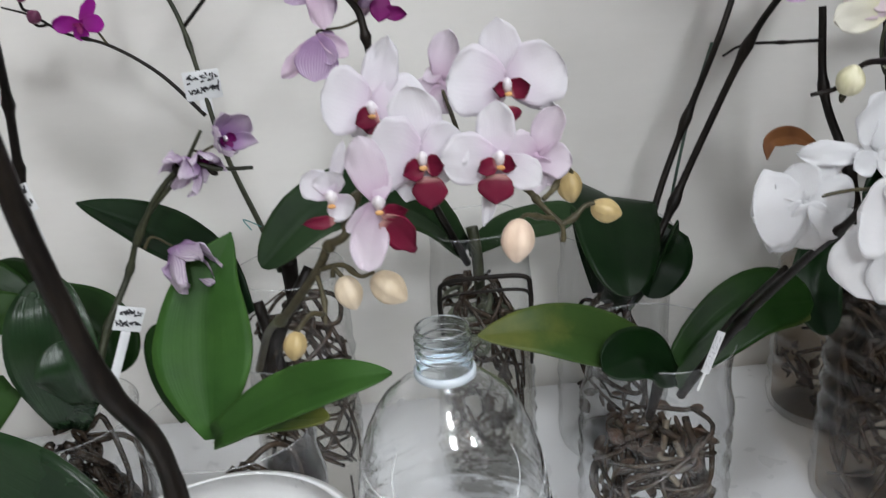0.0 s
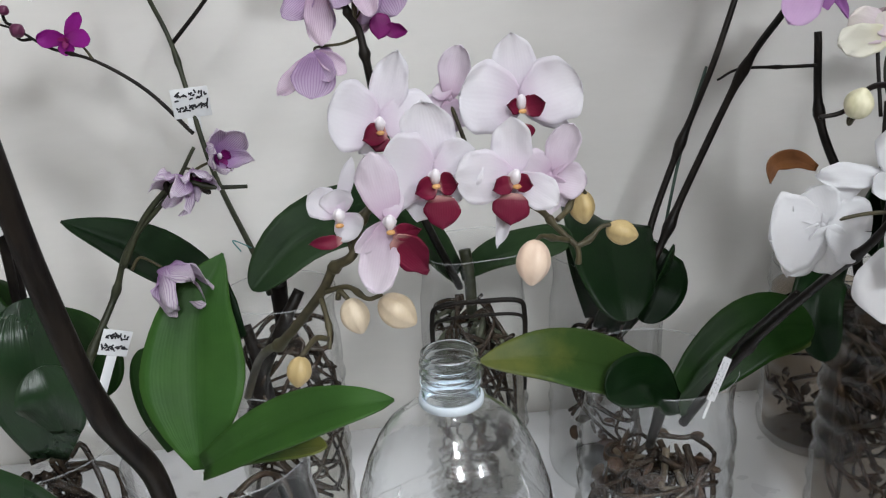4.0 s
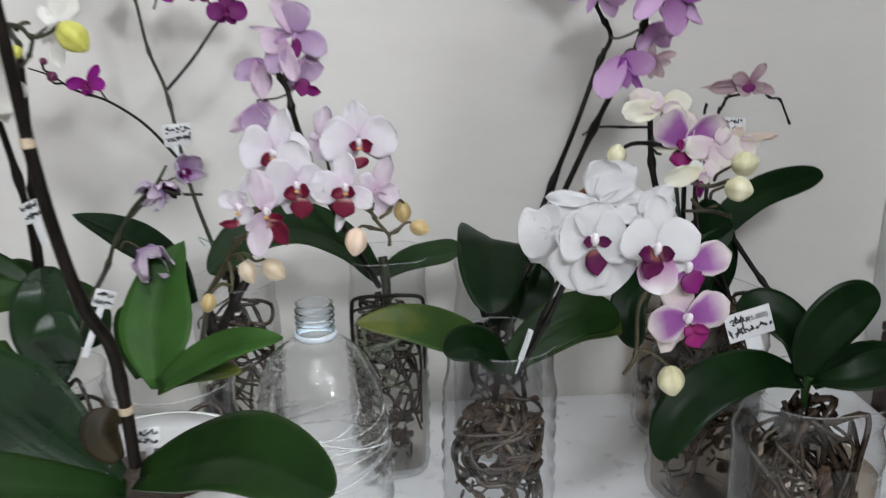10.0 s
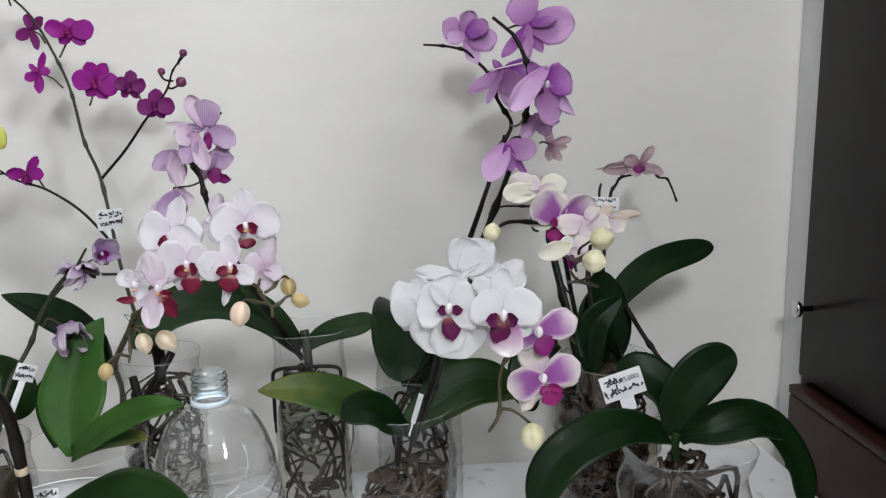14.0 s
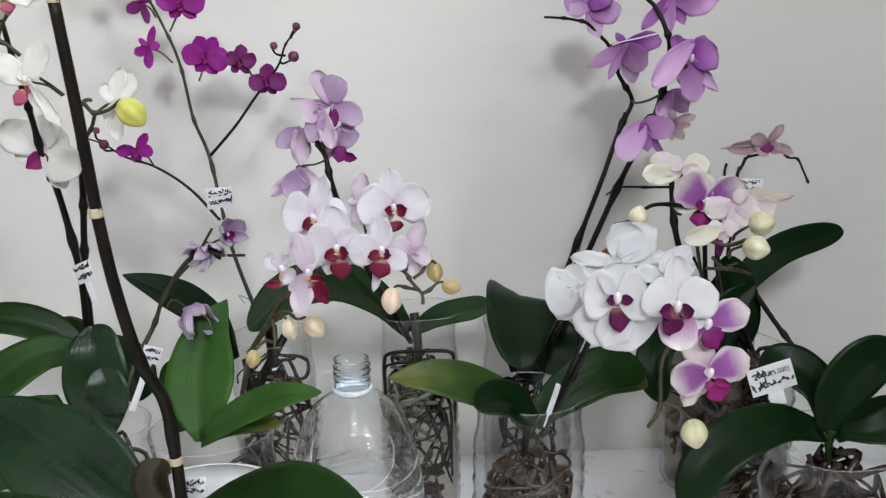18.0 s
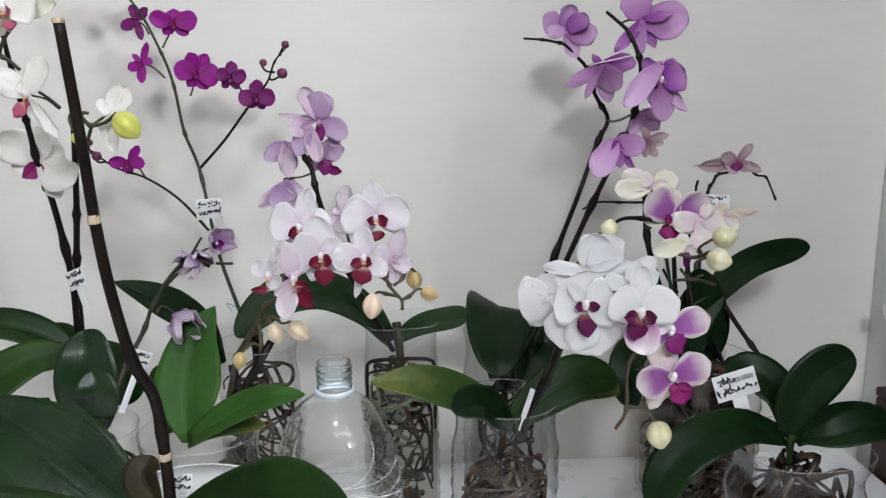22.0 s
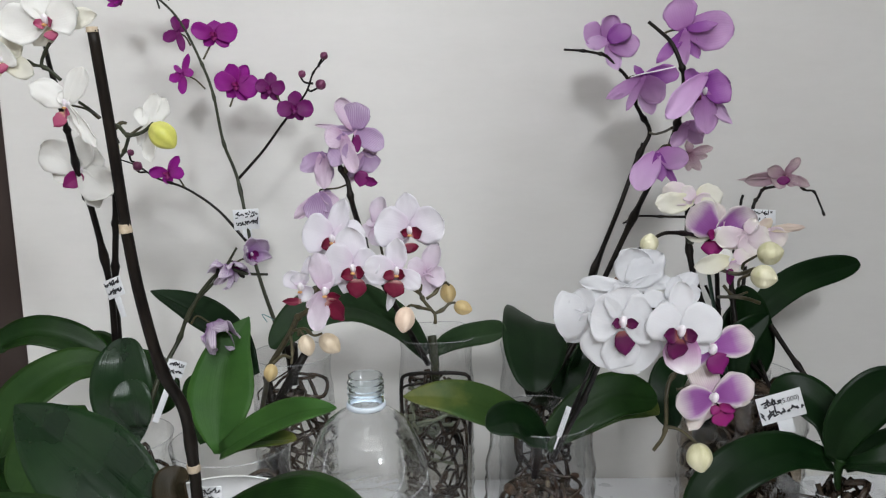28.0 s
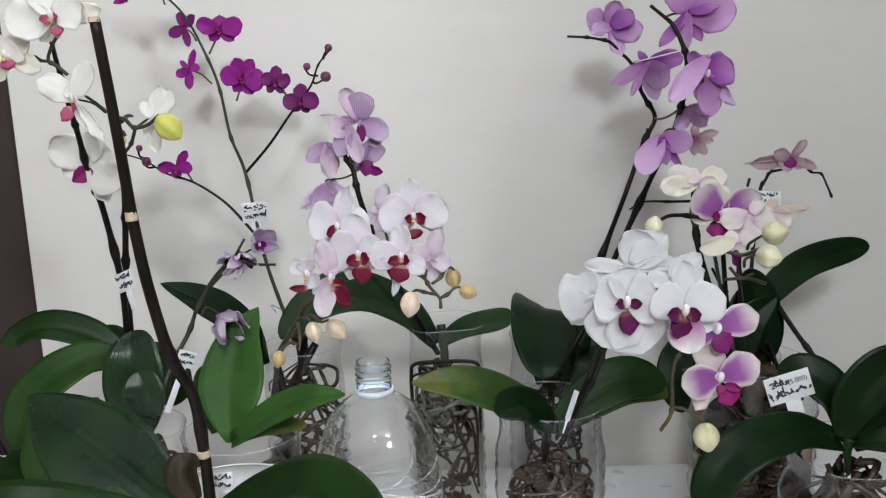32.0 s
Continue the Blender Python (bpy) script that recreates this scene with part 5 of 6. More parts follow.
bloom(o, (-0.2535, -0.4150, 0.6095), [("s", -7.8, 23.9, -3.0, 25.6), ("s", 36.8, 3.3, -3.0, 14.8, P_CREAM), ("s", -12.2, -18.7, -3.0, 18.7, P_CREAM), ("p", -36.7, -5.2, 3.0, 27.6), ("p", 25.5, 6.5, 3.0, 26.6)], (L_ROSE, [(-1.2, -2.4, -8.0, -5.0, 7.9), (1.1, -2.4, 7.3, -1.5, 7.9), (2.4, -7.8, 5.0, -16.1, 9.8)]), (-0.2604, -0.4100, 0.5826), petal=P_IVORY, size=1.2)
bloom(o, (-0.2987, -0.4080, 0.5797), [("s", 15.3, 18.1, -3.0, 17.9, P_CREAM), ("s", 25.2, -10.3, -2.0, 15.9, P_CREAM), ("p", -23.7, 9.1, 3.0, 27.9, P_CREAM), ("p", 9.4, 7.9, 3.0, 21.9), ("s", -15.5, -19.0, -3.0, 17.9, P_CREAM)], (L_ROSE, [(0.6, -3.2, 2.5, -11.6, 11.9)]), (-0.2744, -0.4000, 0.5746), petal=P_IVORY, size=1.2)
bloom(o, (-0.2431, -0.4170, 0.5432), [("p", -25.7, 18.0, 1.0, 18.7), ("p", 14.1, 29.3, 2.0, 14.7), ("s", 20.9, -32.8, 0.0, 8.2), ("s", 7.0, -23.2, -1.0, 7.1), ("s", -5.7, 9.4, -3.0, 9.8)], (L_ROSE, [(-1.5, -5.6, 4.8, -9.5, 7.9), (-1.7, -7.5, -9.9, -19.2, 10.8)]), (-0.2331, -0.3800, 0.5303), petal=P_IVORY)
bloom(o, (-0.2822, -0.3090, 0.4794), [("s", -27.6, -3.8, -3.0, 19.3), ("s", 14.0, 19.9, -2.0, 27.2), ("p", -33.4, 22.1, 3.0, 29.5), ("p", 0.2, 30.6, 0.0, 24.9), ("p", 26.9, -23.9, 2.0, 29.5), ("s", 14.7, -35.1, -1.0, 17.0)], (L_HOTPINK, [(1.8, -4.5, -14.6, -17.4, 14.7)]), (-0.2663, -0.3000, 0.4715), petal=P_IVORY, size=1.2)
bloom(o, (-0.1751, -0.4320, 0.5253), [("p", 7.9, 25.6, -2.0, 10.6), ("p", 16.0, 22.0, -1.0, 15.4), ("s", 2.0, -27.2, 0.0, 10.0), ("s", -6.4, -14.9, -1.0, 6.9), ("s", -6.0, 14.0, -3.0, 9.6)], None, (-0.1891, -0.4300, 0.5188), petal=P_IVORY, column=False)
bud(o, (-0.1577, -0.4440, 0.5184), (0.62, -0.2, -0.6), 0.0265, M_BUD_YELLOW, None, M_STEM_GREEN, 0.72)
bud(o, (-0.205, -0.425, 0.508), (0.1, -0.3, -0.7), 0.010, M_BUD_YELLOW, (-0.2010, -0.425, 0.512), M_STEM_GREEN, 0.8)
leaf(o, [(-0.248, -0.345, 0.211), (-0.244, -0.350, 0.259), (-0.245, -0.345, 0.297), (-0.250, -0.330, 0.316)], 0.062, M_LEAF_DEEP, (-0.05, -0.95, 0.35), "dark glossy upright leaf", fold=0.2, peak=0.5, tip=2)
leaf(o, [(-0.230, -0.360, 0.237), (-0.227, -0.375, 0.268), (-0.232, -0.370, 0.288)], 0.04, M_LEAF_DEEP, (0, -0.8, 0.6), fold=0.25)
leaf(o, [(-0.290, -0.260, 0.253), (-0.313, -0.260, 0.284), (-0.361, -0.265, 0.302), (-0.397, -0.270, 0.293), (-0.396, -0.275, 0.285)], 0.042, M_LEAF_MID, (0, -0.5, 0.85), fold=0.35, tip=4)
leaf(o, [(-0.284, -0.280, 0.273), (-0.316, -0.300, 0.277), (-0.358, -0.330, 0.248), (-0.371, -0.350, 0.203)], 0.056, M_LEAF_SOFT, (-0.35, -0.75, 0.5), fold=0.2)
leaf(o, [(-0.287, -0.330, 0.239), (-0.313, -0.360, 0.228), (-0.341, -0.380, 0.179)], 0.055, M_LEAF_SOFT, (0, -0.85, 0.45), fold=0.2)
leaf(o, [(-0.266, -0.270, 0.282), (-0.233, -0.290, 0.255), (-0.227, -0.300, 0.225)], 0.045, M_LEAF_MID, (0.2, -0.8, 0.5), fold=0.3)
leaf(o, [(-0.290, -0.260, 0.253), (-0.324, -0.220, 0.268), (-0.349, -0.200, 0.277)], 0.05, M_LEAF_MID, (0, -0.4, 0.9), fold=0.3)
roots(o, (*POT_L, 0), 0.046, 0.02, 0.2, 24, M_ROOT, 0.003, 15)

# ---- front orchid cut back to its stake-like stalk, broad leaves ----
K = (-0.105, -0.575)
o = thing("orchid", (*K, 0.10), "large-leaved orchid with a bare dark flower stalk in a white pot", "orchid", "orchids")
stem(o, [(-0.111, -0.572, 0.256), (-0.111, -0.576, 0.299), (-0.112, -0.585, 0.344), (-0.121, -0.596, 0.376), (-0.127, -0.607, 0.427), (-0.1288, -0.617, 0.473)], (0.0044, 0.0037), M_STEM, (0.28, 0.6), "flower_stalk", 1.18)
stem(o, [(-0.1288, -0.617, 0.4745), (-0.1295, -0.626, 0.53), (-0.1305, -0.637, 0.588)], (0.0036, 0.0033), M_STEM, (), "flower_stalk")
part("cut_end", tube([(-0.1307, -0.637, 0.5865), (-0.1308, -0.6371, 0.5895)], (0.0035, 0.0031), 10), M_CUT, o, "pale dry cut end")
part("node_scar", tube([(-0.1287, -0.617, 0.4705), (-0.1291, -0.6174, 0.476)], (0.0041, 0.0036), 10), M_CUT, o, "pale ring at the joint")
part("node_scar", tube([(-0.111, -0.5755, 0.2955), (-0.1113, -0.5762, 0.301)], (0.0047, 0.0046), 10), M_CUT, o, "pale ring at the joint")
leaf(o, [(-0.124, -0.565, 0.240), (-0.158, -0.555, 0.255), (-0.212, -0.530, 0.285), (-0.271, -0.497, 0.314)], 0.074, M_LEAF_DEEP, (0.05, -0.78, 0.62), "broad glossy dark green leaf", fold=0.3, peak=0.48, tip=1.5, base=0.25, end=0.8)
leaf(o, [(-0.108, -0.575, 0.249), (-0.068, -0.600, 0.273), (-0.026, -0.635, 0.295), (0.022, -0.670, 0.291)], 0.054, M_LEAF_MID, (0.0, -0.55, 0.85), fold=0.22, tip=2.2)
leaf(o, [(-0.120, -0.570, 0.233), (-0.179, -0.600, 0.256), (-0.243, -0.620, 0.272), (-0.306, -0.620, 0.254)], 0.06, M_LEAF_MID, (0, -0.5, 0.9), fold=0.2)
leaf(o, [(-0.122, -0.565, 0.257), (-0.133, -0.555, 0.272), (-0.130, -0.545, 0.284)], 0.030, M_LEAF_BROWN, (-0.3, -0.9, 0.2), "small dry brown leaf", fold=0.35, tip=2)
pot = thing("flower_pot", (*K, 0.0), "round white flower pot on the table", "pot", "white pots")
part("pot_wall", lathe([(0.045, 0.0), (0.05, 0.004), (0.068, 0.200), (0.072, 0.205), (0.073, 0.219), (0.069, 0.221)], (-0.120, -0.500, 0), 44, wall=0.003), M_POT_WHITE, pot)
part("potting_bark", lathe([(0.05, 0.02), (0.064, 0.192), (0.03, 0.20)], (-0.120, -0.500, 0), 30, wobble=0.05), M_BARK, pot)

# ---- orchid of white flowers with purple lips ----
o = thing("orchid", (*POT_D, 0.02), "orchid with large white flowers with purple lips", "orchid", "orchids")
leaf(o, [(0.162, -0.372, 0.221), (0.120, -0.385, 0.255), (0.072, -0.395, 0.276), (0.027, -0.400, 0.280)], 0.038, M_LEAF_YELLOW, (-0.05, -0.75, 0.65), "green leaf yellowing towards its tip", fold=0.2, tip=1.8, end=0.75)
leaf(o, [(0.161, -0.375, 0.222), (0.129, -0.400, 0.255), (0.101, -0.415, 0.256)], 0.036, M_LEAF, (-0.1, -0.7, 0.7), fold=0.25, tip=3)
leaf(o, [(0.159, -0.372, 0.217), (0.188, -0.360, 0.240), (0.230, -0.345, 0.257), (0.276, -0.331, 0.248)], 0.046, M_LEAF_MID, (0, -0.75, 0.6), fold=0.25)
leaf(o, [(0.177, -0.360, 0.220), (0.225, -0.340, 0.243), (0.264, -0.325, 0.239), (0.282, -0.320, 0.230)], 0.036, M_LEAF_YELLOW, (0.3, -0.6, 0.7), fold=0.25)
stem(o, [(0.167, -0.372, 0.205), (0.178, -0.390, 0.242), (0.189, -0.420, 0.289), (0.192, -0.470, 0.342), (0.189, -0.510, 0.377), (0.202, -0.520, 0.402), (0.223, -0.520, 0.401)], (0.0032, 0.0014), M_STEM, (0.3, 0.62))
stem(o, [(0.179, -0.395, 0.258), (0.184, -0.415, 0.287), (0.187, -0.460, 0.334)], 0.0016, M_STEM)
bloom(o, (0.1736, -0.4980, 0.3846), [("p", -25.4, -3.4, 2.0, 31.0), ("p", -13.7, -23.6, 0.0, 16.0), ("p", -7.4, 17.0, -1.0, 17.2), ("s", 16.9, 25.2, -3.0, 11.5), ("p", 20.0, -6.0, 0.0, 26.0), ("s", 6.0, -24.0, -1.0, 20.0)], None, (0.2194, -0.5200, 0.3912), petal=P_WHITE, ruffle=0.1, column=False)
bloom(o, (0.2031, -0.5000, 0.4053), [("p", -35.5, 2.3, 1.0, 9.6), ("p", 7.2, 27.5, 0.0, 25.1), ("p", 23.5, 24.5, 1.0, 22.9), ("s", 33.7, 4.4, -1.0, 11.4), ("s", 16.7, -9.8, 2.0, 13.7), ("s", -9.2, -5.9, 1.0, 11.4)], None, (0.2194, -0.5200, 0.3912), petal=P_WHITE, ruffle=0.12, column=False)
bloom(o, (0.2268, -0.5250, 0.4007), [("p", 20.5, 17.5, 0.0, 13.6), ("p", 23.4, 4.4, -1.0, 13.2), ("p", -17.6, 1.4, 1.0, 11.0), ("s", 6.0, 17.2, 1.0, 11.0), ("s", -1.9, -9.3, 3.0, 11.0)], None, (0.2194, -0.5200, 0.3912), petal=P_WHITE, ruffle=0.11, column=False)
bloom(o, (0.1874, -0.5530, 0.3929), [("p", -13.0, -33.0, -2.0, 34.0), ("p", 15.0, -36.0, -1.0, 36.0), ("s", 1.6, 23.6, -3.0, 27.2), ("p", -21.9, 5.4, 2.0, 28.5), ("p", 20.8, 3.1, 2.0, 29.5)], (L_MAGENTA, [(-1.2, -1.5, -8.8, -0.6, 7.1), (2.0, -1.6, 10.1, -0.3, 7.1), (0.6, -6.7, 3.2, -24.7, 13.4)]), (0.2194, -0.5200, 0.3912), petal=P_WHITE, ruffle=0.045, curl=0.07, size=1.3)
bloom(o, (0.2257, -0.5620, 0.3884), [("s", 1.8, 33.3, -3.0, 17.7), ("s", 20.0, -15.7, -2.0, 13.9), ("s", 3.5, -29.6, 1.0, 22.5, P_WHITE_BLUSH), ("p", -20.9, 11.9, 3.0, 23.1), ("p", 26.2, 10.0, 3.0, 24.5)], (L_MAGENTA, [(-2.0, -3.3, -13.7, -3.1, 10.3), (2.3, -3.3, 10.4, -3.0, 9.9), (-0.6, -5.5, -4.4, -20.6, 14.8)]), (0.2194, -0.5200, 0.3912), petal=P_WHITE, ruffle=0.05, curl=0.07, size=1.3)
roots(o, (*POT_D, 0), 0.043, 0.06, 0.172, 26, M_ROOT, 0.0024, 21)
roots(o, (*POT_D, 0), 0.043, 0.08, 0.17, 5, M_ROOT_PALE, 0.0026, 22)
chips(o, (*POT_D, 0), 0.040, 0.07, 0.170, 110, 23)
part("crown", tube([(0.155, -0.368, 0.232), (0.155, -0.36, 0.205), (0.153, -0.35, 0.175)], (0.0050, 0.0032)), M_STEM, o)

# ---- tall violet orchid by the wall ----
o = thing("orchid", (*POT_C, 0.02), "tall orchid with violet flowers on two dark stalks", "orchid", "orchids")
leaf(o, [(0.191, -0.130, 0.174), (0.187, -0.125, 0.231), (0.179, -0.145, 0.274), (0.173, -0.175, 0.279), (0.167, -0.215, 0.261), (0.164, -0.245, 0.244), (0.164, -0.260, 0.229)], 0.080, M_LEAF,
     lambda s: (0.02, math.cos(math.pi * min(s / 0.62, 1.0)), 0.25 + math.sin(math.pi * min(s / 0.62, 1.0))), "broad dark leaf folding forward and hanging", fold=0.10, tip=2.6, base=0.55, peak=0.5, rows=30)
leaf(o, [(0.187, -0.140, 0.162), (0.204, -0.150, 0.202), (0.214, -0.165, 0.232), (0.215, -0.190, 0.230), (0.198, -0.205, 0.200)], 0.058, M_LEAF,
     lambda s: (0.1, math.cos(math.pi * min(s / 0.6, 1.0)), 0.25 + math.sin(math.pi * min(s / 0.6, 1.0))), fold=0.15, tip=2.4, base=0.5, rows=28)
leaf(o, [(0.199, -0.150, 0.166), (0.210, -0.190, 0.227), (0.220, -0.210, 0.271)], 0.032, M_LEAF, (0.5, -0.5, 0.2), fold=0.3, tip=2.0, end=0.8)
stem(o, [(0.180, -0.215, 0.215), (0.213, -0.190, 0.255), (0.243, -0.180, 0.316), (0.2812, -0.1850, 0.4073), (0.2905, -0.2200, 0.4511), (0.2968, -0.2600, 0.4895), (0.2974, -0.2850, 0.5173), (0.2970, -0.3000, 0.5347), (0.2960, -0.3050, 0.5617), (0.2899, -0.3050, 0.5802), (0.2833, -0.3000, 0.5947), (0.2757, -0.3000, 0.6018), (0.2616, -0.3000, 0.6131)], (0.0036, 0.0016), M_STEM, (0.12, 0.25, 0.36, 0.5, 0.7), name="flower_stalk", swell=1.7)
stem(o, [(0.205, -0.175, 0.239), (0.222, -0.160, 0.285), (0.247, -0.150, 0.345), (0.2713, -0.1500, 0.4097), (0.2951, -0.1380, 0.4700), (0.3102, -0.1300, 0.4988), (0.2986, -0.1320, 0.5206), (0.2913, -0.1340, 0.5334), (0.2809, -0.1360, 0.5610), (0.2674, -0.1380, 0.5747), (0.2540, -0.1400, 0.5870), (0.2397, -0.1420, 0.5907), (0.2268, -0.1440, 0.5927), (0.2052, -0.1460, 0.5942)], (0.0032, 0.0013), M_STEM, (0.15, 0.32, 0.44, 0.55, 0.8, 0.92), name="flower_stalk", swell=1.7)
stem(o, [(0.224, -0.170, 0.239), (0.236, -0.155, 0.286), (0.254, -0.140, 0.348), (0.276, -0.125, 0.403)], 0.0014, M_STAKE, (), "support_stake", label="thin green support stake")
stem(o, [(0.3102, -0.1300, 0.4988), (0.3089, -0.1600, 0.4992), (0.3052, -0.2100, 0.5045), (0.2975, -0.2700, 0.5122)], 0.0014, M_STEM_OLIVE)
stem(o, [(0.2949, -0.1390, 0.4701), (0.2997, -0.1400, 0.4880)], (0.0012, 0.0010), M_STEM, (0.9,))
stem(o, [(0.2817, -0.1380, 0.5622), (0.2925, -0.1450, 0.5657), (0.3092, -0.1480, 0.5692), (0.3310, -0.1500, 0.5739)], 0.0008, M_COLUMN, (), "flower_stalk", label="pale thin flower stalk")
# petals in the darkest violet have fold shade in their colour
bloom(o, (0.2554, -0.1400, 0.6025), [("s", 6.5, 27.4, -2.0, 21.9, P_VIOLET), ("p", -26.4, 15.2, 1.0, 22.7, P_VIOLET), ("p", 35.0, -1.9, 0.0, 26.9, P_VIOLET), ("s", 13.9, -29.5, 1.0, 16.0, P_VIOLET_LIGHT), ("p", 23.0, 16.7, 3.0, 18.5, P_VIOLET_SHADED), ("s", -24.3, -1.4, 3.0, 14.3, P_VIOLET_LIGHT)], None, (0.2553, -0.1400, 0.5870), petal=P_VIOLET, column=False, curl=0.22)
bloom(o, (0.2983, -0.1420, 0.5635), [("s", -39.8, -25.0, 0.0, 14.3, P_VIOLET), ("p", 37.9, 3.7, 0.0, 18.5, P_VIOLET_SHADED), ("s", -11.5, 11.7, -1.0, 7.6, P_VIOLET_SHADED), ("p", 6.9, -41.6, 1.0, 16.8, P_VIOLET_LIGHT), ("p", 17.5, -28.3, 3.0, 24.4, P_VIOLET), ("s", -20.5, -35.7, 2.0, 9.2, P_VIOLET)], None, (0.2812, -0.1400, 0.5622), petal=P_VIOLET, column=False, curl=0.22)
bloom(o, (0.2967, -0.3000, 0.6051), [("p", -10.7, 27.1, 0.0, 26.7, P_VIOLET), ("p", 44.8, -0.4, 0.0, 31.0, P_VIOLET), ("s", 14.8, -24.9, 1.0, 10.6, P_VIOLET_SHADED), ("s", -23.9, -29.9, 1.0, 10.6, P_VIOLET_SHADED), ("s", -2.6, -32.7, 3.0, 10.6, P_VIOLET), ("s", 27.5, 6.0, 6.0, 9.1, P_VIOLET_SHADED)], None, (0.2757, -0.3000, 0.6018), petal=P_VIOLET, column=False, curl=0.22)
bloom(o, (0.3103, -0.3220, 0.5476), [("s", -16.7, 19.1, -2.0, 13.7, P_VIOLET_SHADED), ("p", 22.4, 7.3, 0.0, 27.4, P_VIOLET_SHADED), ("s", 28.4, -27.4, -1.0, 11.6, P_VIOLET_LIGHT), ("p", 5.3, -37.2, 3.0, 22.6, P_VIOLET), ("s", -6.2, -23.7, 1.0, 13.7, P_VIOLET_LIGHT)], (L_MAGENTA, [(-3.8, -3.9, -8.6, -8.8, 4.8)]), (0.2960, -0.3050, 0.5617), petal=P_VIOLET, curl=0.2)
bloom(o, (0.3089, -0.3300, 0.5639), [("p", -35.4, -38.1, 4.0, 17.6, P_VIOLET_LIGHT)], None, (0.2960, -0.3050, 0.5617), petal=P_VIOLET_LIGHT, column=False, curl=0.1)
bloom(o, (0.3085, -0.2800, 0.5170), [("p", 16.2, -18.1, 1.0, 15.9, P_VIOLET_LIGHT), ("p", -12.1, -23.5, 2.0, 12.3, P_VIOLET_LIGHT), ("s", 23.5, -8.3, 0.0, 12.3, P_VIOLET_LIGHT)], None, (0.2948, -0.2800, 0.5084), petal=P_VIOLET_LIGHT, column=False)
bloom(o, (0.2749, -0.3000, 0.4896), [("p", -21.1, -33.7, 1.0, 21.8, P_VIOLET_LIGHT), ("p", 27.7, -9.7, 3.0, 19.0, P_VIOLET), ("s", 20.3, -33.1, 0.0, 7.0, P_VIOLET_SHADED), ("s", 3.9, -26.9, 1.0, 12.0, P_VIOLET_SHADED)], None, (0.2932, -0.2800, 0.4954), petal=P_VIOLET, column=False, curl=0.2)
bloom(o, (0.3562, -0.1360, 0.4744), [("s", 25.5, 7.5, 1.0, 9.4), ("s", 19.6, -4.0, 2.0, 8.9), ("s", 13.1, -18.2, 1.0, 10.9), ("s", -1.7, -19.3, 2.0, 9.4), ("s", -2.0, 15.4, 0.0, 10.4)], None, (0.3433, -0.1400, 0.4774), petal=P_DRY, column=False, curl=0.3)
roots(o, (*POT_C, 0), 0.036, 0.03, 0.185, 14, M_ROOT, 0.0026, 31)
chips(o, (*POT_C, 0), 0.034, 0.02, 0.11, 30, 32)

# ---- crowded orchid of white, rose and violet flowers ----
o = thing("orchid", (*POT_F, 0.02), "crowded orchid with violet-hearted and faded rose flowers", "orchid", "orchids")
leaf(o, [(0.397, -0.220, 0.263), (0.416, -0.200, 0.287), (0.474, -0.175, 0.327), (0.559, -0.153, 0.346)], 0.037, M_LEAF, (-0.35, -0.75, 0.45), fold=0.2, tip=3.2)
leaf(o, [(0.397, -0.230, 0.252), (0.391, -0.225, 0.278), (0.421, -0.210, 0.313)], 0.05, M_LEAF, (0, -0.9, 0.3), fold=0.2)
leaf(o, [(0.395, -0.250, 0.226), (0.407, -0.240, 0.262), (0.400, -0.235, 0.300), (0.391, -0.230, 0.338)], 0.046, M_LEAF, (0.35, -0.9, 0.1), fold=0.25, tip=2.2, twist=0.4)
leaf(o, [(0.378, -0.270, 0.227), (0.369, -0.280, 0.263), (0.375, -0.285, 0.296), (0.403, -0.280, 0.319)], 0.034, M_LEAF, (-0.3, -0.9, 0.1), fold=0.3, tip=2.0, end=0.7)
leaf(o, [(0.338, -0.260, 0.264), (0.305, -0.290, 0.265), (0.291, -0.310, 0.245), (0.298, -0.320, 0.211)], 0.036, M_LEAF, (-0.4, -0.85, 0.3), fold=0.3)
leaf(o, [(0.264, -0.335, 0.364), (0.249, -0.335, 0.371), (0.232, -0.340, 0.370), (0.228, -0.345, 0.359)], 0.013, M_LEAF_RUST, (-0.2, -0.9, 0.3), "small rust-coloured dying leaf", fold=0.3, tip=1.5, end=0.9)
stem(o, [(0.365, -0.250, 0.233), (0.349, -0.240, 0.309), (0.343, -0.200, 0.365), (0.339, -0.190, 0.435)], (0.0042, 0.003), M_STEM, (0.35, 0.7))
stem(o, [(0.371, -0.260, 0.237), (0.344, -0.300, 0.326), (0.321, -0.350, 0.390), (0.308, -0.360, 0.414), (0.262, -0.390, 0.426), (0.239, -0.400, 0.415), (0.224, -0.400, 0.412)], (0.0028, 0.0012), M_STEM, (0.4, 0.6, 0.8))
stem(o, [(0.339, -0.195, 0.409), (0.320, -0.180, 0.407), (0.295, -0.150, 0.403), (0.280, -0.140, 0.393)], (0.0016, 0.0011), M_STEM, (0.4,))
stem(o, [(0.321, -0.350, 0.385), (0.315, -0.420, 0.395), (0.319, -0.450, 0.406)], 0.0018, M_STEM_OLIVE)
stem(o, [(0.329, -0.340, 0.354), (0.321, -0.420, 0.374), (0.337, -0.420, 0.369)], 0.0016, M_STEM_OLIVE)
stem(o, [(0.349, -0.300, 0.277), (0.295, -0.420, 0.339), (0.253, -0.500, 0.345), (0.232, -0.520, 0.334), (0.228, -0.530, 0.301), (0.220, -0.530, 0.285)], (0.0022, 0.0014), M_STEM_OLIVE, (0.55, 0.8))
stem(o, [(0.309, -0.360, 0.394), (0.330, -0.330, 0.334), (0.356, -0.300, 0.261)], 0.0018, M_STAKE, (), "support_stake", label="thin green support stake")
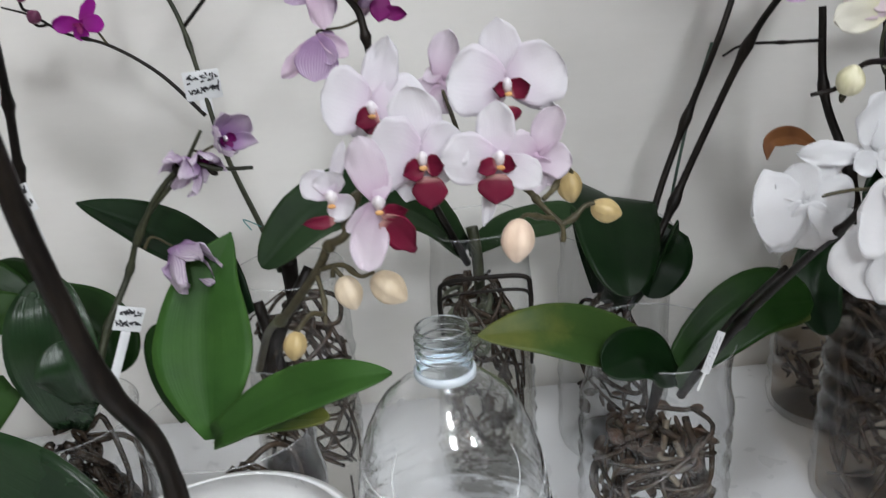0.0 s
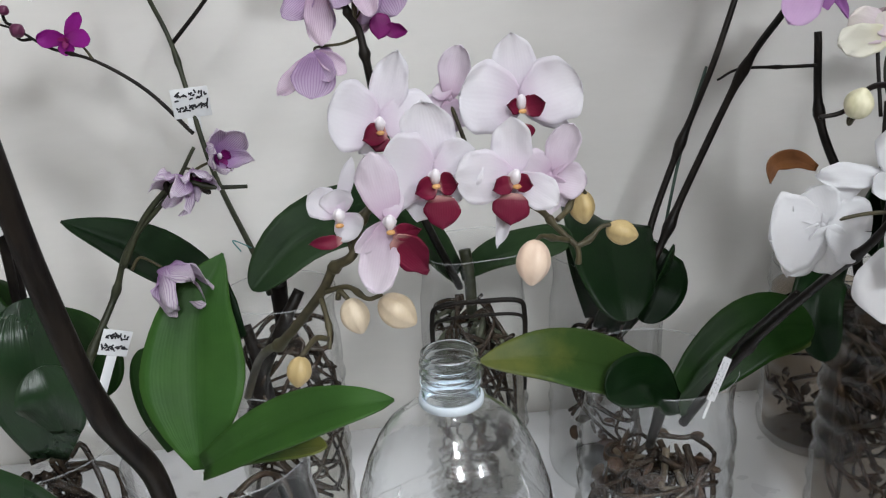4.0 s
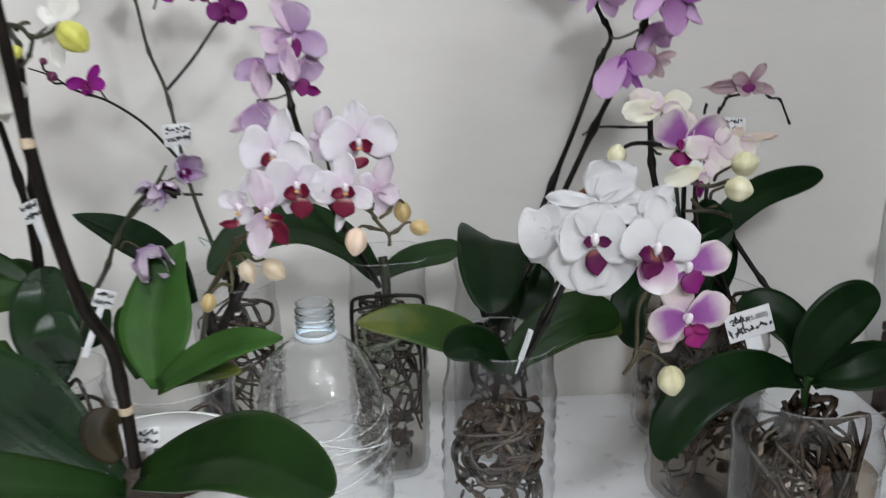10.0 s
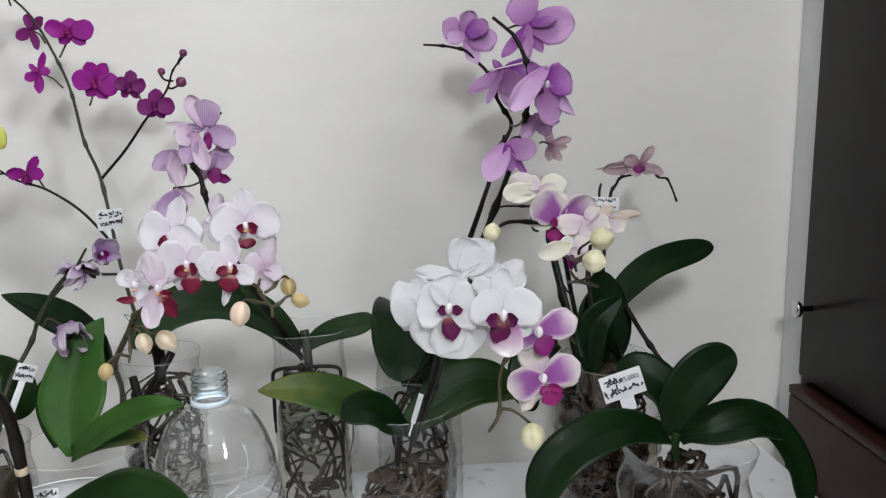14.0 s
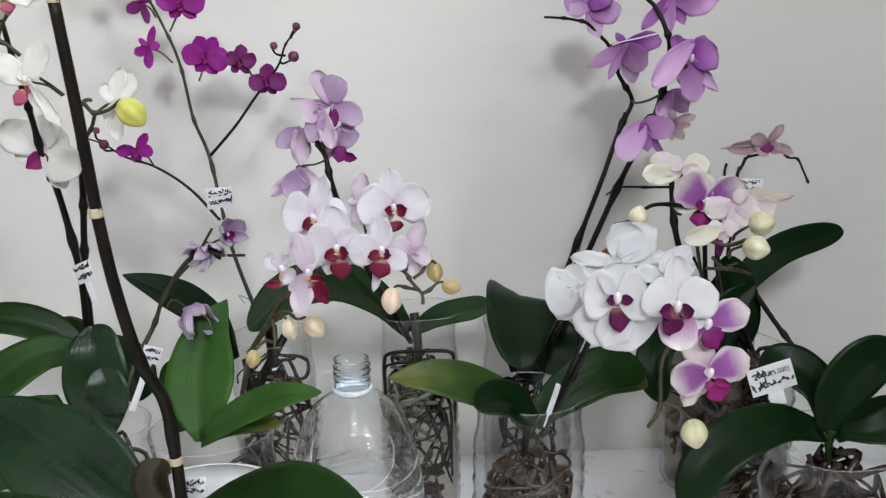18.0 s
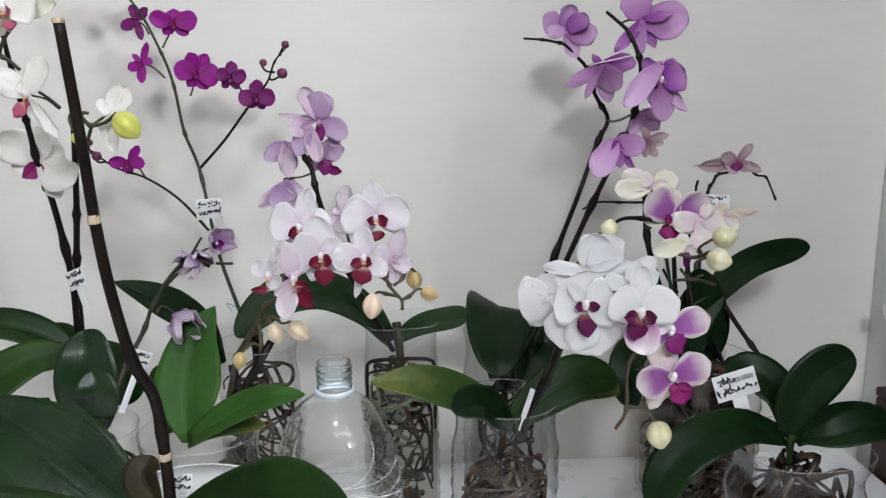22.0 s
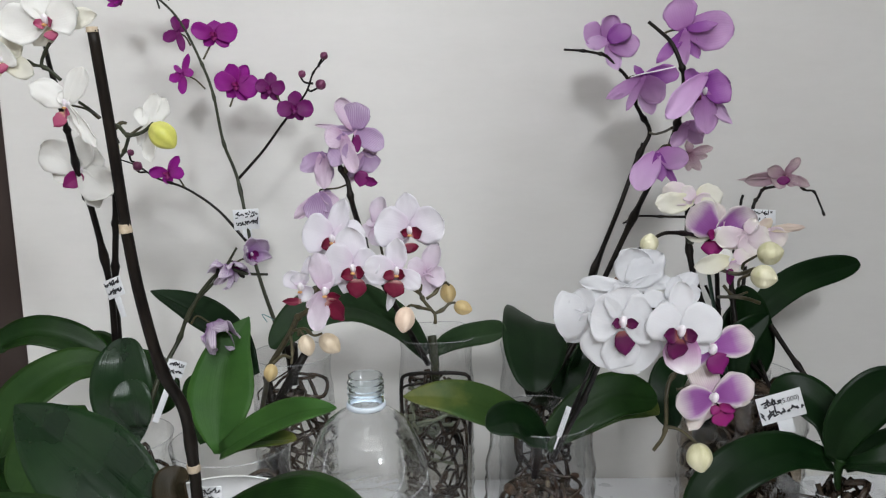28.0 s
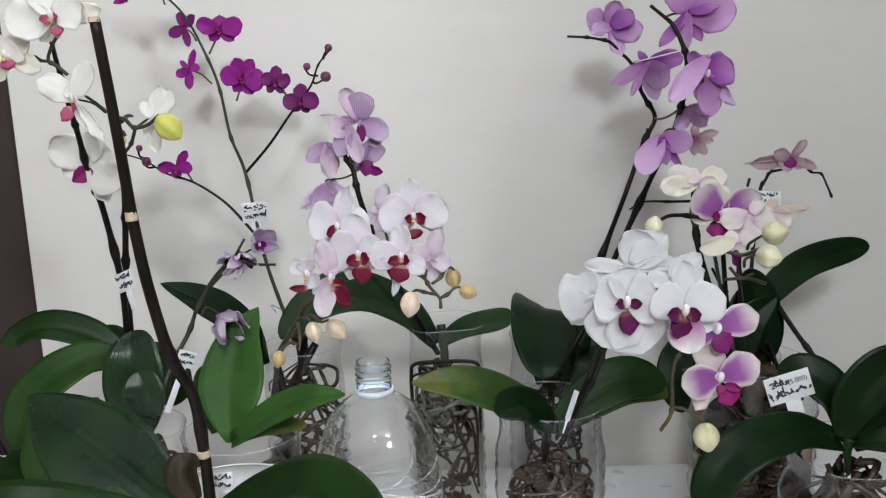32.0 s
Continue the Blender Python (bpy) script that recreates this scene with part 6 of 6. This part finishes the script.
stem(o, [(0.423, -0.240, 0.295), (0.434, -0.280, 0.268), (0.454, -0.330, 0.232)], (0.003, 0.0022), M_STEM, (0.55,))
stem(o, [(0.389, -0.250, 0.266), (0.410, -0.250, 0.245), (0.419, -0.260, 0.229)], 0.002, M_STEM)
stem(o, [(0.374, -0.270, 0.240), (0.379, -0.260, 0.289), (0.377, -0.240, 0.341), (0.386, -0.220, 0.381)], (0.0034, 0.0024), M_STEM, (0.3, 0.6))
stem(o, [(0.326, -0.360, 0.370), (0.332, -0.370, 0.363), (0.337, -0.390, 0.371)], (0.0016, 0.0010), M_STEM_OLIVE, (0.4,))
stem(o, [(0.319, -0.330, 0.363), (0.328, -0.330, 0.346), (0.334, -0.335, 0.340)], (0.0014, 0.0010), M_STEM, (0.5,))
stem(o, [(0.409, -0.250, 0.259), (0.412, -0.270, 0.239), (0.410, -0.300, 0.212)], (0.0018, 0.0014), M_STEM, (0.5,))
stem(o, [(0.398, -0.220, 0.235), (0.409, -0.190, 0.330), (0.4214, -0.1700, 0.4096), (0.4321, -0.1600, 0.4267), (0.4409, -0.1500, 0.4334), (0.4568, -0.1500, 0.4368)], (0.0024, 0.0014), M_STEM, (0.5, 0.75))
stem(o, [(0.4843, -0.1500, 0.4349), (0.4863, -0.1600, 0.4329), (0.4934, -0.1650, 0.4318), (0.4989, -0.1700, 0.4181), (0.5005, -0.1800, 0.4063)], (0.0013, 0.0011), M_STEM, (0.15, 0.5, 0.95))
stem(o, [(0.409, -0.180, 0.360), (0.4116, -0.1600, 0.4136), (0.4152, -0.1550, 0.4276)], 0.0016, M_STEM)
stem(o, [(0.3003, -0.3450, 0.4449), (0.2935, -0.3500, 0.4349), (0.2879, -0.3600, 0.4237), (0.2889, -0.3650, 0.4138), (0.2934, -0.3680, 0.4122)], (0.0011, 0.0014), M_STEM_GREEN)
bloom(o, (0.2986, -0.3450, 0.4488), [("p", -34.1, -5.3, 1.0, 17.1, P_CREAM), ("p", -28.3, 9.3, -1.0, 18.2, P_PALE), ("p", 25.4, 7.1, 0.0, 19.3, P_CREAM), ("s", 18.4, -3.0, 1.0, 15.0, P_PALE), ("s", -10.2, 11.3, -2.0, 12.8, P_PALE)], None, None, petal=P_CREAM, column=False)
bloom(o, (0.3594, -0.3720, 0.4250), [("s", 31.2, 1.8, 2.0, 7.0, P_WILT), ("p", 15.5, -11.8, 0.0, 14.5, P_PALE), ("p", -4.8, 8.9, -1.0, 12.4, P_WILT)], None, (0.3524, -0.3700, 0.4162), petal=P_PALE, column=False)
bloom(o, (0.3357, -0.3800, 0.4228), [("p", -25.5, -6.0, 1.0, 17.4), ("p", 10.5, -19.5, 3.0, 23.5), ("p", 22.7, -4.9, 0.0, 18.4), ("s", -7.3, -16.1, 0.0, 12.3), ("s", 9.6, 12.0, -2.0, 12.3)], None, (0.3384, -0.3700, 0.4036), petal=P_PALE, column=False)
bloom(o, (0.3132, -0.3700, 0.4230), [("s", -26.3, -5.0, -3.0, 12.4, P_CREAM), ("s", -2.4, 25.3, -3.0, 16.6, P_BICOLOR_SEPAL), ("s", 18.7, -15.1, -3.0, 12.4, P_BICOLOR_SEPAL), ("p", -25.1, 20.3, 3.0, 28.0), ("p", 31.9, 16.1, 3.0, 22.8)], (L_HOTPINK, [(-3.0, -3.1, -11.4, -1.6, 9.3), (-3.7, -8.5, -5.1, -22.3, 17.6)]), (0.3024, -0.3700, 0.4082), petal=P_BICOLOR, size=1.3)
bloom(o, (0.3203, -0.3950, 0.4021), [("p", -33.3, -5.9, 3.0, 14.0, P_CREAM), ("p", 12.0, 4.4, 3.0, 14.0, P_PALE), ("s", -11.5, 4.7, -2.0, 12.0, P_IVORY), ("s", 1.6, -10.0, 2.0, 10.0, P_BICOLOR_SEPAL)], (L_PURPLE, [(-2.6, -7.9, -2.8, -22.5, 7.2)]), (0.3297, -0.3800, 0.3844), petal=P_CREAM, column=False)
bloom(o, (0.4645, -0.1490, 0.4478), [("p", -45.3, -5.4, 2.0, 13.4), ("s", -53.0, -2.2, 0.0, 3.8), ("p", -19.4, 9.6, 1.0, 13.4), ("p", 14.0, 21.7, 1.0, 9.7), ("s", 28.9, -9.7, 1.0, 10.7), ("p", -12.8, -9.3, 3.0, 16.1), ("s", 14.0, -8.2, 2.0, 13.4)], (L_PURPLE, [(-2.7, 0.0, -1.9, -10.7, 13.4)]), (0.4408, -0.1500, 0.4348), petal=P_DRY, column=False)
bloom(o, (0.2576, -0.5350, 0.3660), [("p", 27.4, 11.4, 3.0, 19.3, P_BICOLOR), ("s", 25.7, -0.3, -2.0, 11.8, P_BICOLOR_SEPAL), ("s", -3.5, 16.3, -3.0, 11.8, P_BICOLOR_SEPAL), ("p", -17.9, -8.9, -3.0, 15.1, P_BICOLOR)], (L_PURPLE, [(1.1, -3.7, 8.0, -18.4, 16.8)]), (0.2525, -0.5200, 0.3330), petal=P_BICOLOR, size=1.25)
bloom(o, (0.2615, -0.5330, 0.3284), [("s", -12.3, 26.5, -3.0, 19.4, P_BICOLOR_SEPAL), ("s", -15.4, -25.4, -3.0, 15.2, P_BICOLOR_SEPAL), ("s", 27.6, -5.0, -3.0, 11.8, P_BICOLOR_SEPAL), ("p", -26.6, -6.8, 3.0, 21.9), ("p", 27.8, 9.9, 3.0, 21.1)], (L_HOTPINK, [(2.7, -6.6, -1.4, -13.1, 6.7), (3.6, -6.6, 14.3, -8.6, 6.7), (5.5, -10.4, 8.9, -22.3, 16.0)]), (0.2382, -0.5200, 0.3293), petal=P_BICOLOR, size=1.25)
for at, way, ln, mat, to in (
    ((0.331, -0.450, 0.419), (0.8, -0.3, 0.2), 0.021, M_BUD_CREAM, (0.316, -0.430, 0.402)),
    ((0.319, -0.470, 0.404), (0.7, -0.5, -0.1), 0.021, M_BUD_CREAM, (0.314, -0.430, 0.387)),
    ((0.243, -0.406, 0.420), (0.1, -0.2, 0.9), 0.018, M_BUD_CREAM, (0.242, -0.400, 0.411)),
    ((0.254, -0.533, 0.280), (0.1, -0.3, -0.9), 0.022, M_BUD_CREAM, (0.227, -0.530, 0.304)),
):
    bud(o, at, way, ln, mat, to, M_STEM_OLIVE, 0.86)
# lump added to darken the bottle's top, where a wet dark film lies
part("dark_film_lump", lathe([(0.012, 0.185), (0.030, 0.190), (0.033, 0.212), (0.026, 0.232), (0.010, 0.240)], (*POT_F, 0), 40, 3.0, 0.3, wobble=0.10), M_ROOT, o, "added dark mass in place of the wet film at the top")
roots(o, (*POT_F, 0), 0.044, 0.02, 0.225, 40, M_ROOT, 0.0030, 41)
chips(o, (*POT_F, 0), 0.042, 0.05, 0.225, 130, 43)
roots(o, (*POT_E, 0), 0.048, 0.015, 0.17, 18, M_ROOT, 0.0026, 42, 0.35)
chips(o, (*POT_E, 0), 0.042, 0.012, 0.07, 30, 44)

# ---- leafy orchid by the cabinet ----
o = thing("orchid", (*POT_G, 0.02), "young orchid of broad green leaves without flowers", "orchid", "orchids")
leaf(o, [(0.397, -0.450, 0.235), (0.407, -0.450, 0.270), (0.430, -0.448, 0.296), (0.457, -0.445, 0.308)], 0.045, M_LEAF, (-0.15, -1, 0.2), "broad upright green leaf", fold=0.07, tip=2.4, peak=0.58, base=0.3)
leaf(o, [(0.395, -0.450, 0.236), (0.351, -0.465, 0.253), (0.309, -0.480, 0.248), (0.279, -0.490, 0.228), (0.264, -0.495, 0.193)], 0.042, M_LEAF, (-0.2, -0.6, 0.8), fold=0.12, tip=2.6, base=0.5)
leaf(o, [(0.404, -0.440, 0.236), (0.406, -0.420, 0.261), (0.388, -0.400, 0.278), (0.366, -0.385, 0.269)], 0.042, M_LEAF, (0.1, -0.8, 0.6), fold=0.1, tip=2.6)
leaf(o, [(0.404, -0.450, 0.234), (0.456, -0.440, 0.245), (0.497, -0.440, 0.235), (0.522, -0.450, 0.197), (0.526, -0.460, 0.159)], 0.038, M_LEAF, (0.2, -0.6, 0.8), fold=0.12, tip=2.6, base=0.5)
leaf(o, [(0.405, -0.455, 0.235), (0.427, -0.470, 0.243), (0.463, -0.470, 0.250), (0.495, -0.465, 0.236)], 0.034, M_LEAF, (0.1, -0.5, 0.85), fold=0.3)
part("crown", tube([(0.404, -0.450, 0.238), (0.403, -0.448, 0.226), (0.407, -0.443, 0.206)], (0.0055, 0.0022)), M_LEAF_MID, o)
roots(o, (*POT_G, 0), 0.040, 0.05, 0.19, 8, M_ROOT_PALE, 0.0021, 51)
roots(o, (*POT_G, 0), 0.047, 0.012, 0.212, 30, M_ROOT, 0.003, 52)
chips(o, (*POT_G, 0), 0.042, 0.012, 0.15, 100, 54)

# ---- bare cut stalks in a white pot at the far left ----
m0 = (-0.446, -0.300, 0.111)
o = thing("orchid", (m0[0], m0[1], 0.08), "old orchid with two bare cut stalks in a white pot", "orchid", "orchids")
stem(o, [(-0.400, -0.290, 0.150), (-0.414, -0.290, 0.167), (-0.466, -0.275, 0.268), (-0.500, -0.265, 0.329), (-0.531, -0.260, 0.377)], (0.0038, 0.0026), M_STEM, (0.4, 0.6))
stem(o, [(-0.449, -0.300, 0.139), (-0.468, -0.300, 0.167), (-0.502, -0.290, 0.251), (-0.521, -0.280, 0.314), (-0.530, -0.270, 0.370), (-0.537, -0.260, 0.431)], (0.0048, 0.0034), M_STEM, (0.25, 0.5, 0.7))
part("node_scar", tube([(-0.467, -0.300, 0.163), (-0.469, -0.300, 0.172)], 0.0052, 10), M_CUT, o, "pale ring at the joint")
part("cut_end", tube([(-0.531, -0.260, 0.376), (-0.532, -0.260, 0.379)], 0.0026, 8), M_CUT, o, "pale cut end")
leaf(o, [(-0.368, -0.330, 0.158), (-0.414, -0.360, 0.184), (-0.455, -0.390, 0.179), (-0.493, -0.400, 0.155)], 0.05, M_LEAF_MID, (-0.1, -0.6, 0.8), fold=0.25)
leaf(o, [(-0.385, -0.320, 0.140), (-0.392, -0.310, 0.169), (-0.354, -0.300, 0.197)], 0.03, M_LEAF_MID, (0.3, -0.8, 0.4), fold=0.3)
pot = thing("flower_pot", (m0[0], m0[1], 0.0), "round white flower pot behind the leaves", "pot", "white pots")
part("pot_wall", lathe([(0.045, 0.0), (0.05, 0.004), (0.066, 0.125), (0.070, 0.13), (0.071, 0.143), (0.067, 0.145)], (m0[0], m0[1], 0), 44, wall=0.003), M_POT_WHITE, pot)
part("potting_bark", lathe([(0.05, 0.02), (0.062, 0.12), (0.03, 0.128)], (m0[0], m0[1], 0), 30, wobble=0.05), M_BARK, pot)


# ---- plant labels ----
def label_tag(at, out, roll, width, height, stalk, price="", label="white plastic plant label with handwriting"):
    """A T-shaped plant label: plate, stalk, handwriting as strokes, the price as figures."""
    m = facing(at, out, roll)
    t = thing("plant_label", at, label, "plant label", "plant labels")
    part("plate", turned(box((-width / 2, -height / 2, -0.0004), (width / 2, height / 2, 0.0004), 0.0003), m), M_TAG, t)
    turn_ = Matrix.Rotation(radians(90), 4, "Z") if height > 1.5 * width else Matrix.Identity(4)
    long_, short_ = (height, width) if height > 1.5 * width else (width, height)
    part("stalk", turned(box((-width * 0.17, -height / 2 - stalk, -0.0003), (width * 0.17, -height / 2 - 0.0001, 0.0003), 0.0002), m), M_TAG, t)
    rnd = random.Random(int(width * 1e5) + int(at[0] * 1e4))
    strokes, pen = [], min(short_, long_ * 0.9)
    for row, y in enumerate((short_ * 0.20, -short_ * 0.22)):
        x = -long_ * 0.42
        while x < long_ * (0.0 if (price and row == 0) else 0.38):
            w = long_ * rnd.uniform(0.035, 0.075)
            h = pen * rnd.uniform(0.10, 0.26)
            for q in range(2):
                x0, y0 = x + rnd.uniform(0, w), y + rnd.uniform(-h, h) / 2
                a = rnd.choice((0.1, 1.4, 0.6, 2.2)) + rnd.uniform(-0.25, 0.25)
                ln = rnd.uniform(0.5, 1.0) * h
                p0, p1 = Vector((x0, y0, 0.0007)), Vector((x0 + math.cos(a) * ln, y0 + math.sin(a) * ln, 0.0007))
                strokes.append(tube([p0, (p0 + p1) / 2 + Vector((0, ln * 0.1, 0)), p1], pen * 0.03, 5, 2))
            x += w * 1.35
    part("handwriting", turned(join(*strokes), m @ turn_), M_INK, t, "dark handwriting")
    if price:
        cu = bpy.data.curves.new("price", "FONT")
        cu.body, cu.size, cu.extrude = price, height * 0.24, 0.0001
        tmp = bpy.data.objects.new("price_tmp", cu)
        scene.collection.objects.link(tmp)
        me = bpy.data.meshes.new_from_object(tmp.evaluated_get(bpy.context.evaluated_depsgraph_get()))
        bpy.data.objects.remove(tmp)
        mm = m @ Matrix.Translation((width * 0.0, height * 0.11, 0.0008))
        verts = [mm @ v.co for v in me.vertices]
        part("price", (verts, [tuple(p.vertices) for p in me.polygons]), M_INK, t, "handwritten price")
    return t


label_tag((0.361, -0.422, 0.275), (-0.05, -1, 0.1), 17, 0.040, 0.025, 0.013, "(5.000)", "white T-shaped plant label with a handwritten price")
label_tag((-0.166, -0.137, 0.402), (0.1, -1, 0.1), 3, 0.030, 0.024, 0.012, "", "small pale plant label on the magenta orchid's stalk")
label_tag((-0.274, -0.275, 0.354), (-0.35, -0.9, 0.1), 22, 0.022, 0.020, 0.022, "", "white plant label tied to a dark stalk")
label_tag((-0.188, -0.365, 0.297), (0.55, -0.8, 0.0), -25, 0.018, 0.016, 0.045, "", "narrow white plant label on the lilac orchid")
label_tag((0.171, -0.412, 0.259), (-0.45, -0.9, 0.1), -16, 0.0048, 0.030, 0.013, "", "narrow white plant label seen nearly edge-on")
label_tag((-0.417, -0.300, 0.167), (0.05, -1, 0.15), 3, 0.036, 0.014, 0.01, "", "white plant label in the far pot")
label_tag((0.368, -0.330, 0.430), (0.05, -0.9, 0.3), -4, 0.030, 0.014, 0.01, "", "white plant label among the rose flowers")
label_tag((-0.111, -0.540, 0.258), (0.05, -1, 0.1), 2, 0.016, 0.014, 0.006, "", "small label on the white pot's rim")
